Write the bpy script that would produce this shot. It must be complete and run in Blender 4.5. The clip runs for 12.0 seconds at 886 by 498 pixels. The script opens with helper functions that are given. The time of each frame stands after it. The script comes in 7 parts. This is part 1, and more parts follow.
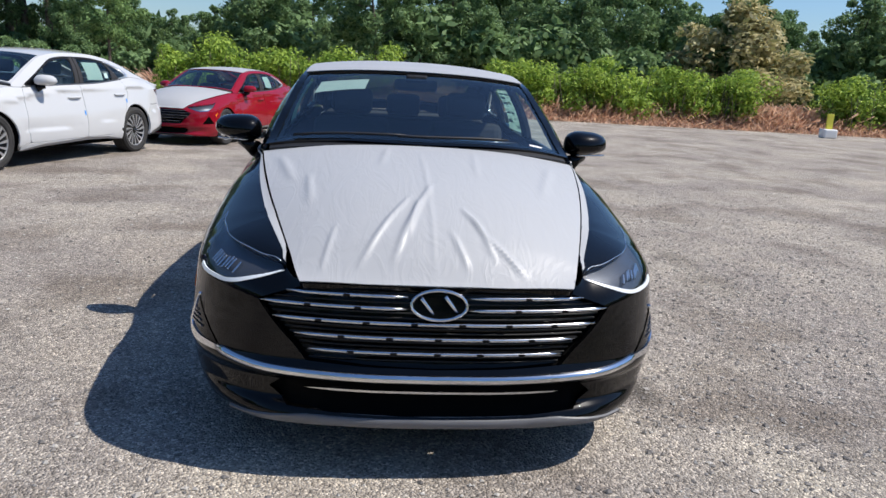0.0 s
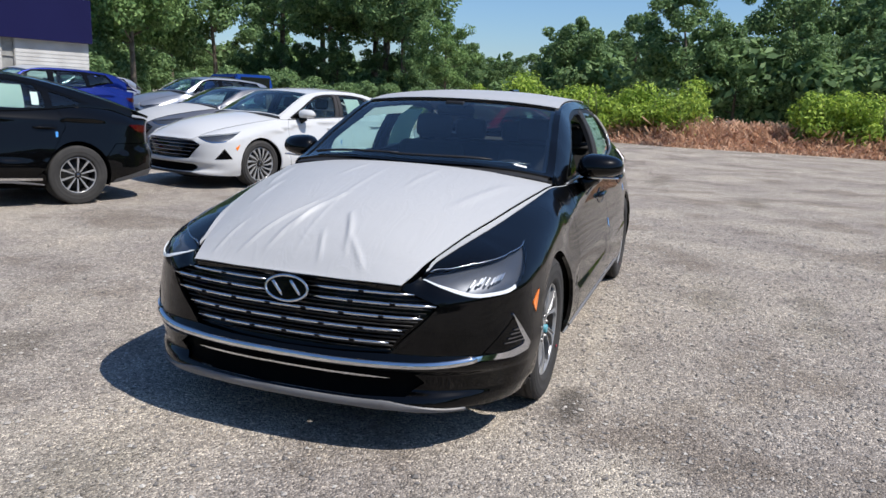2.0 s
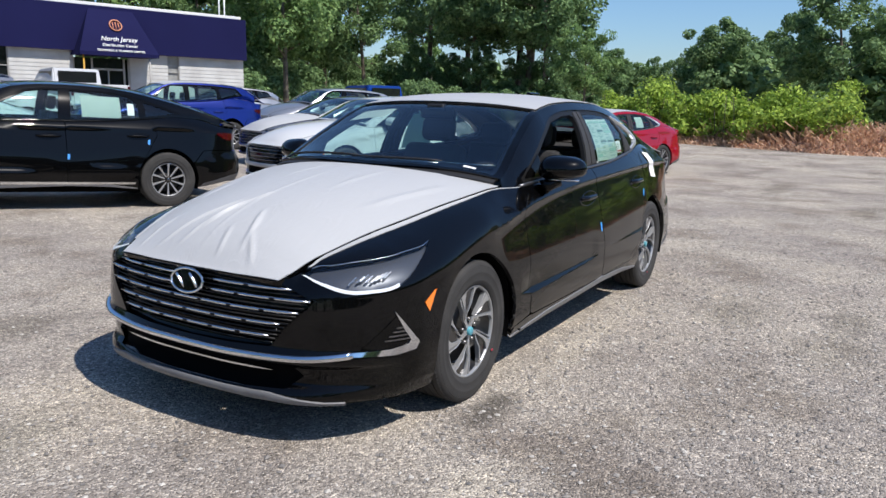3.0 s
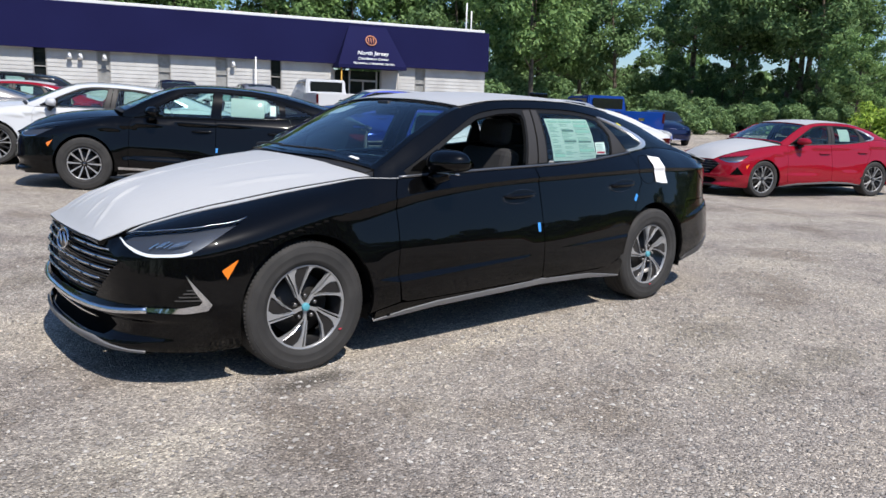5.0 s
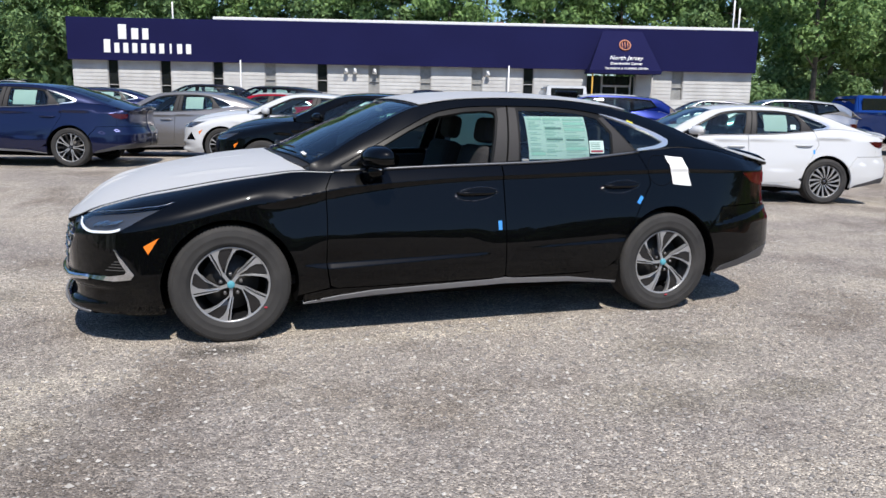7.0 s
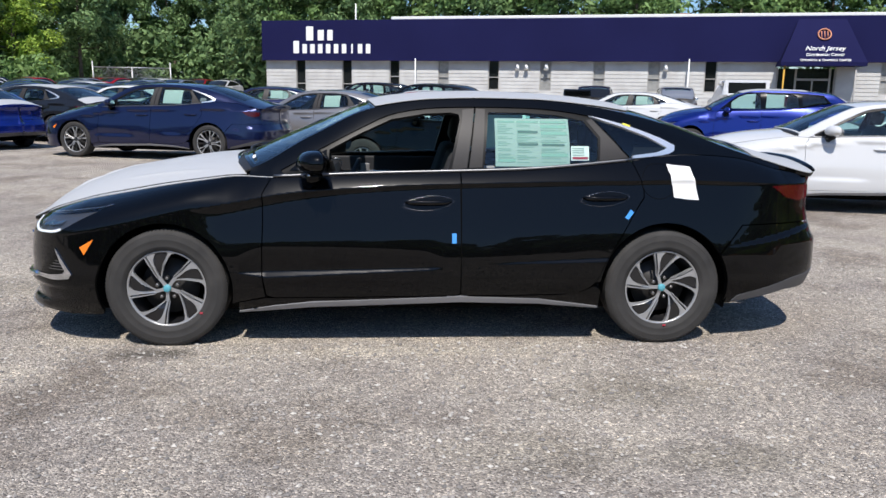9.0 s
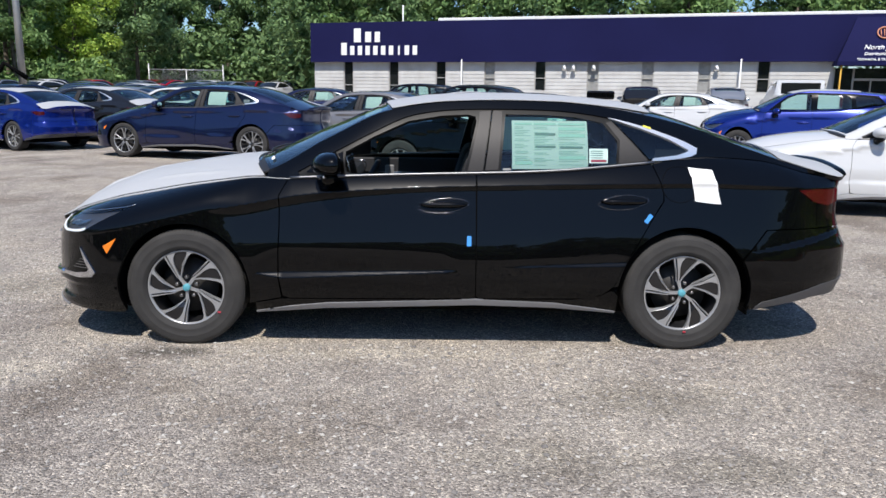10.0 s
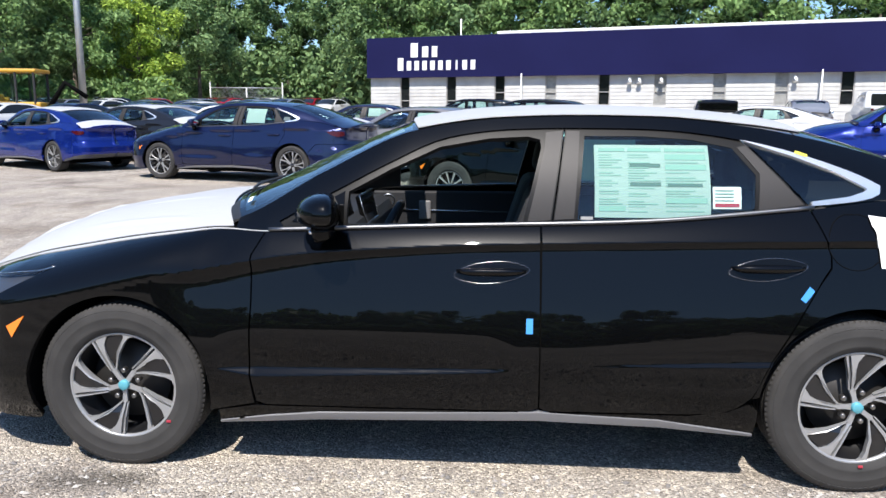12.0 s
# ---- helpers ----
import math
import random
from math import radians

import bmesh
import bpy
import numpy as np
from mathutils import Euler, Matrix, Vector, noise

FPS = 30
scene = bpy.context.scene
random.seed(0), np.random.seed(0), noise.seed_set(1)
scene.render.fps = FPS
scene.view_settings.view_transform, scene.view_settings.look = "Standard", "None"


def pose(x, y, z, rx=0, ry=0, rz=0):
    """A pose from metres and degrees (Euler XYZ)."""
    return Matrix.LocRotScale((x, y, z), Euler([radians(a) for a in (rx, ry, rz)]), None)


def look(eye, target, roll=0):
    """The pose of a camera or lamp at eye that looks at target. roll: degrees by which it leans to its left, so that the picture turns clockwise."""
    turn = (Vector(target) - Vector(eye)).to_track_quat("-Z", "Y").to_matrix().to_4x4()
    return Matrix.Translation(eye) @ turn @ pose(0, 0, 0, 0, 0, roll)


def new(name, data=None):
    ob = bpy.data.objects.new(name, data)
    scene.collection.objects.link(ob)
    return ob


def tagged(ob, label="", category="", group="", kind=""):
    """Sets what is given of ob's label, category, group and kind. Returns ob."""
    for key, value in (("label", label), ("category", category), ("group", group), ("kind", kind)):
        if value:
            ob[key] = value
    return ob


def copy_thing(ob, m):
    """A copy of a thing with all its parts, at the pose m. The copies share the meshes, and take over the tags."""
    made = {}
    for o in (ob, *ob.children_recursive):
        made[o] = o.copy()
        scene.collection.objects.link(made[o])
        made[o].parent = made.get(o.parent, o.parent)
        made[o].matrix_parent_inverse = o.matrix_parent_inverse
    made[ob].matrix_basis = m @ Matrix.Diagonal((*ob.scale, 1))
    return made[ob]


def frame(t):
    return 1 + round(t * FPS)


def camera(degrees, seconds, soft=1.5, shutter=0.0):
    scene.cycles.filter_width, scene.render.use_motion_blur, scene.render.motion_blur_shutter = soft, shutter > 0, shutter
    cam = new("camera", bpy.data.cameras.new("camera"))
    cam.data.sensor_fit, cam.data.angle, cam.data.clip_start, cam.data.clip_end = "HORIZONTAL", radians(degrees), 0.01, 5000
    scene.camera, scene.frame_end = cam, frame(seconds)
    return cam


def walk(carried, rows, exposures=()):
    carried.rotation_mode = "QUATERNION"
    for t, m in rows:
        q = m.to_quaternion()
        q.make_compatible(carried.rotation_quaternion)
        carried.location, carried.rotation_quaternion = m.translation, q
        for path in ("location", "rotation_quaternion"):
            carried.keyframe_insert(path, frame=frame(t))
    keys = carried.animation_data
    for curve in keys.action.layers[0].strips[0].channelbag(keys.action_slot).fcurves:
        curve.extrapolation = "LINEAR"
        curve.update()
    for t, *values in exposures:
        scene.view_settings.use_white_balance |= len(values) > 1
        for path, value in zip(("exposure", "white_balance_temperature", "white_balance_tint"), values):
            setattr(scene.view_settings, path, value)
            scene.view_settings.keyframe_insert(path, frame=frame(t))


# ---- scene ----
cam = camera(60.1, 12.0)
PATH = [
    (0, (-3.357, 0.254, 1.376), (-1.416, 0.052, 0.937), 3.3),
    (0.5, (-3.521, -0.168, 1.393), (-1.566, -0.157, 0.97), 3.7),
    (1, (-3.546, -0.617, 1.372), (-1.602, -0.391, 0.961), 3.6),
    (1.5, (-3.546, -1.08, 1.375), (-1.635, -0.641, 0.979), 3.2),
    (2, (-3.483, -1.54, 1.395), (-1.63, -0.897, 1.006), 2.6),
    (2.5, (-3.284, -2.018, 1.402), (-1.507, -1.185, 1.017), 1.9),
    (3, (-3.053, -2.513, 1.397), (-1.364, -1.513, 1.016), 1.6),
    (3.5, (-2.749, -2.936, 1.373), (-1.155, -1.789, 0.994), 1.6),
    (3.7, (-2.612, -3.147, 1.371), (-1.071, -1.927, 1.005), 1.0),
    (5.3, (-1.633, -4.413, 1.367), (-0.468, -2.83, 0.995), 2.2),
    (5.5, (-1.464, -4.574, 1.374), (-0.367, -2.942, 1.008), 2.0),
    (6, (-1.043, -4.848, 1.353), (-0.098, -3.124, 0.984), 1.7),
    (6.5, (-0.615, -5.084, 1.355), (0.17, -3.283, 0.982), 1.4),
    (7, (-0.189, -5.246, 1.368), (0.428, -3.381, 0.994), 1.1),
    (7.2, (0.026, -5.245, 1.347), (0.572, -3.357, 0.978), 0.9),
    (9, (1.271, -5.137, 1.419), (1.4, -3.18, 1.027), 0.8),
    (9.5, (1.402, -5.134, 1.426), (1.462, -3.174, 1.032), 0.7),
    (10, (1.458, -5.127, 1.427), (1.462, -3.166, 1.036), 0.7),
    (10.5, (1.496, -5.078, 1.41), (1.453, -3.115, 1.03), 0.9),
    (11, (1.51, -4.707, 1.386), (1.426, -2.743, 1.017), 1.0),
    (11.5, (1.49, -4.235, 1.394), (1.372, -2.271, 1.033), 0.7),
    (12, (1.5, -3.691, 1.42), (1.35, -1.728, 1.067), 0.2),
]
walk(cam, [(t, look(eye, target, roll)) for t, eye, target, roll in PATH], [(0, 0.04), (2, 0.06), (3, 0.13), (3.5, 0.12), (6, 0.12), (10, 0.13), (10.5, 0.16), (11, 0.26), (11.5, 0.44), (12, 0.62)])
# ---- world and sun ----
TO_SUN = Vector((-0.08, -0.69, 1.0)).normalized()
world = bpy.data.worlds.new("World")
scene.world = world
world.use_nodes = True
wn = world.node_tree
sky = wn.nodes.new("ShaderNodeTexSky")
sky.sky_type = "NISHITA"
sky.sun_disc = False
sky.sun_elevation = math.asin(TO_SUN.z)
sky.sun_rotation = math.atan2(TO_SUN.x, TO_SUN.y)
sky.air_density, sky.dust_density, sky.ozone_density = 1.1, 0.5, 10.0
wn.nodes["Background"].inputs["Strength"].default_value = 0.125
wn.links.new(sky.outputs["Color"], wn.nodes["Background"].inputs["Color"])
sun = new("sun", bpy.data.lights.new("sun", "SUN"))
sun.data.energy, sun.data.angle, sun.data.color = 4.9, radians(0.53), (1.0, 0.94, 0.875)
sun.matrix_world = look(TO_SUN * 50, (0, 0, 0))

# ---- materials ----
MATS = {}


def principled(name, color, rough=0.5, metal=0.0, coat=0.0, spec=0.5):
    m = bpy.data.materials.new(name)
    m.use_nodes = True
    b = m.node_tree.nodes["Principled BSDF"]
    b.inputs["Base Color"].default_value = (*color, 1)
    b.inputs["Roughness"].default_value = rough
    b.inputs["Metallic"].default_value = metal
    b.inputs["Coat Weight"].default_value = coat
    b.inputs["Coat Roughness"].default_value = 0.03
    b.inputs["Specular IOR Level"].default_value = spec
    MATS[name] = m
    return m


def node(m, kind, **values):
    n = m.node_tree.nodes.new(kind)
    for key, value in values.items():
        n.inputs[key].default_value = value
    return n


def link(m, a, b):
    m.node_tree.links.new(a, b)


def ramp(m, fac, stops):
    r = m.node_tree.nodes.new("ShaderNodeValToRGB")
    el = r.color_ramp.elements
    while len(el) < len(stops):
        el.new(0.5)
    for e, (at, c) in zip(el, stops):
        e.position, e.color = at, (*c, 1)
    link(m, fac, r.inputs["Fac"])
    return r


def grain(m, scale, strength, distance=0.002, coords="Object", detail=6.0):
    """Fine relief from noise, in metres."""
    tc = m.node_tree.nodes.new("ShaderNodeTexCoord")
    n = node(m, "ShaderNodeTexNoise", Scale=scale, Detail=detail)
    link(m, tc.outputs[coords], n.inputs["Vector"])
    b = node(m, "ShaderNodeBump", Strength=strength, Distance=distance)
    link(m, n.outputs["Fac"], b.inputs["Height"])
    link(m, b.outputs["Normal"], m.node_tree.nodes["Principled BSDF"].inputs["Normal"])
    return n


def vary(m, scale, a, b, coords="Object", detail=4.0, lo=0.3, hi=0.7):
    """Base colour between two colours by noise."""
    tc = m.node_tree.nodes.new("ShaderNodeTexCoord")
    n = node(m, "ShaderNodeTexNoise", Scale=scale, Detail=detail)
    link(m, tc.outputs[coords], n.inputs["Vector"])
    r = ramp(m, n.outputs["Fac"], [(lo, a), (hi, b)])
    link(m, r.outputs["Color"], m.node_tree.nodes["Principled BSDF"].inputs["Base Color"])
    return m


def paint(name, color, metal=0.0, rough=0.35, coat_ior=1.5, spec=0.0):
    """Car paint under clear coat, with faint dust that dulls the gloss."""
    m = principled(name, color, rough, metal, 1.0, 0.5 if metal else spec)
    m.node_tree.nodes["Principled BSDF"].inputs["Coat IOR"].default_value = coat_ior
    tc = m.node_tree.nodes.new("ShaderNodeTexCoord")
    n = node(m, "ShaderNodeTexNoise", Scale=3.0, Detail=8.0)
    link(m, tc.outputs["Object"], n.inputs["Vector"])
    r = ramp(m, n.outputs["Fac"], [(0.35, (0.008,) * 3), (0.75, (0.04,) * 3)])
    link(m, r.outputs["Color"], m.node_tree.nodes["Principled BSDF"].inputs["Coat Roughness"])
    return m


def pane(name, tint, gloss=1.0, base=0.06):
    """Thin glass: tinted see-through with Fresnel gloss."""
    m = bpy.data.materials.new(name)
    m.use_nodes = True
    t = m.node_tree
    t.nodes.clear()
    out, mix = t.nodes.new("ShaderNodeOutputMaterial"), t.nodes.new("ShaderNodeMixShader")
    clear, shine = t.nodes.new("ShaderNodeBsdfTransparent"), t.nodes.new("ShaderNodeBsdfGlossy")
    lw, power, scale_ = t.nodes.new("ShaderNodeLayerWeight"), t.nodes.new("ShaderNodeMath"), t.nodes.new("ShaderNodeMath")
    lw.inputs["Blend"].default_value = 0.5
    power.operation, scale_.operation = "POWER", "MULTIPLY_ADD"
    power.inputs[1].default_value = 5.0
    scale_.inputs[1].default_value, scale_.inputs[2].default_value = 0.9, base
    t.links.new(lw.outputs["Facing"], power.inputs[0])
    t.links.new(power.outputs[0], scale_.inputs[0])
    clear.inputs["Color"].default_value = (*tint, 1)
    shine.inputs["Roughness"].default_value = 0.01
    shine.inputs["Color"].default_value = (gloss, gloss, gloss, 1)
    t.links.new(scale_.outputs[0], mix.inputs[0])
    t.links.new(clear.outputs[0], mix.inputs[1])
    t.links.new(shine.outputs[0], mix.inputs[2])
    t.links.new(mix.outputs[0], out.inputs[0])
    MATS[name] = m
    return m


paint("black_paint", (0.0015, 0.0016, 0.0018), coat_ior=1.34, rough=0.28, spec=0.04)
paint("white_paint", (0.57, 0.58, 0.585))
paint("red_paint", (0.27, 0.006, 0.018))
paint("navy_paint", (0.0045, 0.009, 0.05), 0.6, 0.28)
paint("blue_paint", (0.0022, 0.016, 0.19), 0.5, 0.24, 1.42)
paint("truck_blue", (0.006, 0.038, 0.21))
paint("silver_paint", (0.42, 0.43, 0.45), 0.7, 0.3)
paint("grey_paint", (0.20, 0.20, 0.215), 0.6, 0.3)
paint("warm_grey_paint", (0.30, 0.285, 0.275), 0.6, 0.3)
paint("dark_paint", (0.012, 0.013, 0.016))
principled("chrome", (0.75, 0.76, 0.78), 0.08, 1.0)
principled("satin_chrome", (0.66, 0.67, 0.69), 0.24, 1.0)
principled("bright_trim", (0.86, 0.87, 0.88), 0.34, 0.85)
principled("belt_satin", (0.22, 0.223, 0.23), 0.42, 1.0)
principled("dark_chrome", (0.22, 0.22, 0.23), 0.2, 1.0)
principled("gloss_black", (0.003, 0.003, 0.003), 0.1, spec=0.22)
grain(principled("black_plastic", (0.018, 0.018, 0.019), 0.55), 900, 0.3, 0.0005)
grain(principled("grey_plastic", (0.16, 0.16, 0.165), 0.45), 900, 0.25, 0.0005)
grain(principled("insert_grey", (0.055, 0.055, 0.058), 0.45), 900, 0.25, 0.0005)
grain(principled("pillar_vinyl", (0.040, 0.0375, 0.036), 0.5, spec=0.3), 600, 0.2, 0.0005)
grain(principled("frame_black", (0.012, 0.0118, 0.0115), 0.4, spec=0.18), 600, 0.15, 0.0005)
principled("under_black", (0.003, 0.003, 0.003), 0.9, spec=0.08)
grain(vary(principled("rubber", (0.03, 0.03, 0.03), 0.8), 6, (0.020, 0.0195, 0.019), (0.042, 0.040, 0.038)), 250, 0.35, 0.001)
grain(principled("seat_cloth", (0.03, 0.03, 0.032), 0.9), 700, 0.4, 0.001)
principled("dash_plastic", (0.022, 0.0225, 0.025), 0.6, spec=0.3)
principled("alloy", (0.40, 0.405, 0.41), 0.32, 0.5)
principled("wheel_black", (0.008, 0.008, 0.009), 0.3, 0.0, 0.6)
principled("steel", (0.30, 0.29, 0.28), 0.4, 1.0)
principled("brake_iron", (0.05, 0.048, 0.046), 0.55, 0.6)
principled("mirror_glass", (0.85, 0.87, 0.88), 0.02, 1.0)
principled("amber_lens", (0.9, 0.22, 0.02), 0.25, 0.0, 1.0)
principled("tail_lens", (0.055, 0.001, 0.003), 0.15, 0.0, 0.4)
principled("lamp_dark", (0.07, 0.075, 0.09), 0.38, 0.4)
principled("lamp_clear", (0.55, 0.57, 0.6), 0.12, 1.0)
principled("blue_tape", (0.05, 0.28, 0.72), 0.5)
principled("cyan_cap", (0.10, 0.35, 0.42), 0.4)
principled("yellow_tape", (0.75, 0.68, 0.08), 0.5)
principled("red_mark", (0.40, 0.03, 0.05), 0.6)
pg = vary(principled("paper_green", (0.62, 0.74, 0.69), 0.8), 9, (0.64, 0.76, 0.71), (0.58, 0.70, 0.65))
pg_t, pg_m = node(pg, "ShaderNodeBsdfTranslucent", Color=(0.55, 0.78, 0.66, 1)), node(pg, "ShaderNodeMixShader", Fac=0.4)
link(pg, pg.node_tree.nodes["Principled BSDF"].outputs[0], pg_m.inputs[1])
link(pg, pg_t.outputs[0], pg_m.inputs[2])
link(pg, pg_m.outputs[0], pg.node_tree.nodes["Material Output"].inputs[0])
principled("paper_white", (0.82, 0.82, 0.80), 0.7)
principled("ink", (0.10, 0.17, 0.15), 0.8)
principled("ink_pale", (0.26, 0.42, 0.36), 0.8)
pane("windscreen_glass", (0.74, 0.90, 0.87), base=0.11)
pane("door_glass", (0.68, 0.87, 0.83))
pane("privacy_glass", (0.16, 0.21, 0.22))
pane("lamp_glass", (0.86, 0.9, 0.92))

# white protective film: soft gloss, creases running towards the nose
film = principled("white_film", (0.445, 0.452, 0.455), 0.42)
film_n = film.node_tree.nodes
ftc = film_n.new("ShaderNodeTexCoord")
fmap = node(film, "ShaderNodeMapping", Scale=(1.6, 7.0, 4.0), Rotation=(0, 0, 0.25))
link(film, ftc.outputs["Object"], fmap.inputs["Vector"])
fn1 = node(film, "ShaderNodeTexNoise", Scale=1.5, Detail=3.0, Distortion=1.2)
link(film, fmap.outputs["Vector"], fn1.inputs["Vector"])
fr1 = ramp(film, fn1.outputs["Fac"], [(0.40, (0, 0, 0)), (0.52, (1, 1, 1)), (0.60, (0.2, 0.2, 0.2))])
fb = node(film, "ShaderNodeBump", Strength=0.07, Distance=0.012)
link(film, fr1.outputs["Color"], fb.inputs["Height"])
link(film, fb.outputs["Normal"], film_n["Principled BSDF"].inputs["Normal"])

led = principled("led_strip", (0.62, 0.66, 0.70), 0.3)
led.node_tree.nodes["Principled BSDF"].inputs["Emission Color"].default_value = (0.9, 0.96, 1.0, 1)
led.node_tree.nodes["Principled BSDF"].inputs["Emission Strength"].default_value = 0.2

# worn gravelly asphalt: dust, bare dark patches, grit
ground_mat = principled("worn_asphalt", (0.22, 0.20, 0.18), 0.92, spec=0.25)
gm = ground_mat
gtc = gm.node_tree.nodes.new("ShaderNodeTexCoord")


def gnoise(scale, detail=6.0, rough=0.6):
    n = node(gm, "ShaderNodeTexNoise", Scale=scale, Detail=detail, Roughness=rough)
    link(gm, gtc.outputs["Object"], n.inputs["Vector"])
    return n.outputs["Fac"]


def gmix(kind, fac, a, b):
    n = gm.node_tree.nodes.new("ShaderNodeMix")
    n.data_type, n.blend_type = "RGBA", kind
    for socket, value in ((n.inputs["Factor"], fac), (n.inputs["A"], a), (n.inputs["B"], b)):
        if isinstance(value, (int, float)):
            socket.default_value = value
        elif isinstance(value, tuple):
            socket.default_value = (*value, 1)
        else:
            link(gm, value, socket)
    return n.outputs["Result"]


patch_fac = ramp(gm, gnoise(0.6, 10.0, 0.62), [(0.42, (0, 0, 0)), (0.60, (1, 1, 1))]).outputs["Color"]
g_col = gmix("MIX", patch_fac, (0.35, 0.315, 0.28), (0.445, 0.402, 0.345))
# bare dark and dusty pale places, each with its own outline
broad = ramp(gm, gnoise(0.85, 10.0, 0.60), [(0.38, (0.70, 0.675, 0.65)), (0.50, (1.0, 1.0, 1.0)), (0.64, (1.10, 1.085, 1.05))]).outputs["Color"]
g_col = gmix("MULTIPLY", 1.0, g_col, broad)
mid_fac = ramp(gm, gnoise(5.5, 8.0, 0.72), [(0.34, (0.80,) * 3), (0.66, (1.14,) * 3)]).outputs["Color"]
g_col = gmix("MULTIPLY", 0.45, g_col, mid_fac)
# the chippings: mostly mid grey, some nearly black, a few pale ones that catch the sun
vor = node(gm, "ShaderNodeTexVoronoi", Scale=112.0)
link(gm, gtc.outputs["Object"], vor.inputs["Vector"])
sep = gm.node_tree.nodes.new("ShaderNodeSeparateColor")
link(gm, vor.outputs["Color"], sep.inputs["Color"])
grit = ramp(gm, sep.outputs[0], [(0.0, (0.24, 0.235, 0.235)), (0.32, (0.82, 0.81, 0.80)), (0.78, (1.10, 1.09, 1.07)), (0.93, (1.95, 1.92, 1.86))]).outputs["Color"]
g_col = gmix("MULTIPLY", 0.74, g_col, grit)
vor2 = node(gm, "ShaderNodeTexVoronoi", Scale=38.0)
link(gm, gtc.outputs["Object"], vor2.inputs["Vector"])
sep2 = gm.node_tree.nodes.new("ShaderNodeSeparateColor")
link(gm, vor2.outputs["Color"], sep2.inputs["Color"])
stones = ramp(gm, sep2.outputs[1], [(0.0, (0.50, 0.50, 0.51)), (0.28, (1.0, 1.0, 1.0)), (0.86, (1.03, 1.03, 1.03)), (0.96, (1.8, 1.78, 1.72))]).outputs["Color"]
g_col = gmix("MULTIPLY", 0.36, g_col, stones)
fine = ramp(gm, gnoise(210, 2.0, 0.6), [(0.3, (0.6,) * 3), (0.7, (1.35,) * 3)]).outputs["Color"]
g_col = gmix("MULTIPLY", 0.4, g_col, fine)
# a damp stain by the front tyre; set patches darker and paler than the ground
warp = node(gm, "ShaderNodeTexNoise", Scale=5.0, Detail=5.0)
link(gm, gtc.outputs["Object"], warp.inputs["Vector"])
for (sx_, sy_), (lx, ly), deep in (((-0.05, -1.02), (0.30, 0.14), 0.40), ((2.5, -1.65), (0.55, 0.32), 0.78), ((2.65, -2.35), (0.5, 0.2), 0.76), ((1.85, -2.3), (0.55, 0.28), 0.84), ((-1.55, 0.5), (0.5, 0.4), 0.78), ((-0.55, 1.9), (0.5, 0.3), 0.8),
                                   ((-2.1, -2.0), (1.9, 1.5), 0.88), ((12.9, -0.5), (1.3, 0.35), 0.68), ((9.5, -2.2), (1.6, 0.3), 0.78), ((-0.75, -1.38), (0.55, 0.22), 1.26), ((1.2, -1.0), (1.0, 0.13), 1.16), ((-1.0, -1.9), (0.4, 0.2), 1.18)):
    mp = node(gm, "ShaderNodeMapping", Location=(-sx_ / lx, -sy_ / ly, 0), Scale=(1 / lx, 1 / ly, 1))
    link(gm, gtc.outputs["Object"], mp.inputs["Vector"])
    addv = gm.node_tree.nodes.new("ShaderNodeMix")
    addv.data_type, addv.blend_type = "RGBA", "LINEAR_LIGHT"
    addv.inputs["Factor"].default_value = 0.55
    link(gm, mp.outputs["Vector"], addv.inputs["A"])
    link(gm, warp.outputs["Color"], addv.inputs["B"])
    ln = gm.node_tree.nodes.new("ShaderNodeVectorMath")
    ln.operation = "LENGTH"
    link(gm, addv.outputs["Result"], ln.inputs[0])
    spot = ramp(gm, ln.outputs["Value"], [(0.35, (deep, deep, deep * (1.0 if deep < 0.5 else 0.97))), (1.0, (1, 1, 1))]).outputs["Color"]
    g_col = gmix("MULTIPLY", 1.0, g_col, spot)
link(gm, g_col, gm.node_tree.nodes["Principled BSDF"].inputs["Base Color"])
gb1 = node(gm, "ShaderNodeBump", Strength=0.9, Distance=0.010)
link(gm, vor.outputs["Distance"], gb1.inputs["Height"])
gb1.invert = True
gb2 = node(gm, "ShaderNodeBump", Strength=0.6, Distance=0.03)
link(gm, gnoise(9, 6.0, 0.7), gb2.inputs["Height"])
link(gm, gb2.outputs["Normal"], gb1.inputs["Normal"])
link(gm, gb1.outputs["Normal"], gm.node_tree.nodes["Principled BSDF"].inputs["Normal"])


def leaf_mat(name, dark, light, gloss=0.6):
    m = principled(name, dark, gloss, spec=0.25)
    geo = m.node_tree.nodes.new("ShaderNodeNewGeometry")
    r = ramp(m, geo.outputs["Random Per Island"], [(0.0, dark), (1.0, light)])
    b = m.node_tree.nodes["Principled BSDF"]
    link(m, r.outputs["Color"], b.inputs["Base Color"])
    tr = m.node_tree.nodes.new("ShaderNodeBsdfTranslucent")
    link(m, r.outputs["Color"], tr.inputs["Color"])
    mix = m.node_tree.nodes.new("ShaderNodeMixShader")
    mix.inputs[0].default_value = 0.35
    link(m, b.outputs[0], mix.inputs[1])
    link(m, tr.outputs[0], mix.inputs[2])
    link(m, mix.outputs[0], m.node_tree.nodes["Material Output"].inputs[0])
    return m


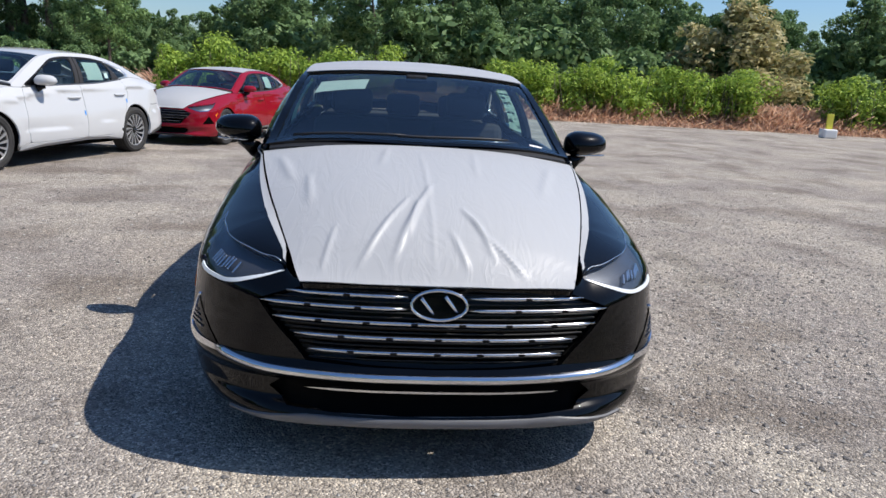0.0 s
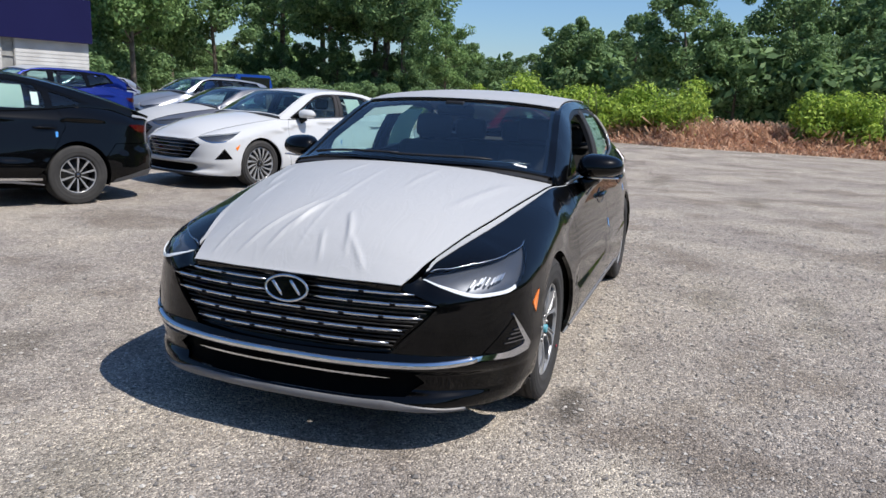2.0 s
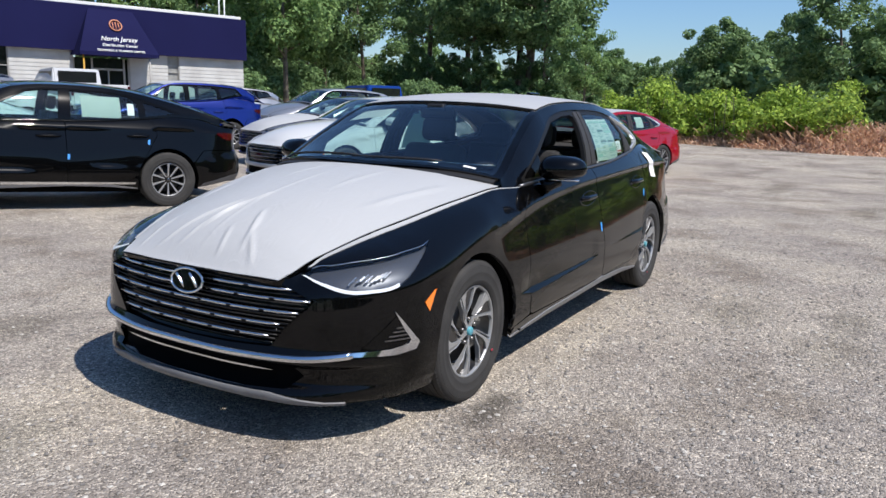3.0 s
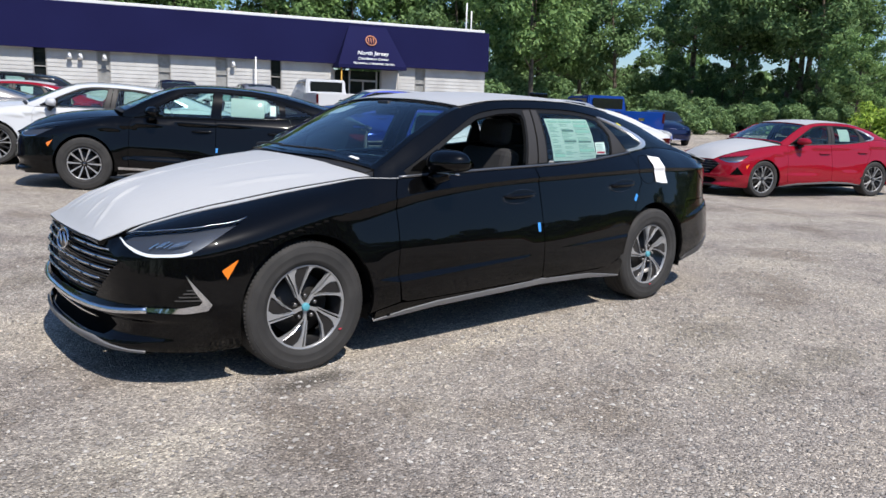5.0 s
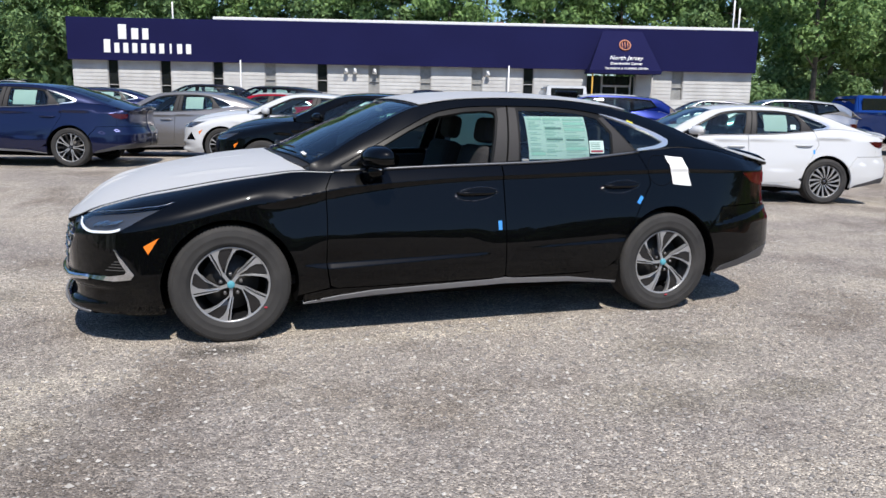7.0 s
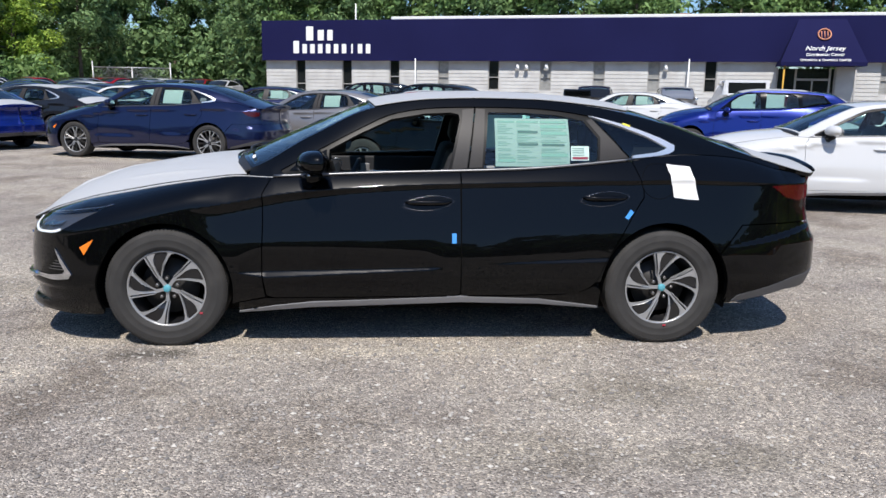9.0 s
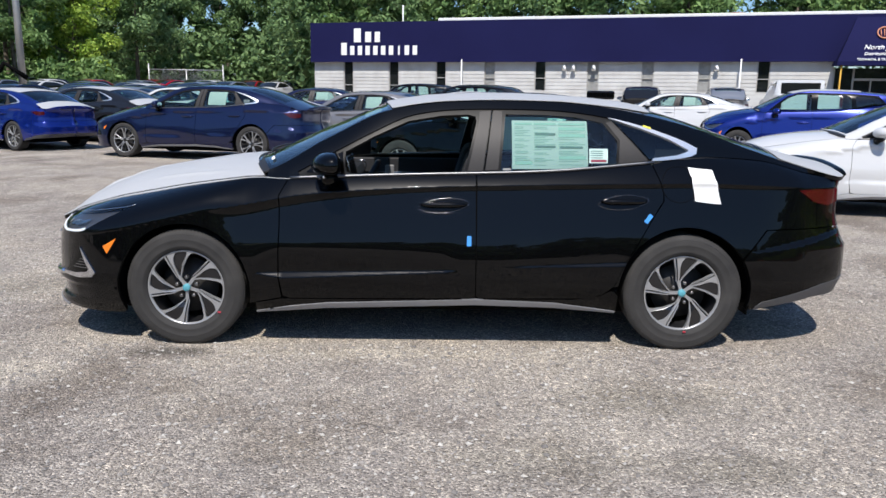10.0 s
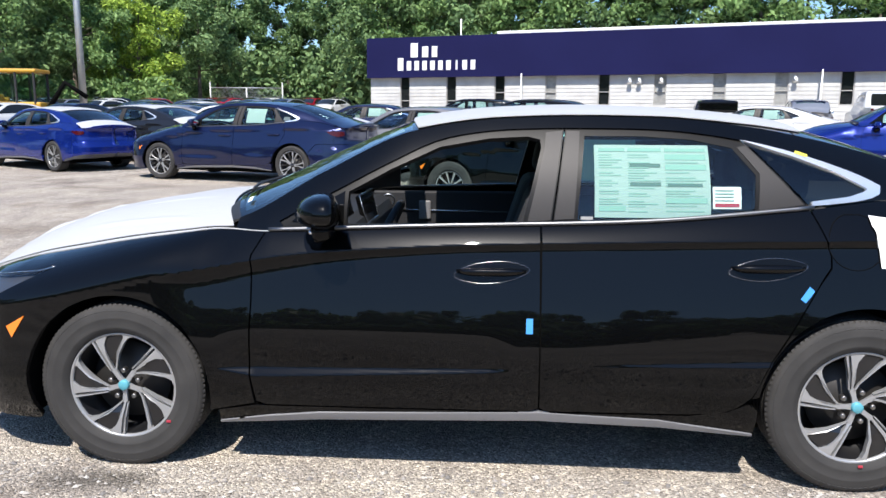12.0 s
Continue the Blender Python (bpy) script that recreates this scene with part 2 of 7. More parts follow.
leaf_mat("leaf_deep", (0.078, 0.147, 0.058), (0.268, 0.401, 0.166))
leaf_mat("leaf_mid", (0.085, 0.165, 0.056), (0.296, 0.445, 0.16))
leaf_mat("leaf_bright", (0.13, 0.235, 0.035), (0.502, 0.65, 0.114))
leaf_mat("leaf_tan", (0.27, 0.27, 0.11), (0.73, 0.638, 0.353))
leaf_mat("dry_stalks", (0.40, 0.23, 0.15), (0.85, 0.60, 0.43), 0.8)
grain(vary(principled("bark", (0.1, 0.08, 0.06), 0.9), 3, (0.07, 0.055, 0.04), (0.19, 0.16, 0.12)), 30, 0.8, 0.02)
principled("fascia_blue", (0.012, 0.013, 0.075), 0.85, spec=0.15)
grain(MATS["fascia_blue"], 40, 0.1, 0.003)
vary(MATS["fascia_blue"], 0.35, (0.0075, 0.008, 0.048), (0.0095, 0.0105, 0.058))
vary(principled("white_siding", (0.55, 0.55, 0.53), 0.7), 1.2, (0.56, 0.56, 0.54), (0.40, 0.39, 0.375), lo=0.35, hi=0.8)
principled("roof_white", (0.75, 0.75, 0.74), 0.6)
principled("window_dark", (0.012, 0.014, 0.015), 0.08)
vary(principled("blind_grey", (0.30, 0.30, 0.28), 0.4), 4, (0.34, 0.34, 0.32), (0.22, 0.22, 0.21))
principled("trim_grey", (0.35, 0.34, 0.32), 0.6)
principled("sign_white", (0.8, 0.8, 0.8), 0.5)
principled("sign_orange", (0.55, 0.22, 0.12), 0.5)
principled("machine_yellow", (0.55, 0.30, 0.03), 0.5)
principled("galvanised", (0.45, 0.46, 0.46), 0.5, 0.8)
vary(principled("brick_red", (0.3, 0.1, 0.07), 0.9), 12, (0.32, 0.12, 0.08), (0.22, 0.08, 0.06))
# ---- mesh helpers ----
from mathutils import geometry


def thing(name, m=None, label="", category="", group="", kind=""):
    ob = new(name)
    ob.empty_display_size = 0.3
    if m is not None:
        ob.matrix_world = m
    return tagged(ob, label, category, group, kind)


def mesh_part(name, verts, faces, material, parent=None, label="", smooth=True, normals=None):
    me = bpy.data.meshes.new(name)
    me.from_pydata([tuple(v) for v in verts], [], [tuple(f) for f in faces])
    me.validate()
    if smooth:
        me.shade_smooth()
    if normals is not None and len(normals) == len(me.vertices):
        me.normals_split_custom_set_from_vertices([tuple(n) for n in normals])
    me.materials.append(MATS[material] if isinstance(material, str) else material)
    ob = new(name, me)
    ob.parent = parent
    return tagged(ob, label)


def part(name, bm, material, parent=None, label="", smooth=False):
    me = bpy.data.meshes.new(name)
    bm.to_mesh(me)
    bm.free()
    if smooth:
        me.shade_smooth()
    me.materials.append(MATS[material] if isinstance(material, str) else material)
    ob = new(name, me)
    ob.parent = parent
    return tagged(ob, label)


def box(x0, y0, z0, x1, y1, z1, bevel=0.0, bm=None, segments=2, m=None):
    """A box between two corners, its edges rounded; joined to bm if given."""
    out = bmesh.new() if bm is None else bm
    made = bmesh.ops.create_cube(out, size=1.0, matrix=Matrix.LocRotScale(((x0 + x1) / 2, (y0 + y1) / 2, (z0 + z1) / 2), None, (abs(x1 - x0), abs(y1 - y0), abs(z1 - z0))))
    vs = made["verts"]
    if bevel:
        edges = list({e for v in vs for e in v.link_edges})
        grown = bmesh.ops.bevel(out, geom=edges, offset=bevel, segments=segments, affect="EDGES", profile=0.5)
        vs = list({v for f in grown["faces"] for v in f.verts} | {v for v in vs if v.is_valid})
    if m is not None:
        bmesh.ops.transform(out, matrix=m, verts=[v for v in vs if v.is_valid])
    return out


def tube(points, radii, sides=8, bm=None, caps=True):
    """A round tube along points, with a radius each."""
    out = bmesh.new() if bm is None else bm
    pts = [Vector([float(q) for q in p]) for p in points]
    if isinstance(radii, (int, float)):
        radii = [radii] * len(pts)
    radii = [float(r) for r in radii]
    rings = []
    for i, p in enumerate(pts):
        d = (pts[min(i + 1, len(pts) - 1)] - pts[max(i - 1, 0)]).normalized()
        side = d.cross(Vector((0.13, 0.21, 0.97)) if abs(d.z) < 0.9 else Vector((1, 0.1, 0))).normalized()
        up = side.cross(d)
        rings.append([out.verts.new(p + radii[i] * (side * math.cos(a) + up * math.sin(a))) for a in (2 * math.pi * k / sides for k in range(sides))])
    for a, b in zip(rings, rings[1:]):
        for k in range(sides):
            f = out.faces.new((a[k], a[(k + 1) % sides], b[(k + 1) % sides], b[k]))
            f.smooth = True
    if caps:
        out.faces.new(rings[0][::-1])
        out.faces.new(rings[-1])
    return out


def lathe(profile, sides=48, bm=None, y_axis=True):
    """Turns (radius, along) pairs about the y axis; open profile."""
    out = bmesh.new() if bm is None else bm
    rings = []
    for r, h in profile:
        ring = []
        for k in range(sides):
            a = 2 * math.pi * k / sides
            ring.append(out.verts.new((r * math.cos(a), h, r * math.sin(a)) if y_axis else (r * math.cos(a), r * math.sin(a), h)))
        rings.append(ring)
    for a, b in zip(rings, rings[1:]):
        for k in range(sides):
            f = out.faces.new((a[k], a[(k + 1) % sides], b[(k + 1) % sides], b[k]))
            f.smooth = True
    bmesh.ops.recalc_face_normals(out, faces=out.faces)
    return out


def hermite(xs, ys, monotone=True):
    """A smooth curve through points, for numpy arrays."""
    xs, ys = np.array(xs, float), np.array(ys, float)
    h = np.diff(xs)
    d = np.diff(ys) / h
    m = np.empty_like(ys)
    m[0], m[-1] = d[0], d[-1]
    if monotone:
        both = d[:-1] * d[1:]
        m[1:-1] = np.where(both > 0, 2 * both / np.where(both > 0, d[:-1] + d[1:], 1), 0)
    else:
        m[1:-1] = (d[:-1] * h[1:] + d[1:] * h[:-1]) / (h[:-1] + h[1:])

    def curve(x):
        x = np.clip(np.asarray(x, float), xs[0], xs[-1])
        i = np.clip(np.searchsorted(xs, x) - 1, 0, len(xs) - 2)
        t = (x - xs[i]) / h[i]
        return (1 + 2 * t) * (1 - t) ** 2 * ys[i] + t * (1 - t) ** 2 * h[i] * m[i] + t * t * (3 - 2 * t) * ys[i + 1] + t * t * (t - 1) * h[i] * m[i + 1]

    return curve


def ease(a, b, x):
    t = np.clip((x - a) / (b - a), 0, 1)
    return t * t * (3 - 2 * t)


def inside(p, poly):
    """Which of the points p lie in the polygon."""
    x, y = p[:, 0], p[:, 1]
    q = np.array(poly, float)
    r = np.roll(q, -1, 0)
    hit = np.zeros(len(p), bool)
    for (ax, ay), (bx, by) in zip(q, r):
        if ay != by:
            hit ^= ((ay > y) != (by > y)) & (x < (bx - ax) * (y - ay) / (by - ay) + ax)
    return hit


def dense(poly, step):
    out = []
    for a, b in zip(poly, list(poly[1:]) + [poly[0]]):
        n = max(1, int(math.ceil(math.hypot(b[0] - a[0], b[1] - a[1]) / step)))
        out += [(a[0] + (b[0] - a[0]) * k / n, a[1] + (b[1] - a[1]) * k / n) for k in range(n)]
    return out


def arc(cx, cz, r, a0, a1, n=24):
    return [(cx + r * math.cos(radians(a0 + (a1 - a0) * k / n)), cz + r * math.sin(radians(a0 + (a1 - a0) * k / n))) for k in range(n + 1)]


def panel(name, poly, fn, material, parent, holes=(), res=0.05, depth=0.012, offset=0.0, flip=False, label="", wave=None, zs=1.0):
    """A sheet of a curved surface: fn maps the plane to space, poly and holes cut the sheet in the plane. The rim turns inward by depth."""
    up = lambda q: [(p[0], p[1] * zs) for p in q]
    raw = fn
    fn = lambda p, q: raw(p, q / zs)
    loops = [dense(up(poly), res)] + [dense(up(h), res) for h in holes]
    pts, edges = [], []
    for loop in loops:
        n0 = len(pts)
        pts += loop
        edges += [(n0 + k, n0 + (k + 1) % len(loop)) for k in range(len(loop))]
    rim = np.array(pts)
    lo, hi = rim.min(0), rim.max(0)
    gx, gy = np.meshgrid(np.arange(lo[0] + res / 2, hi[0], res), np.arange(lo[1] + res / 2, hi[1], res))
    grid = np.stack([gx.ravel(), gy.ravel()], 1)
    if len(grid):
        keep = inside(grid, loops[0])
        for h in loops[1:]:
            keep &= ~inside(grid, h)
        grid = grid[keep]
    if len(grid):
        near = np.min(((grid[:, None] - rim[None]) ** 2).sum(-1), 1) > (0.45 * res) ** 2
        grid = grid[near]
    flat = pts + [tuple(g) for g in grid]
    v2, _, tris, _, _, _ = geometry.delaunay_2d_cdt([Vector(p) for p in flat], edges, [], 0, 1e-6)
    v2 = np.array([tuple(v) for v in v2])
    tris = np.array([t for t in tris if len(t) == 3])
    mid = v2[tris].mean(1)
    keep = inside(mid, loops[0])
    for h in loops[1:]:
        keep &= ~inside(mid, h)
    tris = tris[keep]
    v = fn(v2[:, 0], v2[:, 1])
    fnorm = np.cross(v[tris[:, 1]] - v[tris[:, 0]], v[tris[:, 2]] - v[tris[:, 0]])
    centre = v[tris].mean(1)
    hub = np.stack([np.clip(centre[:, 0], 0.2, 2.6), 0 * centre[:, 1], np.full(len(centre), 0.5)], 1)
    if ((fnorm * (centre - hub)).sum()) < 0:
        tris = tris[:, ::-1]
        fnorm = -fnorm
    vn = np.zeros_like(v)
    for k in range(3):
        np.add.at(vn, tris[:, k], fnorm)
    vn /= np.linalg.norm(vn, axis=1, keepdims=True) + 1e-12
    e = 2e-3
    du = fn(v2[:, 0] + e, v2[:, 1]) - fn(v2[:, 0] - e, v2[:, 1])
    dv = fn(v2[:, 0], v2[:, 1] + 2 * e * zs) - fn(v2[:, 0], v2[:, 1] - 2 * e * zs)
    true = np.cross(du, dv)
    size = np.linalg.norm(true, axis=1, keepdims=True)
    true = true / (size + 1e-15) * np.sign((true * vn).sum(1, keepdims=True))
    true = np.where(size > 1e-9, true, vn)
    v = v + vn * offset
    if wave is not None:
        v = v + vn * wave(v)[:, None]
    faces = [tuple(t) for t in tris]
    if depth:
        count = {}
        for t in faces:
            for a, b in ((t[0], t[1]), (t[1], t[2]), (t[2], t[0])):
                count[(a, b)] = count.get((a, b), 0) + 1
        border = [(a, b) for a, b in count if (b, a) not in count]
        ids = sorted({i for e in border for i in e})
        n0 = len(v)
        top = {i: n0 + k for k, i in enumerate(ids)}
        low = {i: n0 + len(ids) + k for k, i in enumerate(ids)}
        v = np.concatenate([v, v[ids], v[ids] - vn[ids] * depth])
        side = np.zeros_like(v[: len(vn)])
        for a, b in border:
            o = np.cross(v[b] - v[a], vn[a])
            side[a] += o
            side[b] += o
        side = side / (np.linalg.norm(side, axis=1, keepdims=True) + 1e-12) + 0.2 * vn
        side /= np.linalg.norm(side, axis=1, keepdims=True)
        true = np.concatenate([true, side[ids], side[ids]])
        faces += [(top[b], top[a], low[a], low[b]) for a, b in border]
    if flip:
        v = v * (1, -1, 1)
        true = true * (1, -1, 1)
        faces = [f[::-1] for f in faces]
    return mesh_part(name, v, faces, material, parent, label, True, None if wave is not None else true)


# ---- the shape of a saloon car: front axle at x = 0, nose towards -x ----
OUTLINE = [(-0.945, 0), (-0.935, 0.25), (-0.90, 0.46), (-0.855, 0.605), (-0.772, 0.73), (-0.655, 0.832), (-0.53, 0.892), (-0.35, 0.922), (0, 0.928), (0.3, 0.925),
           (0.6, 0.932), (1.2, 0.938), (2.0, 0.938), (2.6, 0.934), (3.0, 0.918), (3.3, 0.89), (3.6, 0.835), (3.82, 0.71), (3.93, 0.42), (3.955, 0)]
BOTTOM = [0.20, 0.20, 0.20, 0.20, 0.195, 0.19, 0.185, 0.185, 0.20, 0.21, 0.22, 0.265, 0.265, 0.235, 0.235, 0.25, 0.31, 0.34, 0.35, 0.35]
SHOULDER = [0.50, 0.50, 0.54, 0.60, 0.62, 0.63, 0.64, 0.67, 0.745, 0.81, 0.866, 0.916, 0.944, 0.958, 0.962, 0.952, 0.942, 0.935, 0.93, 0.93]
TOP = [0.70, 0.695, 0.685, 0.705, 0.745, 0.795, 0.838, 0.875, 0.926, 0.948, 0.962, 0.986, 1.012, 1.062, 1.10, 1.085, 1.02, 0.985, 0.99, 0.995]
INSET = [0.07, 0.07, 0.06, 0.09, 0.19, 0.25, 0.275, 0.262, 0.222, 0.178, 0.126, 0.130, 0.136, 0.170, 0.215, 0.225, 0.16, 0.08, 0.035, 0.025]
CAP_X = [0.26, 0.45, 0.80, 1.16, 1.5, 1.8, 2.1, 2.44, 2.64, 2.91, 3.26, 3.6, 3.80, 3.93]
CAP_RAIL = [0.965, 1.00, 1.185, 1.348, 1.395, 1.404, 1.400, 1.368, 1.332, 1.265, 1.140, 1.035, 0.990, 0.995]
CAP_HALF = [0.775, 0.760, 0.700, 0.640, 0.620, 0.612, 0.606, 0.602, 0.60, 0.605, 0.622, 0.655, 0.655, 0.40]
CAP_MID = [1.02, 1.112, 1.268, 1.400, 1.438, 1.447, 1.440, 1.418, 1.392, 1.322, 1.210, 1.104, 1.056, 1.035]


class Shape:
    """Surfaces of a car body. sx, sy, sz scale it; cap tables may be changed for a hatchback or an SUV."""

    def __init__(self, sx=1.0, sy=1.0, sz=1.0, rail=CAP_RAIL, half=CAP_HALF, mid=CAP_MID, top=TOP):
        self.scale = np.array([sx, sy, sz])
        p = np.array(OUTLINE)
        self.knots = np.r_[0, np.cumsum(np.linalg.norm(np.diff(p, axis=0), axis=1))]
        self.px, self.py = hermite(self.knots, p[:, 0], False), hermite(self.knots, p[:, 1], False)
        self.bottom, self.shoulder, self.top, self.inset = (hermite(self.knots, v, False) for v in (BOTTOM, SHOULDER, top, INSET))
        self.rail, self.half, self.mid = hermite(CAP_X, rail), hermite(CAP_X, half, False), hermite(CAP_X, mid)
        self.length = self.knots[-1]
        self.follow_bonnet(top)
        s = np.linspace(0, self.length, 2000)
        self.samples = np.stack([self.px(s), self.py(s)], 1), s
        w = self.wall_raw(s, self.top(s))
        side = (s > self.s(0.0, 0.92)) & (s < self.s(3.75, 0.7))
        order = np.argsort(w[side, 0])
        self.belt_x, self.belt_y, self.belt_z = (w[side][order, k] for k in range(3))
        self.side = np.linspace(1, -1, 3)

    def edge_y(self, x):
        """Half width of the bonnet."""
        return 0.475 + 0.2256 * (x + 0.86) + 0.028 * np.sin(np.pi * np.clip((x + 0.86) / 1.29, 0, 1))

    def edge_z(self, x):
        """Height of the bonnet's edge."""
        return hermite([-0.92, -0.86, -0.79, -0.72, -0.60, -0.43, -0.25, 0.0, 0.27, 0.36, 0.53], [0.660, 0.680, 0.708, 0.740, 0.778, 0.825, 0.862, 0.910, 0.950, 0.962, 0.968])(x)

    def follow_bonnet(self, top):
        """Sets the wing tops so that they end on the bonnet line, straight in plan from nose to cowl."""
        line = self.edge_z
        s = np.linspace(self.knots[2], self.knots[10], 120)
        e = 1e-3
        tx, ty = self.px(s + e) - self.px(s - e), self.py(s + e) - self.py(s - e)
        n = np.hypot(tx, ty)
        inx, iny = ty / n, -tx / n
        x, y = self.px(s), self.py(s)
        d = 0 * x
        for _ in range(12):
            d = d + (y + iny * d - self.edge_y(x + inx * d)) / (0.2256 * inx - iny)
        self.raise_by = lift = float(top[0] - TOP[0])
        old_d, old_t = self.inset(s), self.top(s)
        w = ease(self.knots[2], self.knots[3] + 0.03, s) * (1 - ease(self.knots[9] + 0.1, self.knots[10], s))
        d, z = old_d + (d - old_d) * w, old_t + (line(x + inx * d) + lift - old_t) * w
        a, b = self.knots[:2], self.knots[11:]
        grid = np.r_[a, s, b]
        self.inset, self.top = hermite(grid, np.r_[INSET[:2], d, INSET[11:]]), hermite(grid, np.r_[top[:2], z, top[11:]])

    def s(self, x, y):
        q, s = self.samples
        return float(s[np.argmin((q[:, 0] - x) ** 2 + (q[:, 1] - y) ** 2)])

    def sx(self, x):
        return self.s(x, 0.92)

    def wall_raw(self, s, z):
        s, z = np.asarray(s, float), np.asarray(z, float)
        a = np.abs(s)
        e = 1e-3
        tx, ty = (self.px(np.minimum(a + e, self.length)) - self.px(np.maximum(a - e, 0))), (self.py(np.minimum(a + e, self.length)) - self.py(np.maximum(a - e, 0)))
        n = np.hypot(tx, ty) + 1e-12
        inx, iny = ty / n, -tx / n
        x, y = self.px(a), self.py(a)
        wf, ws, wr = np.clip(inx, 0, 1) ** 2, iny**2, np.clip(-inx, 0, 1) ** 2
        ledge_z = np.where(x < 1.65, 0.442 + 0.026 * (x - 0.53), 0.488 + 0.043 * (x - 1.75))
        ledge = np.where(x < 1.65, np.interp(x, [0.40, 0.56, 1.455, 1.56], [0, 0.030, 0.011, 0]), np.interp(x, [1.75, 2.42, 2.6, 2.75], [0, 0.014, 0.012, 0]))
        sh = self.shoulder(a)
        d_side = hermite([0.15, 0.22, 0.27, 0.33, 0.42, 0.6, 1.0], [0.07, 0.04, 0.018, 0.006, 0.0, 0.0, 0.0])(z)
        # doors lean in above the middle, are undercut below the shoulder crease, and turn up to the belt
        crease = ease(0.14, 0.34, x) * (1 - ease(3.2, 3.55, x))
        band = (0.078 - 0.042 * ease(0.35, 1.3, x)) * (0.3 + 0.7 * crease)
        rise_ = np.clip(np.minimum(z, sh - 0.6 * band) - 0.50, 0, 1)
        lean = 0.26 * rise_**2 / (rise_ + 0.15) + 0.02 * np.clip(np.minimum(z, sh) - 0.42, 0, 1)
        under = (0.0085 + 0.005 * (1 - ease(0.4, 1.0, x))) * np.clip((z - sh + band) / band, 0, 1) ** 2
        plain = 0.11 * np.clip(np.minimum(z, sh) - 0.42, 0, 1)
        d_side = d_side + plain + (lean - under - plain) * crease
        d_side = d_side + 0.64 * ledge * np.clip((z - ledge_z + ledge) / np.maximum(ledge, 0.004), 0, 1) * (1 - ease(0.0, 0.17, z - ledge_z))
        lip = 0.016 * ease(3.2, 3.5, x)
        d_side = d_side + lip * np.clip((z - 0.575 - 0.2 * (x - 3.22) + lip) / np.maximum(lip, 0.004), 0, 1)
        d_front = hermite([0.15, 0.19, 0.215, 0.24, 0.27, 0.33, 0.355, 0.375, 0.40, 0.42, 0.5, 0.62, 0.72], [0.03, 0.012, 0.0, 0.012, 0.045, 0.04, 0.008, 0.0, 0.012, 0.022, 0.022, 0.035, 0.06])(z)
        d_rear = hermite([0.3, 0.36, 0.45, 0.58, 0.66, 0.8, 0.93], [0.09, 0.03, 0.0, 0.0, 0.04, 0.075, 0.075])(z)
        d0 = wf * d_front + ws * d_side + wr * d_rear
        top, deep = self.top(a), self.inset(a)
        k = 0.93
        tau = np.clip((z - sh) / np.maximum(top - sh, 1e-3), 0, 1)
        turn = (1 - np.sqrt(np.maximum(1 - (k * tau) ** 2, 0))) / (1 - math.sqrt(1 - k * k))
        crisp = 0.8 * ease(0.12, 0.45, x)
        d = d0 + (deep - d0) * (turn * (1 - crisp) + tau * crisp)
        lift = np.maximum(z - top, 0)
        return np.stack([x + inx * d, (y + iny * d) * np.where(s < 0, -1, 1), z + 0 * lift], -1)

    def wall(self, s, z):
        return self.wall_raw(s, z) * self.scale

    def belt(self, x):
        return np.interp(x, self.belt_x, self.belt_y), np.interp(x, self.belt_x, self.belt_z)

    def house(self, x, z):
        """The side of the cabin between belt and roof rail."""
        x, z = np.asarray(x, float), np.asarray(z, float)
        yb, zb = self.belt(x)
        yr, zr = self.half(x), self.rail(x)
        t = (z - zb) / np.maximum(zr - zb, 0.02)
        y = yb + (yr - yb) * t + 0.035 * 4 * t * (1 - t) * ease(0.02, 0.3, zr - zb)
        return np.stack([x, y, z], -1) * self.scale

    def cap(self, x, b):
        """Windscreen, roof, rear screen and deck; b from -1 to 1 across."""
        x, b = np.asarray(x, float), np.asarray(b, float)
        yr, zr, zc = self.half(x), self.rail(x), self.mid(x)
        return np.stack([x, b * yr, zr + (zc - zr) * (1 - np.abs(b) ** 2.3)], -1) * self.scale

    def hood(self, a, b):
        """The bonnet; a from the nose to the cowl, b across. Its edge follows the wing tops."""
        a, b = np.asarray(a, float), np.asarray(b, float)
        x0, x1 = -0.892 + 0.026 * np.abs(b) ** 2, 0.30 + 0.17 * b**2
        x = x0 + (x1 - x0) * a
        yh, ze = self.edge_y(x), self.edge_z(x) + self.raise_by
        crown = hermite([-0.88, -0.78, -0.6, -0.3, 0.1, 0.47], [0.012, 0.062, 0.095, 0.108, 0.096, 0.08])(x)
        return np.stack([x, b * yh, ze + crown * (1 - np.abs(b) ** 2.2)], -1) * self.scale
# ---- wheels ----
def polar(r, deg, y):
    return (r * math.cos(radians(deg)), y, r * math.sin(radians(deg)))


def blade(bm, outline, y0, y1):
    """A flat spoke from (radius, degrees) pairs, y0 the outer face."""
    front = [bm.verts.new(polar(r, a, y0 + (0.012 if r < 0.1 else 0.0))) for r, a in outline]
    back = [bm.verts.new(polar(r, a, y1)) for r, a in outline]
    bm.faces.new(front)
    bm.faces.new(back[::-1])
    for k in range(len(front)):
        j = (k + 1) % len(front)
        bm.faces.new((front[j], front[k], back[k], back[j]))


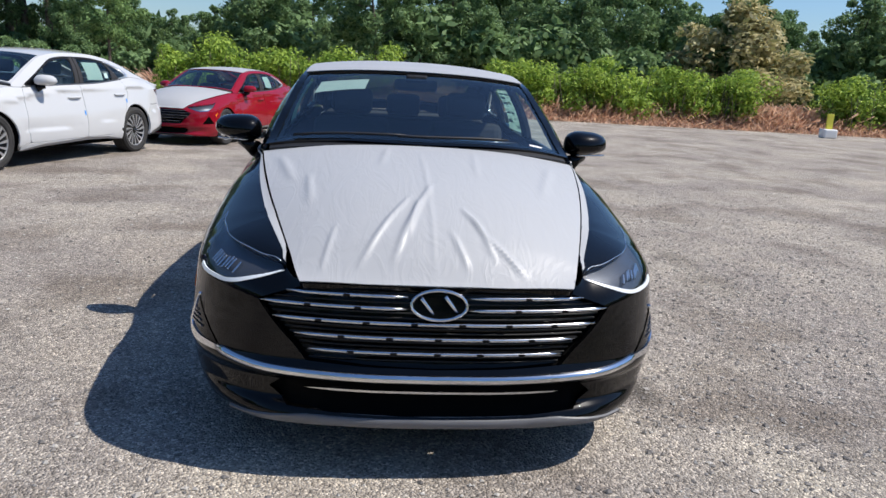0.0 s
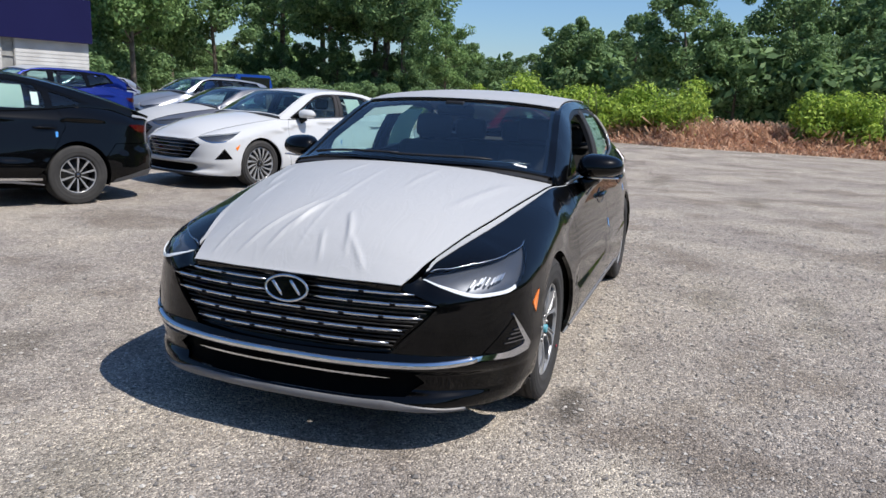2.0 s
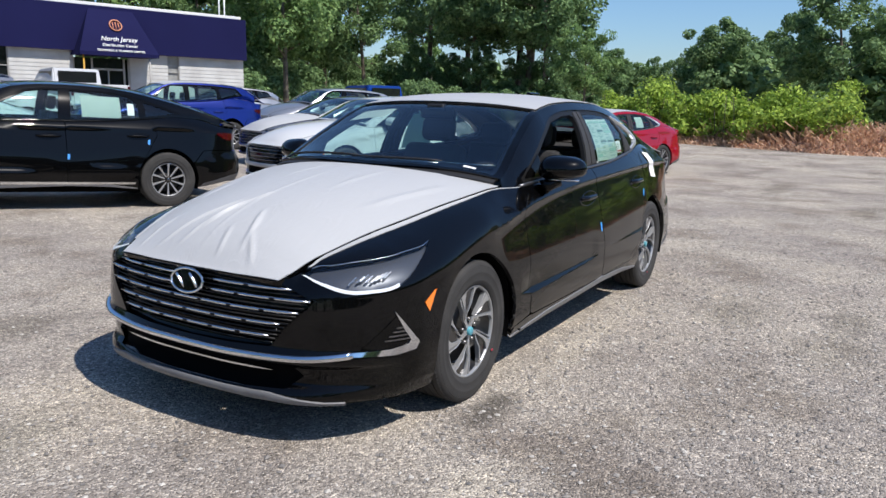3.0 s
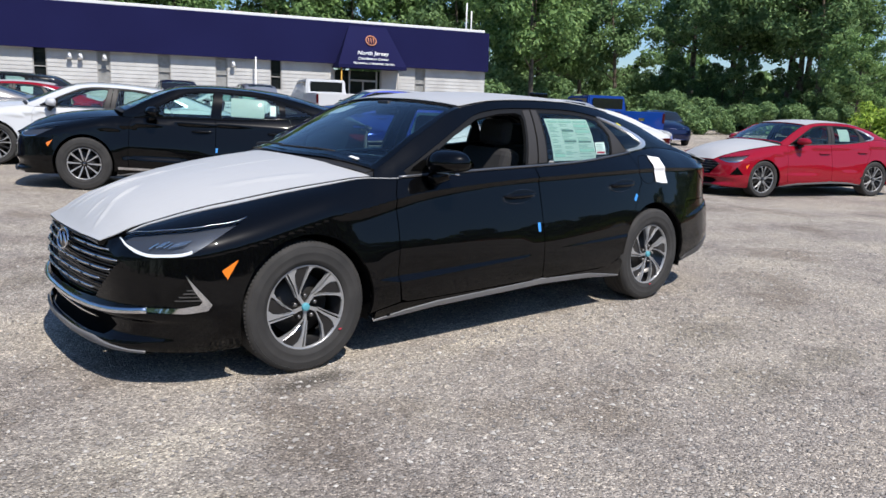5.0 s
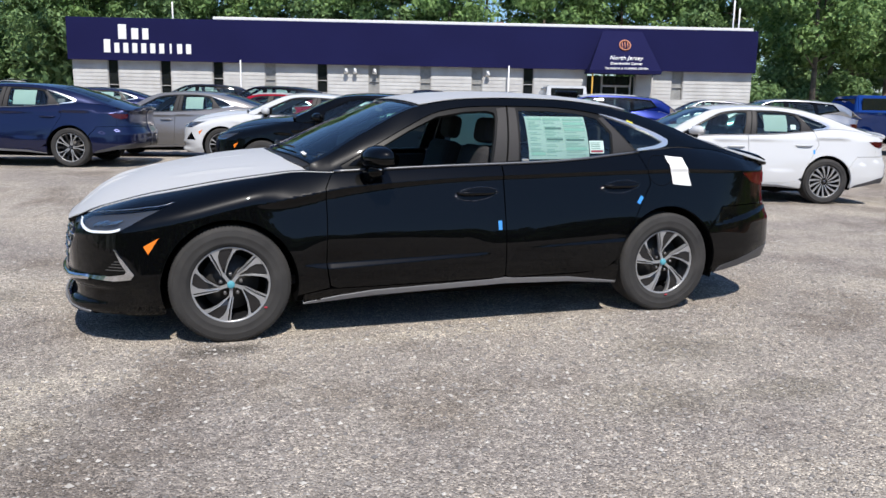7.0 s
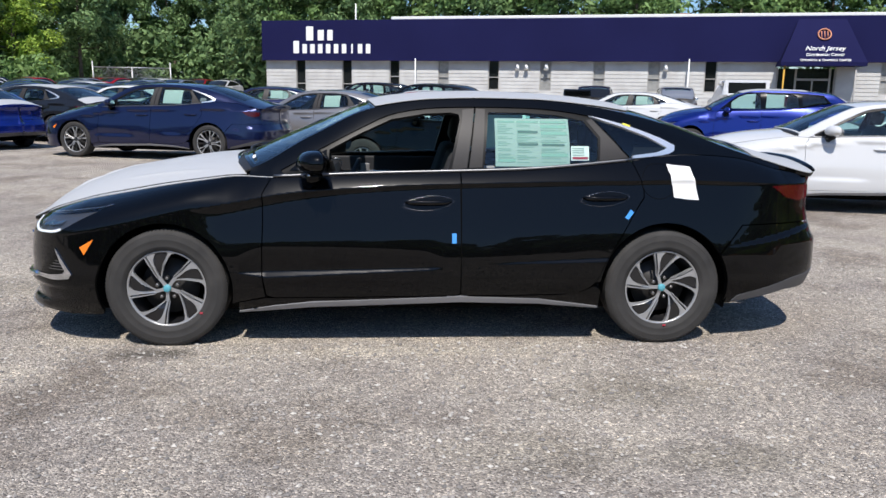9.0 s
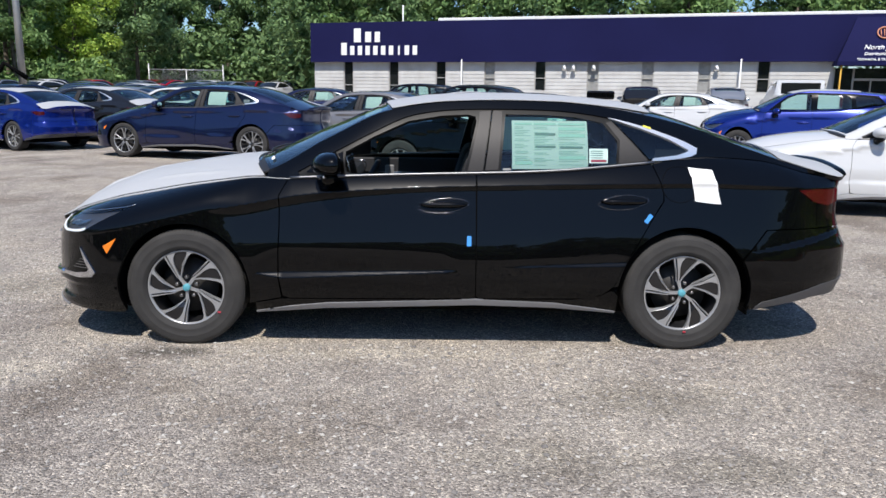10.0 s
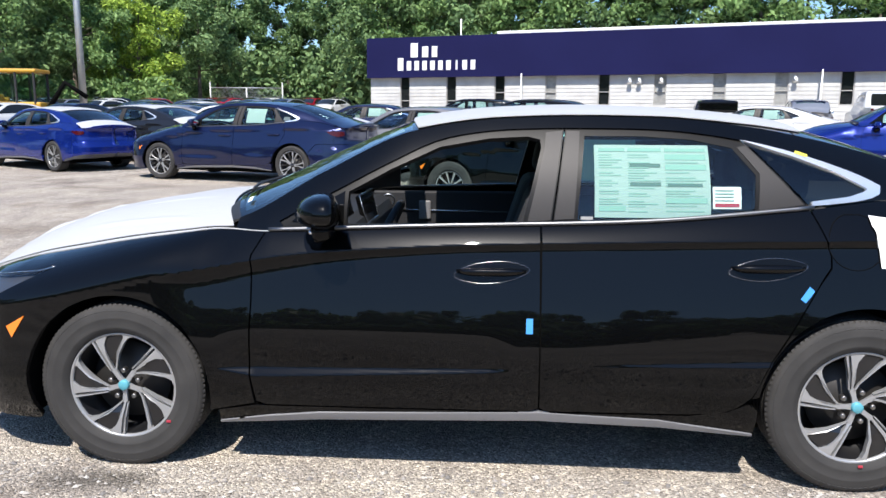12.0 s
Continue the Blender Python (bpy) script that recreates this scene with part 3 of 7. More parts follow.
def make_wheel(kind, parent, fine=True):
    """A road wheel about the y axis, outer face towards -y: barrel, tyre, spokes, cap, brake disc. Origin at its centre, y = 0 at the tyre's middle."""
    rim_r = {"turbine": 0.219, "aero": 0.235, "sport": 0.245, "multi": 0.205}[kind]
    R, wdt = 0.335, 0.103
    sides = 72 if fine else 36
    barrel = part("wheel", lathe([(rim_r - 0.004, -0.082), (rim_r - 0.016, -0.070), (rim_r - 0.022, 0.07), (0.06, 0.075)], sides), "wheel_black", parent)
    tread = [(rim_r - 0.003, -0.085), (rim_r + 0.004, -0.096), (rim_r + 0.022, -0.1025), (rim_r + 0.026, -0.1045), (rim_r + 0.03, -0.1035), (rim_r + 0.06, -0.1055), (rim_r + 0.064, -0.1068), (rim_r + 0.068, -0.1055), (R - 0.035, -0.104), (R - 0.018, -0.101), (R - 0.007, -0.095), (R - 0.001, -0.085)]
    for g in (-0.052, -0.014, 0.024, 0.062):
        tread += [(R, g - 0.012), (R, g - 0.005), (R - 0.008, g - 0.0045), (R - 0.008, g + 0.0045), (R, g + 0.005)]
    tread += [(R - 0.002, 0.095), (R - 0.012, 0.108), (R - 0.05, 0.117), (rim_r, 0.09)]
    tyre = lathe(tread, sides)
    part("tyre", tyre, "rubber", barrel)
    if fine:
        lugs = bmesh.new()
        for k in range(100):
            a = 3.6 * k
            rows = [((R - 0.024, -0.1022), (R + 0.0008, -0.0835), 0.4, 0.0028)]
            rows += [((R - 0.001, g - 0.0165), (R - 0.001, g + 0.0165), 1.3, 0.0022) for g in (-0.033, 0.005, 0.043)]
            for (r0, ya), (r1, yb), skew, proud in rows:
                q = [polar(r0, a, ya), polar(r1, a + skew, yb), polar(r1, a + skew + 2.3, yb), polar(r0, a + 2.3, ya)]
                o = [polar(r + proud * 0.7, d, y - (proud * 0.6 if skew < 1 else 0)) for r, d, y in ((r0, a + 0.2, ya), (r1, a + skew + 0.2, yb), (r1, a + skew + 2.1, yb), (r0, a + 2.1, ya))]
                vs = [lugs.verts.new(v) for v in q + o]
                lugs.faces.new(vs[4:])
                for i in range(4):
                    lugs.faces.new((vs[i], vs[(i + 1) % 4], vs[4 + (i + 1) % 4], vs[4 + i]))
        bmesh.ops.recalc_face_normals(lugs, faces=lugs.faces)
        tagged(part("tread", lugs, "rubber", barrel), kind="stuff")
    spokes, dark = bmesh.new(), []
    y0 = -0.085
    if kind == "turbine":
        for k in range(5):
            a = 123 + 72 * k
            e = rim_r - 0.006
            for arm in ([(0.36, 12.5), (0.66, 3.2), (1, 0.8), (1, -1.6), (0.66, 0.2), (0.36, 8.5)],
                        [(0.30, 8), (0.66, -2.6), (1, -3.9), (1, -19), (0.95, -16.5), (0.85, -11.5), (0.71, -8.4), (0.55, -7), (0.36, -2)],
                        [(0.30, -1), (0.42, -13.6), (0.66, -26.3), (0.95, -37.2), (1, -35), (1, -51), (0.95, -43), (0.85, -38.6), (0.62, -29.6), (0.42, -18.6), (0.31, -8)],
                        [(0.09, 36), (0.19, 14), (0.34, 9.5), (0.36, -4), (0.30, -8), (0.19, -10), (0.09, -36)]):
                blade(spokes, [(r * e, a + d) for r, d in arm], y0 - 0.002, y0 + 0.02)
            dark.append([(r * e, a + d) for r, d in ((0.40, -10), (0.55, -6.6), (0.71, -8), (0.85, -11), (0.96, -17), (0.985, -36), (0.66, -27))])
    elif kind == "aero":
        for k in range(15):
            a = 24 * k
            e = rim_r - 0.006
            blade(spokes, [(0.050, a), (0.13, a + 13), (e, a + 20), (e, a + 29), (0.13, a + 21), (0.050, a + 9)], y0 - 0.002, y0 + 0.015)
    elif kind == "sport":
        for k in range(5):
            a = 90 + 72 * k
            e = rim_r - 0.006
            for d in (-1, 1):
                blade(spokes, [(0.035, a), (0.05, a + 26 * d), (0.13, a + 9 * d), (e, a + 15 * d), (e, a + 9 * d), (0.13, a + 4.5 * d)][:: d], y0 - 0.002, y0 + 0.02)
            dark.append([(0.05, a + 36), (e, a + 31), (e, a + 41)])
    else:
        for k in range(10):
            a = 36 * k
            e = rim_r - 0.006
            blade(spokes, [(0.04, a - 9), (e, a - 5), (e, a + 2), (0.04, a + 7)], y0 - 0.002, y0 + 0.02)
    bmesh.ops.recalc_face_normals(spokes, faces=spokes.faces)
    part("spokes", spokes, "alloy", barrel, "machined alloy spokes")
    for outline in dark:
        bm = bmesh.new()
        blade(bm, outline, y0 + 0.006, y0 + 0.02)
        bmesh.ops.recalc_face_normals(bm, faces=bm.faces)
        part("dark_vane", bm, "wheel_black", barrel)
    part("rim_lip", lathe([(rim_r + 0.001, -0.088), (rim_r - 0.002, -0.090), (rim_r - 0.009, -0.088), (rim_r - 0.011, -0.075)], sides), "alloy", barrel)
    part("brake_disc", lathe([(0.0, -0.005), (0.16, -0.005), (0.16, 0.01), (0.0, 0.01)], 32), "brake_iron", barrel)
    part("centre_cap", lathe([(0.0, y0 - 0.004), (0.018, y0 - 0.004), (0.021, y0 - 0.001), (0.021, y0 + 0.02)], 24), "cyan_cap" if kind == "turbine" else "dark_chrome", barrel)
    if fine:
        for k in range(5):
            nut = tube([polar(0.059, 91 + 72 * k, y0 + 0.006), polar(0.059, 91 + 72 * k, y0 + 0.008), polar(0.059, 91 + 72 * k, y0 + 0.035)], [0.006, 0.0105, 0.0105], 6)
            part("lug_nut", nut, "steel", barrel)
    return barrel


WHEELS = {}


def fit_wheels(car, kind, sx, sy, fine, half=0.785, size=1.0):
    """Four wheels under the car; meshes shared between all cars."""
    for x in (0.0, 2.84 * sx):
        for side in (-1, 1):
            m = pose(x, side * half * sy, 0.335 * size, 0, 0, 0 if side < 0 else 180) @ Matrix.Diagonal((size, 1, size, 1))
            m = m @ pose(0, 0, 0, 0, 17 * (x > 0) + 40 * (side > 0), 0)
            key = (kind, fine)
            if key not in WHEELS:
                WHEELS[key] = w = make_wheel(kind, car, fine)
                w.matrix_basis = m
            else:
                w = copy_thing(WHEELS[key], m)
                w.parent = car
                w.matrix_basis = m


# ---- a car ----
def edge_top(S, s0, s1, n=24, drop=0.003):
    return [(s, float(S.top(s)) - drop) for s in np.linspace(s0, s1, n)]


def edge_low(S, s0, s1, n=24):
    return [(s, float(S.bottom(s))) for s in np.linspace(s0, s1, n)]


DLO = [(0.64, 1.0), (0.891, 1.136), (1.068, 1.228), (1.259, 1.314), (1.45, 1.348), (1.635, 1.358), (1.82, 1.360), (2.224, 1.345), (2.42, 1.315), (2.585, 1.276), (2.75, 1.224), (2.880, 1.171), (2.922, 1.146), (2.915, 1.122), (2.860, 1.101), (2.76, 1.087), (2.65, 1.078)]
FRONT_WINDOW = [(0.905, 0.992), (0.91, 1.118), (1.068, 1.203), (1.259, 1.290), (1.45, 1.323), (1.60, 1.331), (1.645, 1.320), (1.650, 1.29), (1.582, 1.006)]
REAR_WINDOW = [(1.786, 1.016), (1.817, 1.334), (2.03, 1.334), (2.224, 1.322), (2.372, 1.292), (2.452, 1.193), (2.444, 1.048)]
QUARTER_WINDOW = [(2.445, 1.300), (2.645, 1.085), (2.80, 1.106), (2.862, 1.130), (2.866, 1.142), (2.75, 1.197), (2.60, 1.253)]


def curved(points, n=6):
    """More points along an open line, smoothed."""
    p = np.array(points, float)
    k = np.r_[0, np.cumsum(np.linalg.norm(np.diff(p, axis=0), axis=1))]
    t = np.linspace(0, k[-1], n * (len(p) - 1) + 1)
    return list(zip(hermite(k, p[:, 0], False)(t), hermite(k, p[:, 1], False)(t)))


def frontal(S, pts):
    """Points given as (y, z) on the nose, mirrored into a closed outline."""
    half = [(S.s(-0.99 + 0.22 * y * y, y), z) for y, z in pts]
    return half + [(-s, z) for s, z in half[::-1]]


def build_car(name, S, colour, m, label, group="", wheels="turbine", fine=False, window_open=False, covers=True, body=None, trim="chrome", roof_cover=True, glass_rear="door_glass", category="car", hood_cover=True):
    car = thing(name, m, label, category, group)
    res = 0.05 if fine else 0.085
    zs = 8.0 if fine else 2.0
    sx, sy, sz = S.scale
    P = lambda pts: [(S.sx(x), z) for x, z in pts]
    s1 = 0.560
    lamp_low = [(s1, 0.700), (0.643, 0.676), (0.695, 0.661), (0.742, 0.648), (0.793, 0.640), (0.875, 0.641), (0.982, 0.652), (1.005, 0.659)]
    lamp_back = [(1.115, 0.715), (1.30, 0.803)]
    lamp_up = [(1.235, 0.787), (1.112, 0.772), (0.937, 0.756), (0.829, 0.748), (0.716, 0.736), (0.611, 0.726)]
    lamp = lamp_low + lamp_back + lamp_up
    archF, archR = 0.376, 0.386
    # nose
    half = edge_top(S, 0, s1 - 0.004, 14) + lamp_low + lamp_back[:1] + P([(-0.40, 0.70)]) + P(arc(0, 0.335, archF, 128, 200, 10)) + [(S.sx(-0.36), 0.19)] + edge_low(S, S.sx(-0.37), 0, 30)
    nose = half + [(-s, z) for s, z in half[::-1]][1:-1]
    grille = frontal(S, [(0.0, 0.675), (0.30, 0.672), (0.485, 0.664), (0.57, 0.637), (0.655, 0.612), (0.595, 0.556), (0.50, 0.47), (0.455, 0.415), (0.25, 0.408), (0.0, 0.405)])
    intake = frontal(S, [(0.0, 0.345), (0.30, 0.345), (0.54, 0.342), (0.60, 0.30), (0.52, 0.245), (0.30, 0.237), (0.0, 0.235)])
    bumper = panel("front_bumper", nose, S.wall, colour, car, [grille, intake], res, 0.02, zs=zs)
    panel("grille_back", grille, S.wall, "gloss_black", car, (), 0.06, 0, -0.035)
    panel("intake_back", intake, S.wall, "under_black", car, (), 0.06, 0, -0.03)
    bar_z = [(0.648, 0.54), (0.609, 0.64), (0.561, 0.58), (0.511, 0.498), (0.459, 0.448)]
    bar_mat = "satin_chrome" if fine else "dark_chrome"
    for z, y in bar_z:
        e = S.s(-0.99 + 0.22 * y * y, y)
        spans = [(-e, e)] if z < 0.58 or not fine else [(-e, -0.105), (0.105, e)]
        for a, b in spans:
            n = max(6, int((b - a) / 0.05))
            pts = [S.wall(np.array([q]), np.array([z]))[0] + (-0.002, 0, 0) for q in np.linspace(a, b, n)]
            bar = part("grille_bar", tube(pts, [0.003] + [0.0068] * (n - 2) + [0.003], 8), bar_mat, car, smooth=True)
            if fine:
                n = max(2, int((b - a) / 0.145))
                for k in range(1, n):
                    q = S.wall(np.array([a + (b - a) * k / n]), np.array([z]))[0]
                    cut = bmesh.new()
                    box(q[0] - 0.011, q[1] - 0.012, q[2] - 0.004, q[0] + 0.006, q[1] + 0.012, q[2] + 0.0045, 0.002, cut, 1)
                    part("bar_slot", cut, "gloss_black", bar)
    if fine:
        for z, y in ((0.316, 0.452),):
            e = S.s(-0.95 + 0.22 * y * y, y)
            panel("intake_bar", [(-e, z), (-e + 0.1, z - 0.004), (e - 0.1, z - 0.004), (e, z), (e - 0.1, z + 0.004), (-e + 0.1, z + 0.004)], S.wall, "satin_chrome", car, (), 0.03, 0.01, 0.012)
        mesh = bmesh.new()
        for z in np.arange(0.425, 0.672, 0.0165):
            lim = np.interp(z, [0.41, 0.47, 0.556, 0.612, 0.635, 0.664], [0.45, 0.49, 0.58, 0.635, 0.56, 0.485]) - 0.02
            pts = [Vector(S.wall(np.array([s]), np.array([z]))[0]) + Vector((0.022, 0, 0)) for s in np.linspace(-lim, lim, 22)]
            tube(pts, 0.0032, 4, mesh)
        part("grille_mesh", mesh, "black_plastic", car)
        badge = bmesh.new()
        c0 = S.wall(np.array([0.0]), np.array([0.628]))[0]
        ring = [Vector((c0[0] - 0.012 + 0.012 * math.sin(a), 0.094 * math.cos(a), 0.628 + 0.048 * math.sin(a))) for a in np.linspace(0, 2 * math.pi, 49)]
        tube(ring, 0.006, 8, badge, False)
        plate = part("emblem", badge, "chrome", car, "chrome oval emblem")
        disc = bmesh.new()
        vs = [disc.verts.new(Vector(p) + Vector((0.002, 0, 0))) for p in ring[:-1]]
        disc.faces.new(vs)
        part("emblem_plate", disc, "gloss_black", plate)
        bars = bmesh.new()
        for a, b, w in (((-0.062, -0.024), (-0.018, 0.032), 0.009), ((0.018, -0.032), (0.062, 0.024), 0.009)):
            tube([(c0[0] - 0.012 + 0.0002 * k, a[0] + (b[0] - a[0]) * k / 3, 0.628 + a[1] + (b[1] - a[1]) * k / 3) for k in range(4)], w * 0.8, 6, bars)
        part("emblem_mark", bars, "chrome", plate)
        lip_half = [(0.0, 0.228), (0.45, 0.228), (0.56, 0.215), (0.70, 0.20), (0.80, 0.198), (0.80, 0.188), (0.55, 0.190), (0.30, 0.196), (0.0, 0.198)]
        panel("lip", frontal(S, lip_half), S.wall, "grey_plastic", car, (), 0.04, 0.03, 0.008)
    else:
        panel("lip", frontal(S, [(0.0, 0.228), (0.45, 0.228), (0.70, 0.20), (0.55, 0.190), (0.0, 0.198)]), S.wall, "black_plastic", car, (), 0.08, 0.03, 0.008)
    # bright strip across the nose into the corner vents
    half = [(0.0, 0.386), (0.35, 0.387), (0.60, 0.394), (0.74, 0.406), (0.83, 0.420)]
    low = [(0.80, 0.398), (0.70, 0.384), (0.55, 0.372), (0.3, 0.365), (0.0, 0.364)]
    if fine:
        path = hermite([0, 0.35, 0.6, 0.74, 0.83], [0.374, 0.375, 0.381, 0.392, 0.402], False)
        e = S.s(-0.74, 0.735)
        pts = [S.wall(np.array([q]), np.array([path(min(abs(q), 0.83))]))[0] for q in np.linspace(-e, e, 61)]
        part("bumper_strip", tube([(p[0] + 0.004, p[1], p[2]) for p in pts], 0.0165, 10), "chrome", car, "bright chrome strip", True)
    for flip in (False, True):
        tip, out, ins = (S.s(-0.60, 0.845), 0.562), (S.s(-0.50, 0.89), 0.425), (S.s(-0.70, 0.765), 0.415)
        inner = [(S.s(-0.59, 0.85), 0.545), (S.s(-0.535, 0.88), 0.435), (S.s(-0.56, 0.865), 0.418), (S.s(-0.72, 0.75), 0.41)]
        if fine:
            vent = panel("corner_vent", [tip, (S.s(-0.545, 0.873), 0.485), out, (S.s(-0.515, 0.885), 0.398), (S.s(-0.60, 0.84), 0.386), (S.s(-0.74, 0.735), 0.392), (S.s(-0.74, 0.735), 0.408), (S.s(-0.62, 0.83), 0.412), (S.s(-0.55, 0.87), 0.425), (S.s(-0.538, 0.876), 0.44), (S.s(-0.568, 0.86), 0.49)], S.wall, "chrome", car, (), 0.02, 0.012, 0.008, flip)
        panel("vent_back", inner if fine else [tip, out, ins], S.wall, "gloss_black", car, (), 0.05, 0, 0.003, flip)
        if fine:
            for z in (0.447, 0.463, 0.479, 0.494):
                f = (z - 0.43) / 0.085
                a, b = S.s(-0.655, 0.805) * (1 - f) + S.s(-0.575, 0.855) * f, S.s(-0.538, 0.875) * (1 - f) + S.s(-0.56, 0.862) * f
                panel("vent_slat", [(a, z - 0.003), (b, z - 0.003), (b, z + 0.003), (a, z + 0.003)], S.wall, "dark_chrome", vent, (), 0.04, 0.006, 0.008, flip)
        mark = [(-0.455, 0.576), (-0.43, 0.534), (-0.372, 0.622)]
        panel("side_marker", P(mark), S.wall, "amber_lens", car, (), 0.03, 0.004, 0.004, flip, "amber side marker")
        # headlamp
        hl = panel("headlamp", lamp, S.wall, "lamp_glass", car, (), 0.04, 0.0, 0.001, flip, "clear headlamp with a white light strip")
        hl.visible_shadow = False
        panel("lamp_bowl", lamp, S.wall, "lamp_dark", hl, (), 0.05, 0, -0.028, flip)
        panel("light_strip", curved(lamp_low, 4) + [(s, z + 0.004 + 0.009 * float(ease(s1, 0.75, s))) for s, z in curved(lamp_low, 4)[::-1][:-1]], S.wall, "led_strip" if fine else "lamp_clear", hl, (), 0.03, 0.006, 0.003, flip)
        if fine:
            for cs, cz in ((0.800, 0.694), (0.838, 0.700), (0.858, 0.704), (0.878, 0.700), (0.905, 0.699), (0.928, 0.704), (0.951, 0.709), (0.972, 0.711)):
                q, qs, qz = (Vector(S.wall(np.array([cs + i]), np.array([cz + j]))[0]) for i, j in ((0, 0), (0.01, 0), (0, 0.01)))
                n = (qs - q).cross(qz - q).normalized()
                n = (n if n.y > 0 else -n) * Vector((1, -1 if flip else 1, 1))
                q = Vector((q.x, -q.y if flip else q.y, q.z))
                cell = box(-0.004, -0.0042, -0.025, 0.012, 0.0042, 0.025, 0.002, None, 1, Matrix.Translation(q - n * 0.018) @ Vector((-1, 0, 0)).rotation_difference(n).to_matrix().to_4x4() @ pose(0, 0, 0, 25, 0, 0))
                part("lamp_cell", cell, "satin_chrome", hl)
            brow = [(0.60, 0.7225)] + lamp_up[::-1] + [lamp_back[1]]
            pts = [S.wall(np.array([s]), np.array([z]))[0] * (1, -1 if flip else 1, 1) for s, z in curved(brow, 5)]
            part("lamp_brow", tube(pts, 0.002, 6), "satin_chrome", hl, smooth=True)
        # wing, doors, quarter
        wing_arc = P(arc(0, 0.335, archF, 128, -12, 34))
        wing = edge_top(S, s1 + 0.004, S.sx(0.582), 30) + P([(0.540, 0.875), (0.543, 0.70), (0.534, 0.44), (0.553, 0.30), (0.405, 0.268)]) + wing_arc[::-1] + P([(-0.40, 0.70)]) + lamp_back + lamp_up
        panel("wing", wing, S.wall, colour, car, (), res, 0.02, 0, flip, zs=zs)
        door1 = edge_top(S, S.sx(0.590), S.sx(1.645), 24) + P([(1.648, 0.62), (1.648, 0.32), (1.62, 0.306), (0.60, 0.296), (0.561, 0.31), (0.541, 0.44), (0.550, 0.70), (0.547, 0.875)])
        d1 = panel("front_door", door1, S.wall, colour, car, (), res, 0.02, 0, flip, zs=zs)
        rear_edge = [(2.655, 1.05), (2.692, 0.945), (2.708, 0.875), (2.667, 0.811), (2.552, 0.616), (2.475, 0.49), (2.428, 0.385), (2.36, 0.335), (2.20, 0.313)]
        door2 = edge_top(S, S.sx(1.655), S.sx(2.648), 24) + P(curved(rear_edge[1:], 3)) + P([(1.68, 0.307), (1.656, 0.32), (1.655, 0.62)])
        d2 = panel("rear_door", door2, S.wall, colour, car, (), res, 0.02, 0, flip, zs=zs)
        back_edge = [(x + 0.005, z - 0.003) for x, z in curved(rear_edge[1:7], 3)]
        quarter = edge_top(S, S.sx(2.653), S.s(3.63, 0.81), 24) + [(S.s(3.63, 0.81), 0.712), (S.sx(3.31), 0.706), (S.sx(3.166), 0.548)] + P(arc(2.84, 0.335, archR, 33, 172, 34)) + P(back_edge[::-1])
        panel("rear_quarter", quarter, S.wall, colour, car, (), res, 0.02, 0, flip, zs=zs)
        sill = [(0.40, 0.205), (0.81, 0.236), (1.65, 0.268), (2.1, 0.256), (2.452, 0.222), (2.455, 0.335), (2.42, 0.36), (2.35, 0.328), (2.20, 0.306), (1.66, 0.300), (0.60, 0.290), (0.553, 0.290), (0.405, 0.262)]
        panel("sill", P(sill), S.wall, colour, car, (), 0.05, 0.05, 0, flip)
        panel("sill_strip", P([(0.40, 0.203), (0.81, 0.238), (1.65, 0.268), (2.1, 0.256), (2.45, 0.226), (2.45, 0.236), (2.1, 0.286), (1.65, 0.302), (0.81, 0.270), (0.60, 0.246), (0.40, 0.211)]), S.wall, "grey_plastic", car, (), 0.05, 0.02, 0.006, flip)
        for x0, rr in ((0.0, archF), (2.84, archR)):
            well = bmesh.new()
            ring0 = arc(x0, 0.335, rr + 0.004, -18, 198, 28)
            yy = 0.885 * sy
            a = [well.verts.new((x * sx, yy * (-1 if flip else 1), z * sz)) for x, z in ring0]
            b = [well.verts.new((x * sx, 0.52 * sy * (-1 if flip else 1), z * sz)) for x, z in ring0]
            for k in range(len(a) - 1):
                well.faces.new((a[k], a[k + 1], b[k + 1], b[k]))
            well.faces.new(b)
            part("wheel_well", well, "under_black", car)
        # cabin side
        belt = [(x, float(S.belt(x)[1]) + 0.002) for x in np.linspace(0.46, 3.58, 60)]
        rail = [(x, float(S.rail(x)) - 0.001) for x in np.linspace(3.58, 0.47, 60)]
        dlo_low = [(x, float(S.belt(x)[1]) + 0.012) for x in np.linspace(2.58, 0.66, 24)]
        dlo = curved(DLO, 3) + dlo_low
        if body is None:
            panel("cabin_frame", belt + rail, S.house, colour, car, [dlo], 0.035 if fine else res, 0.012, 0, flip)
            fd = [p for p in curved(DLO, 3) if p[0] < 1.735] + [(1.738, 1.358), (1.690, float(S.belt(1.69)[1]) + 0.012)] + [p for p in dlo_low if p[0] < 1.68]
            rd = [(1.744, 1.358)] + [p for p in curved(DLO, 3) if 1.75 < p[0] < 2.42] + [(2.432, 1.305), (2.640, 1.08)] + [p for p in dlo_low if 1.70 < p[0] < 2.6] + [(1.696, float(S.belt(1.695)[1]) + 0.012)]
            panel("window_frame", fd, S.house, "frame_black", d1, [FRONT_WINDOW], 0.035, 0.025, -0.008, flip)
            panel("sail_panel", [(0.690, 1.0), (0.72, 1.026), (0.896, 1.118), (0.893, 0.998)], S.house, "gloss_black", d1, (), 0.04, 0.004, -0.003, flip)
            panel("pillar_cover", [(1.600, 1.012), (1.664, 1.29), (1.668, 1.345), (1.733, 1.352), (1.686, 1.018)], S.house, "pillar_vinyl", d1, (), 0.035, 0.003, -0.004, flip, "grey textured pillar cover")
            panel("window_frame", rd, S.house, "frame_black", d2, [REAR_WINDOW], 0.035, 0.025, -0.008, flip)
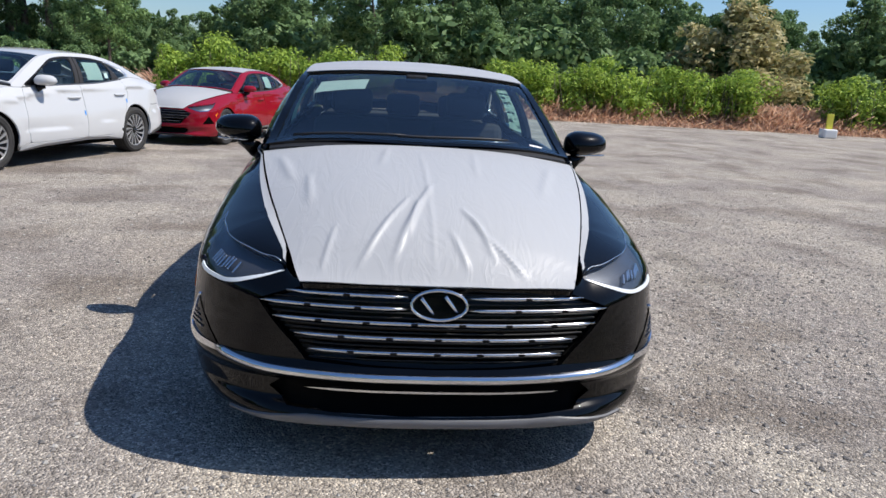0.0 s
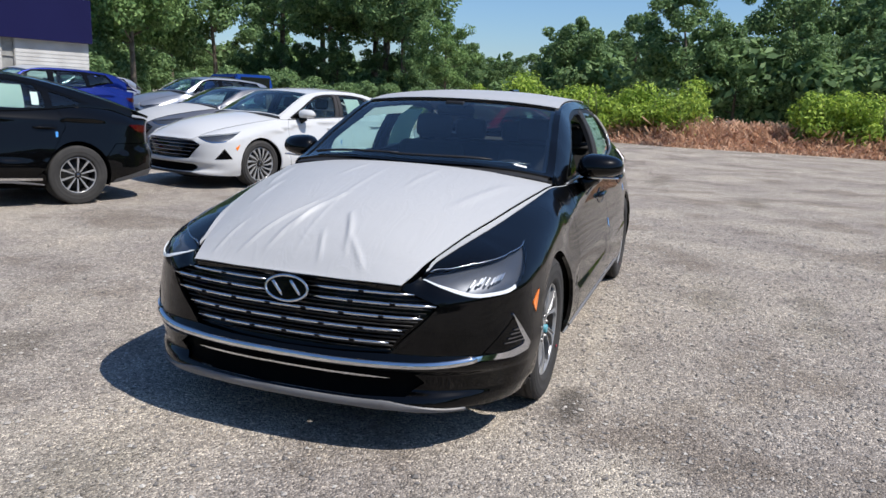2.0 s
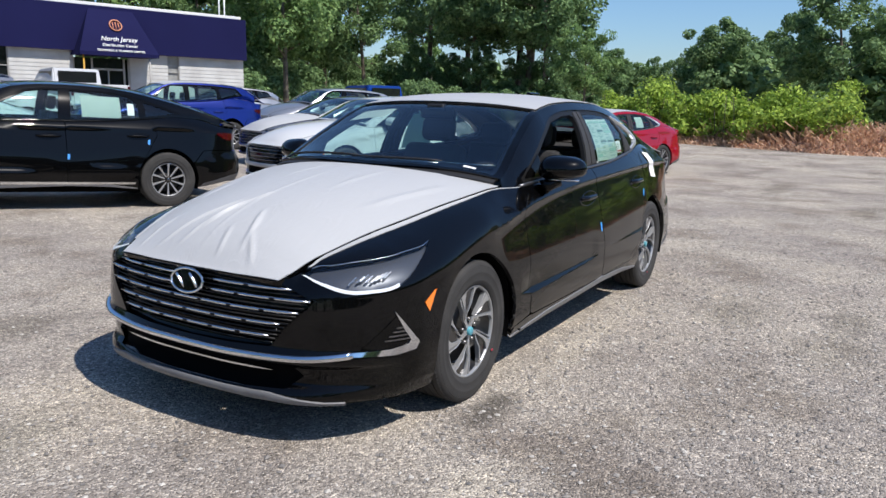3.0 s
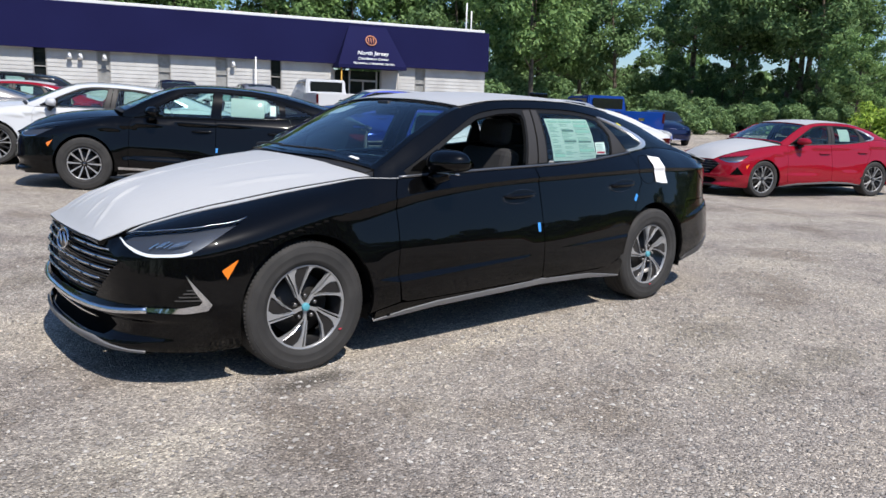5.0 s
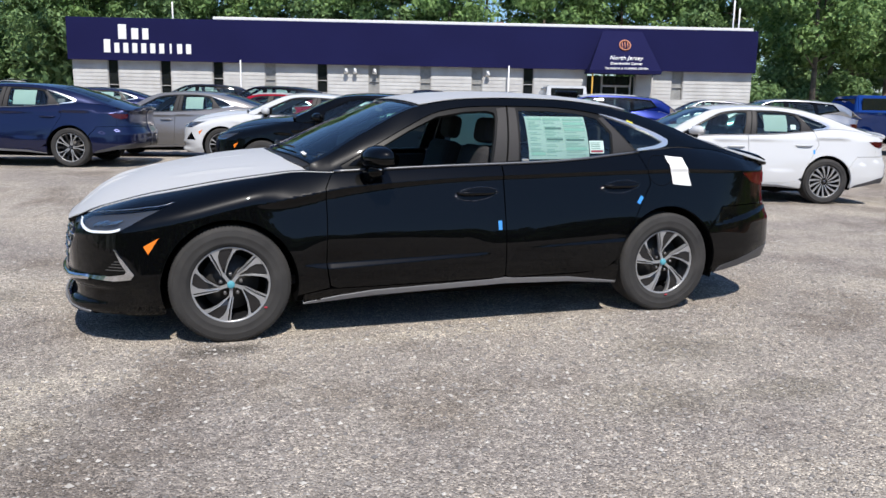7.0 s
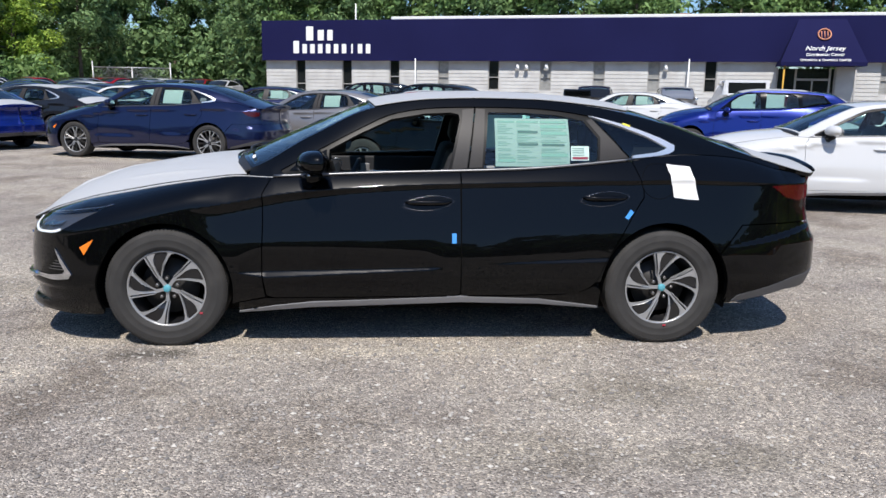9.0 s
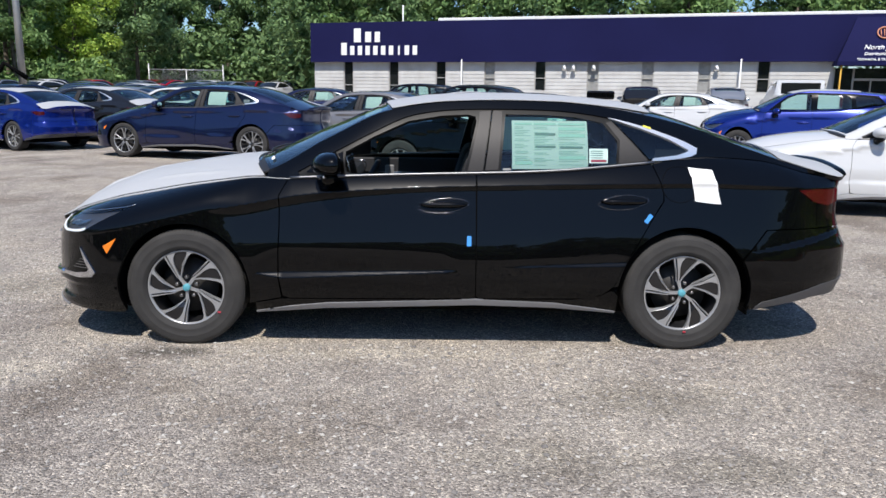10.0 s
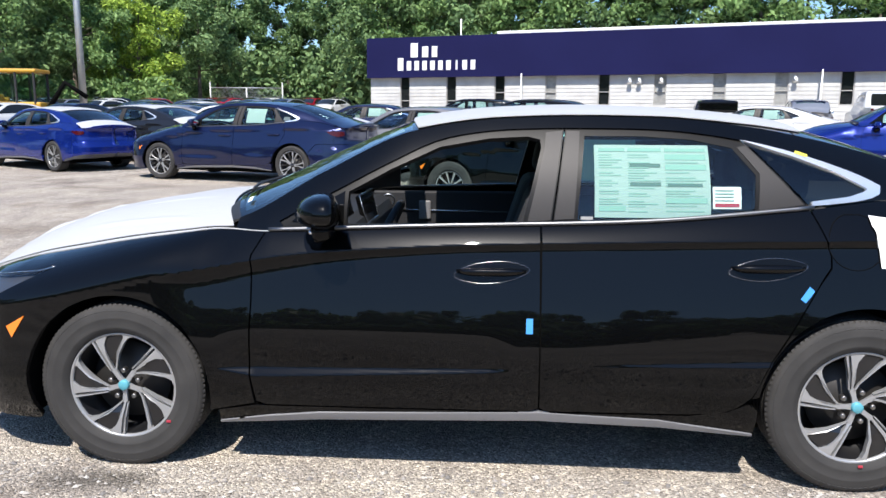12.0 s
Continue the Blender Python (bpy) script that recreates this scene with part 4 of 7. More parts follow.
            panel("pillar_cover", [(1.700, 1.020), (1.748, 1.352), (1.798, 1.350), (1.774, 1.024)], S.house, "pillar_vinyl", d2, (), 0.035, 0.003, -0.004, flip, "grey textured pillar cover")
            panel("pillar_cover", [(2.458, 1.062), (2.466, 1.196), (2.392, 1.292), (2.426, 1.300), (2.628, 1.082)], S.house, "pillar_vinyl", d2, (), 0.035, 0.003, -0.004, flip, "grey textured pillar cover")
            rim = [p for p in curved(DLO, 5) if p[0] > 2.40 and p[1] > 1.08] + [(2.65, 1.080)]
            panel("quarter_trim", rim + [(2.66, 1.096), (2.80, 1.112), (2.862, 1.132), (2.868, 1.141), (2.75, 1.202), (2.60, 1.256), (2.45, 1.303)], S.house, "bright_trim" if trim == "chrome" else trim, car, (), 0.03, 0.02, 0.002, flip, "bright trim round the rear corner window")
            wins = ((FRONT_WINDOW, d1, "door_glass"), (REAR_WINDOW, d2, glass_rear), (QUARTER_WINDOW, car, "privacy_glass"))
        else:
            fw, rw, qw = body["windows"]
            panel("cabin_frame", belt + rail, S.house, colour, car, [body["dlo"]], res, 0.03, 0, flip)
            panel("window_frame", body["dlo"], S.house, "gloss_black", car, [fw, rw, qw], 0.06, 0.02, -0.004, flip)
            wins = ((fw, d1, "door_glass"), (rw, d2, glass_rear)) + (((qw, car, "privacy_glass"),) if qw else ())
        for k, (win, owner, mat) in enumerate(wins):
            if window_open and k == 0 and flip:
                continue
            g = panel("window", win, S.house, mat, owner, (), 0.06, 0, -0.010, flip)
            g.visible_shadow = False
        sgn = -1 if flip else 1
        trim_pts = [S.house(np.array([x]), np.array([float(S.belt(x)[1]) + 0.005]))[0] * (1, sgn, 1) + (0, 0.002 * sgn, 0) for x in np.linspace(0.60, 2.66, 36)]
        part("belt_trim", tube(trim_pts, 0.0085, 8), "belt_satin" if trim == "chrome" else trim, car, smooth=True)
        if fine:
            rate = lambda s: float((S.top(s) - S.shoulder(s)) / (4.0 * max(S.inset(s), 0.03)))
            line = [(s, float(S.top(s)) - (0.040 - 0.026 * ease(S.sx(-0.3), S.sx(0.6), s)) * rate(s)) for s in np.linspace(s1 + 0.035, S.sx(0.60), 40)] + [(s, float(S.top(s)) - 0.003 * rate(s)) for s in np.linspace(S.sx(0.61), s1 + 0.012, 40)]
            panel("wing_trim", line, S.wall, "white_film", car, (), 0.04, 0.006, 0.003, flip, "bright trim strip along the bonnet edge")
        # handles
        for owner, hx, hz in ((d1, 1.468, 0.825), (d2, 2.478, 0.853)):
            q = S.wall(np.array([S.sx(hx)]), np.array([hz]))[0]
            sg = -1 if flip else 1
            pull = bmesh.new()
            pts = [(q[0] + t, sg * (q[1] + 0.022 * (1 - (t / 0.135) ** 4)), q[2] + 0.008 + 0.05 * t * 0.2) for t in np.linspace(-0.13, 0.13, 11)]
            tube(pts, [0.006, 0.011, 0.014, 0.015, 0.015, 0.015, 0.015, 0.015, 0.014, 0.011, 0.006], 8, pull)
            h = part("door_handle", pull, colour, owner, smooth=True)
            oval = [(hx + 0.142 * math.cos(a), hz + 0.002 + 0.040 * math.sin(a) * (1 - 0.25 * math.cos(a) ** 2) + 0.012 * math.cos(a)) for a in np.linspace(0, 2 * math.pi, 28)[:-1]]
            panel("handle_cup", P(oval), S.wall, "gloss_black" if "black" in colour else colour, h, (), 0.03, 0.0, 0.0025, flip)
            if fine:
                ringp = [Vector(S.wall(np.array([S.sx(x)]), np.array([z]))[0] * (1, sg, 1)) + Vector((0, 0.003 * sg, 0)) for x, z in oval + oval[:1]]
                part("handle_ring", tube(ringp, 0.0018, 5, None, False), "dark_chrome", h)
        # mirror
        sg = -1 if flip else 1
        head = bmesh.new()
        bmesh.ops.create_uvsphere(head, u_segments=24, v_segments=14, radius=1.0)
        for v in head.verts:
            x, y, z = (math.copysign(abs(c) ** p, c) for c, p in zip(v.co, (0.9, 0.7, 0.75)))
            w = 1.0 - 0.18 * max(0, y) - 0.10 * abs(z)
            v.co = (0.856 + (0.092 * x * (1.25 if x < 0 else 0.62)) * w + 0.020 * y, sg * (0.945 + 0.125 * y), 1.042 + 0.080 * z * (1 - 0.16 * y) * (0.62 if z < 0 else 1.0) + 0.006 * y)
            v.co = Vector(v.co) * Vector((sx, sy, sz))
        bmesh.ops.recalc_face_normals(head, faces=head.faces)
        mir = part("wing_mirror", head, colour, car, smooth=True)
        gl = bmesh.new()
        vs = [gl.verts.new(((0.914 + 0.020 * math.cos(a)) * sx, sg * (0.945 + 0.098 * math.cos(a)) * sy, (1.044 + 0.046 * math.sin(a) * (1 - 0.1 * math.cos(a))) * sz)) for a in np.linspace(0, 2 * math.pi, 25)[:-1]]
        gl.faces.new(vs)
        bmesh.ops.recalc_face_normals(gl, faces=gl.faces)
        part("mirror_glass", gl, "mirror_glass", mir)
        part("mirror_foot", tube([(0.80 * sx, sg * 0.85 * sy, 0.945 * sz), (0.82 * sx, sg * 0.885 * sy, 0.965 * sz), (0.85 * sx, sg * 0.92 * sy, 0.99 * sz)], [0.045, 0.035, 0.04], 10), "gloss_black", mir, smooth=True)
        if fine:
            part("mirror_strip", tube([((0.795 + 0.03 * t) * sx, sg * (0.885 + 0.165 * t), 0.992 + 0.004 * t) for t in np.linspace(0, 1, 7)], 0.006, 6), "chrome", mir, smooth=True)
        # tail lamp
        tail = [(S.s(3.50, 0.85), 0.925), (S.s(3.62, 0.81), 0.93), (S.s(3.80, 0.68), 0.925), (S.s(3.80, 0.68), 0.86), (S.s(3.70, 0.76), 0.835), (S.s(3.60, 0.82), 0.86)]
        panel("tail_lamp", tail, S.wall, "tail_lens", car, (), 0.05, 0.006, 0.005, flip, "red tail lamp")
    # rear
    half = P(arc(2.84, 0.335, archR, 31, -14, 14)) + edge_low(S, S.sx(3.23), S.length, 24)
    top_half = [(S.sx(3.175), 0.545), (S.sx(3.315), 0.700), (S.s(3.6, 0.82), 0.705), (S.length, 0.70)]
    for flip in (False, True):
        panel("rear_bumper", [top_half[0]] + half + top_half[::-1][:-1], S.wall, colour, car, (), res, 0.03, 0, flip, zs=zs)
        panel("bumper_insert", [(S.sx(3.25), 0.245), (S.s(3.6, 0.82), 0.312), (S.length, 0.355), (S.length, 0.42), (S.s(3.8, 0.68), 0.41), (S.s(3.65, 0.79), 0.385), (S.sx(3.30), 0.29)], S.wall, "insert_grey", car, (), 0.06, 0.02, 0.005, flip)
        panel("boot_back", [(S.s(3.635, 0.81), 0.712), (S.length, 0.706)] + edge_top(S, S.length, S.s(3.635, 0.81), 16), S.wall, colour, car, (), res, 0.02, 0, flip, zs=zs)
    # top
    cow = [(0.27 + 0.17 * b * b, b) for b in np.linspace(-0.97, 0.97, 21)] + [(0.34 + 0.15 * b * b, b) for b in np.linspace(0.97, -0.97, 21)]
    panel("cowl", cow, S.cap, "black_plastic", car, (), 0.06, 0.01, -0.012)
    wind = [(0.345 + 0.15 * b * b, b) for b in np.linspace(-0.945, 0.945, 25)] + [(1.085 + 0.07 * b * b, b) for b in np.linspace(0.945, -0.945, 25)]
    roof_out = [(0.325 + 0.15 * b * b, b) for b in np.linspace(-1, 1, 25)] + [(x, 1.0) for x in np.linspace(0.52, 2.62, 40)] + [(2.64 - 0.02 * b * b, b) for b in np.linspace(1, -1, 25)] + [(x, -1.0) for x in np.linspace(2.62, 0.52, 40)]
    panel("roof", roof_out, S.cap, colour, car, [wind], res, 0.02)
    g = panel("windscreen", wind, S.cap, "windscreen_glass", car, (), 0.06, 0, -0.006)
    g.visible_shadow = False
    panel("screen_border", wind, S.cap, "gloss_black", g, [[(0.385 + 0.15 * b * b, b) for b in np.linspace(-0.915, 0.915, 21)] + [(1.05 + 0.07 * b * b, b) for b in np.linspace(0.915, -0.915, 21)]], 0.05, 0, -0.009)
    back_glass = [(2.68 - 0.02 * b * b, b) for b in np.linspace(-0.86, 0.86, 15)] + [(3.40, 0.80), (3.42, 0.0), (3.40, -0.80)]
    end = 3.92
    back_out = [(2.648 - 0.02 * b * b, b) for b in np.linspace(-1, 1, 15)] + [(x, 1.0) for x in np.linspace(2.66, end, 30)] + [(x, -1.0) for x in np.linspace(end, 2.66, 30)]
    panel("boot", back_out, S.cap, colour, car, [back_glass], res, 0.02)
    if body is None:
        lip = [S.cap(np.array([3.895 - 0.05 * b * b]), np.array([b]))[0] + (0.012, 0, 0.004) for b in np.linspace(-0.97, 0.97, 21)]
        part("boot_lip", tube(lip, [0.008] + [0.019] * 19 + [0.008], 8), colour, car, smooth=True)
    g = panel("rear_screen", back_glass, S.cap, "privacy_glass", car, (), 0.08, 0, -0.006)
    g.visible_shadow = False
    hood = [(0.0, b) for b in np.linspace(-0.985, 0.985, 20)] + [(a, 0.985) for a in np.linspace(0.05, 1, 20)] + [(1.0, b) for b in np.linspace(0.985, -0.985, 20)][1:] + [(a, -0.985) for a in np.linspace(0.95, 0.05, 19)]
    panel("bonnet", hood, S.hood, colour, car, (), res * 1.4, 0.02)
    # inner shell keeps light out of the seams
    for flip in (False, True):
        hi = [(s, min(float(S.shoulder(s)) + 0.01, float(S.top(s)) - 0.04)) for s in np.linspace(S.length, 0.0, 60)]
        low = []
        for s in np.linspace(0.0, S.length, 150):
            z, x = max(float(S.bottom(s)) + 0.03, 0.26), float(S.px(s))
            for x0, rr in ((0.0, archF + 0.02), (2.84, archR + 0.02)):
                if abs(x - x0) < rr:
                    z = max(z, 0.335 + math.sqrt(rr * rr - (x - x0) ** 2))
            low.append((s, min(z, float(S.top(s)) - 0.06)))
        panel("inner_shell", low + [(s, max(z, w[1] + 0.02)) for (s, z), w in zip(hi, [low[min(149, round(q / S.length * 149))] for q, _ in hi])], S.wall, "under_black", car, (), 0.09, 0, -0.045, flip)
    under = box(-0.75 * sx, -0.70 * sy, 0.17, 3.05 * sx, 0.70 * sy, 0.30, 0.02)
    part("underbody", under, "under_black", car)
    if covers:
        folds = [(-0.82, 0.27, -0.47, 0.09, 0.014, 0.009), (-0.80, 0.15, -0.36, 0.0, 0.016, 0.010), (-0.72, 0.10, -0.50, 0.06, 0.010, 0.007), (-0.55, -0.10, -0.70, -0.17, 0.013, 0.010),
                 (-0.70, -0.17, -0.84, -0.30, 0.013, 0.009), (-0.60, -0.13, -0.80, -0.20, 0.010, 0.006), (-0.84, 0.015, 0.15, 0.02, 0.009, 0.003), (-0.15, 0.56, 0.25, 0.66, 0.025, 0.007),
                 (-0.42, 0.47, -0.12, 0.50, 0.02, 0.006), (-0.30, -0.46, 0.2, -0.60, 0.028, 0.007), (-0.10, 0.20, 0.25, 0.16, 0.02, 0.004), (-0.2, -0.2, 0.2, -0.23, 0.02, 0.004), (-0.83, 0.40, -0.62, 0.36, 0.012, 0.005), (-0.83, -0.10, -0.70, -0.05, 0.010, 0.006)]

        def creases(v):
            h = 0 * v[:, 0]
            for x0, y0, x1, y1, w, top in folds:
                d = np.array([x1 - x0, y1 - y0])
                t = np.clip(((v[:, 0] - x0) * d[0] + (v[:, 1] - y0) * d[1]) / (d @ d), 0, 1)
                far = np.hypot(v[:, 0] - x0 - t * d[0], v[:, 1] - y0 - t * d[1])
                h = h + 0.95 * top * np.exp(-((far / max(0.8 * w, 0.0105)) ** 2)) * np.sin(np.pi * np.clip(t, 0.02, 0.98)) ** 0.5
            return h

        fhood = [(0.004, b) for b in np.linspace(-0.985, 0.985, 20)] + [(a, 0.99) for a in np.linspace(0.05, 0.985, 20)] + [(0.985, b) for b in np.linspace(0.985, -0.985, 20)][1:] + [(a, -0.99) for a in np.linspace(0.95, 0.05, 19)]
        if hood_cover:
            panel("bonnet_film", fhood, S.hood, "white_film", car, (), 0.0105 if fine else 0.07, 0.004, 0.007, False, "creased white protective film", creases if fine else None)
        if roof_cover:
            froof = [(1.10 + 0.07 * b * b, b) for b in np.linspace(-0.97, 0.97, 20)] + [(x, 0.975 - 0.16 * max(0, (x - 2.2) / 0.6) ** 2) for x in np.linspace(1.2, 2.66, 16)] + [(2.68, b) for b in np.linspace(0.85, -0.85, 12)] + [(x, -0.975 + 0.16 * max(0, (x - 2.2) / 0.6) ** 2) for x in np.linspace(2.66, 1.2, 16)]
            panel("roof_film", froof, S.cap, "white_film", car, (), 0.05, 0.004, 0.008, False, "white protective film on the roof")
            panel("boot_film", [(3.43, b) for b in np.linspace(-0.97, 0.97, 12)] + [(3.6, 0.995), (3.76, 0.995)] + [(3.87 - 0.05 * b * b, b) for b in np.linspace(0.98, -0.98, 12)] + [(3.76, -0.995), (3.6, -0.995)], S.cap, "white_film", car, (), 0.06, 0.004, 0.006)
    # cabin
    cab = lambda *a: box(a[0] * sx, a[1] * sy, a[2] * sz, a[3] * sx, a[4] * sy, a[5] * sz, a[6] if len(a) > 6 else 0.02)
    part("cabin_floor", cab(0.35, -0.72, 0.28, 3.3, 0.72, 0.34), "seat_cloth", car)
    part("dashboard", cab(0.42, -0.70, 0.62, 0.88, 0.70, 0.955, 0.07), "dash_plastic", car)
    for side in (-1, 1):
        y = 0.37 * side
        seat = part("front_seat", cab(1.02, y - 0.25, 0.40, 1.55, y + 0.25, 0.60, 0.06), "seat_cloth", car)
        part("seat_back", box(-0.07, -0.24, 0, 0.08, 0.24, 0.60, 0.06, None, 3, Matrix.Diagonal((sx, sy, sz, 1)) @ Matrix.Translation((1.50, y, 0.52)) @ pose(0, 0, 0, 0, 18, 0)), "seat_cloth", seat)
        part("headrest", box(-0.05, -0.13, 0, 0.05, 0.13, 0.17, 0.045, None, 3, Matrix.Diagonal((sx, sy, sz, 1)) @ Matrix.Translation((1.70, y, 1.11)) @ pose(0, 0, 0, 0, 10, 0)), "seat_cloth", seat)
    part("rear_bench", cab(2.05, -0.64, 0.38, 2.55, 0.64, 0.60, 0.06), "seat_cloth", car)
    part("bench_back", box(-0.08, -0.64, 0, 0.08, 0.64, 0.58, 0.06, None, 3, Matrix.Diagonal((sx, sy, sz, 1)) @ Matrix.Translation((2.50, 0, 0.52)) @ pose(0, 0, 0, 0, 22, 0)), "seat_cloth", car)
    ring = [Vector((0.98 * sx, -0.37 * sy, 0.86)) + Vector((0.08 * math.sin(a), 0.185 * math.cos(a), 0.165 * math.sin(a))) for a in np.linspace(0, 2 * math.pi, 33)]
    wheel = part("steering_wheel", tube(ring, 0.016, 8, None, False), "dash_plastic", car, smooth=True)
    part("wheel_hub", box(0.90 * sx, -0.43 * sy, 0.81, 0.985 * sx, -0.31 * sy, 0.90, 0.03), "dash_plastic", wheel)
    fit_wheels(car, wheels, sx, sy, fine)
    return car
# ---- ground ----
def rise(x, y):
    """The far lot beyond the parked rows climbs gently towards the wood; the near lot falls a little to one side."""
    d = min(max(y - 8.0, 0.0), 90.0)
    far_ = 0.0185 * d * d / (d + 2.0) * float(1 - ease(14.0, 23.0, x)) + 0.004 * max(y - 24.0, 0.0) * float(1 - ease(-11.0, -5.5, x))
    crown = 0.13 * float(ease(4.4, 6.9, y) * (1 - ease(11.0, 14.0, y)) * (1 - ease(0.4, 3.6, x)) * ease(-9.0, -6.0, x))
    dip = 0.11 * float(ease(8.6, 11.4, x) * (1 - ease(17.0, 24.0, x)) * ease(-6.0, 0.0, y) * (1 - ease(5.0, 9.0, y)))
    return far_ + crown - dip


def ground_sheet():
    """One sheet to the horizon, finer and slightly uneven near the parked cars."""
    xs = np.unique(np.r_[-3000, -1000, -300, -120, np.arange(-60, 80.1, 2.0), np.arange(-10, 25, 0.5), 120, 300, 1000, 3000])
    ys = np.unique(np.r_[-3000, -1000, -300, -120, np.arange(-60, 100.1, 2.0), np.arange(-6, 15, 0.5), 200, 400, 1000, 3000])
    verts = [(x, y, rise(x, y)) for y in ys for x in xs]
    n = len(xs)
    faces = [(j * n + i, j * n + i + 1, (j + 1) * n + i + 1, (j + 1) * n + i) for j in range(len(ys) - 1) for i in range(n - 1)]
    return tagged(mesh_part("ground", verts, faces, "worn_asphalt", None, "", False), "worn dusty grey asphalt lot with loose gravel", "ground", kind="structure")


ground_sheet()


def pebbles():
    """Loose stones, thickest along the near side of the saloon and thinning out over the lot."""
    rng = np.random.default_rng(3)
    n = 62000
    x, y = rng.normal(1.2, 3.4, n), rng.normal(-1.6, 2.4, n)
    keep = ~((x > -0.9) & (x < 3.9) & (np.abs(y) < 0.85)) & (y > -6) & (y < 5.2) & (x > -7) & (x < 8.5)
    x, y = x[keep], y[keep]
    n = len(x)
    base = np.array([(1, 0, 0), (-1, 0, 0), (0, 1, 0), (0, -1, 0), (0, 0, 1), (0, 0, -1)], float)
    tri = np.array([(0, 2, 4), (2, 1, 4), (1, 3, 4), (3, 0, 4), (2, 0, 5), (1, 2, 5), (3, 1, 5), (0, 3, 5)])
    r = 0.0032 + 0.012 * rng.random(n) ** 5
    p = base[None] * r[:, None, None] * rng.uniform(0.6, 1.3, (n, 6, 1)) * (1.2, 1, 0.6)
    a = rng.uniform(0, 6.28, n)
    c, s = np.cos(a)[:, None], np.sin(a)[:, None]
    z = np.array([rise(u, v) for u, v in zip(x, y)])
    verts = np.stack([x[:, None] + c * p[..., 0] - s * p[..., 1], y[:, None] + s * p[..., 0] + c * p[..., 1], p[..., 2] + (z + r * 0.25)[:, None]], -1).reshape(-1, 3)
    faces = (tri[None] + 6 * np.arange(n)[:, None, None]).reshape(-1, 3)
    ob = mesh_part("gravel", verts.tolist(), faces.tolist(), "pebble", None, "", False)
    tagged(ob, "scattered loose grey and pale gravel stones", "gravel", kind="stuff")


peb = principled("pebble", (0.3, 0.28, 0.26), 0.9)
pgeo = peb.node_tree.nodes.new("ShaderNodeNewGeometry")
link(peb, ramp(peb, pgeo.outputs["Random Per Island"], [(0, (0.17, 0.16, 0.15)), (0.6, (0.33, 0.305, 0.275)), (1, (0.56, 0.53, 0.48))]).outputs["Color"], peb.node_tree.nodes["Principled BSDF"].inputs["Base Color"])
pebbles()

# ---- the black saloon ----
SEDAN = Shape()
hero = build_car("sedan_car", SEDAN, "black_paint", pose(0, 0, 0), "glossy black saloon car with white protective film, driver's window open", wheels="turbine", fine=True, window_open=True)


# ---- building ----
FACE_A, FACE_B = Vector((-5.07, 38.07, 0)), Vector((27.5, 28.3, 0))
FACE_L = (FACE_B - FACE_A).length
FACE_ANGLE = math.degrees(math.atan2(FACE_B.y - FACE_A.y, FACE_B.x - FACE_A.x))
FACE_M = pose(FACE_A.x, FACE_A.y, 0, 0, 0, FACE_ANGLE)


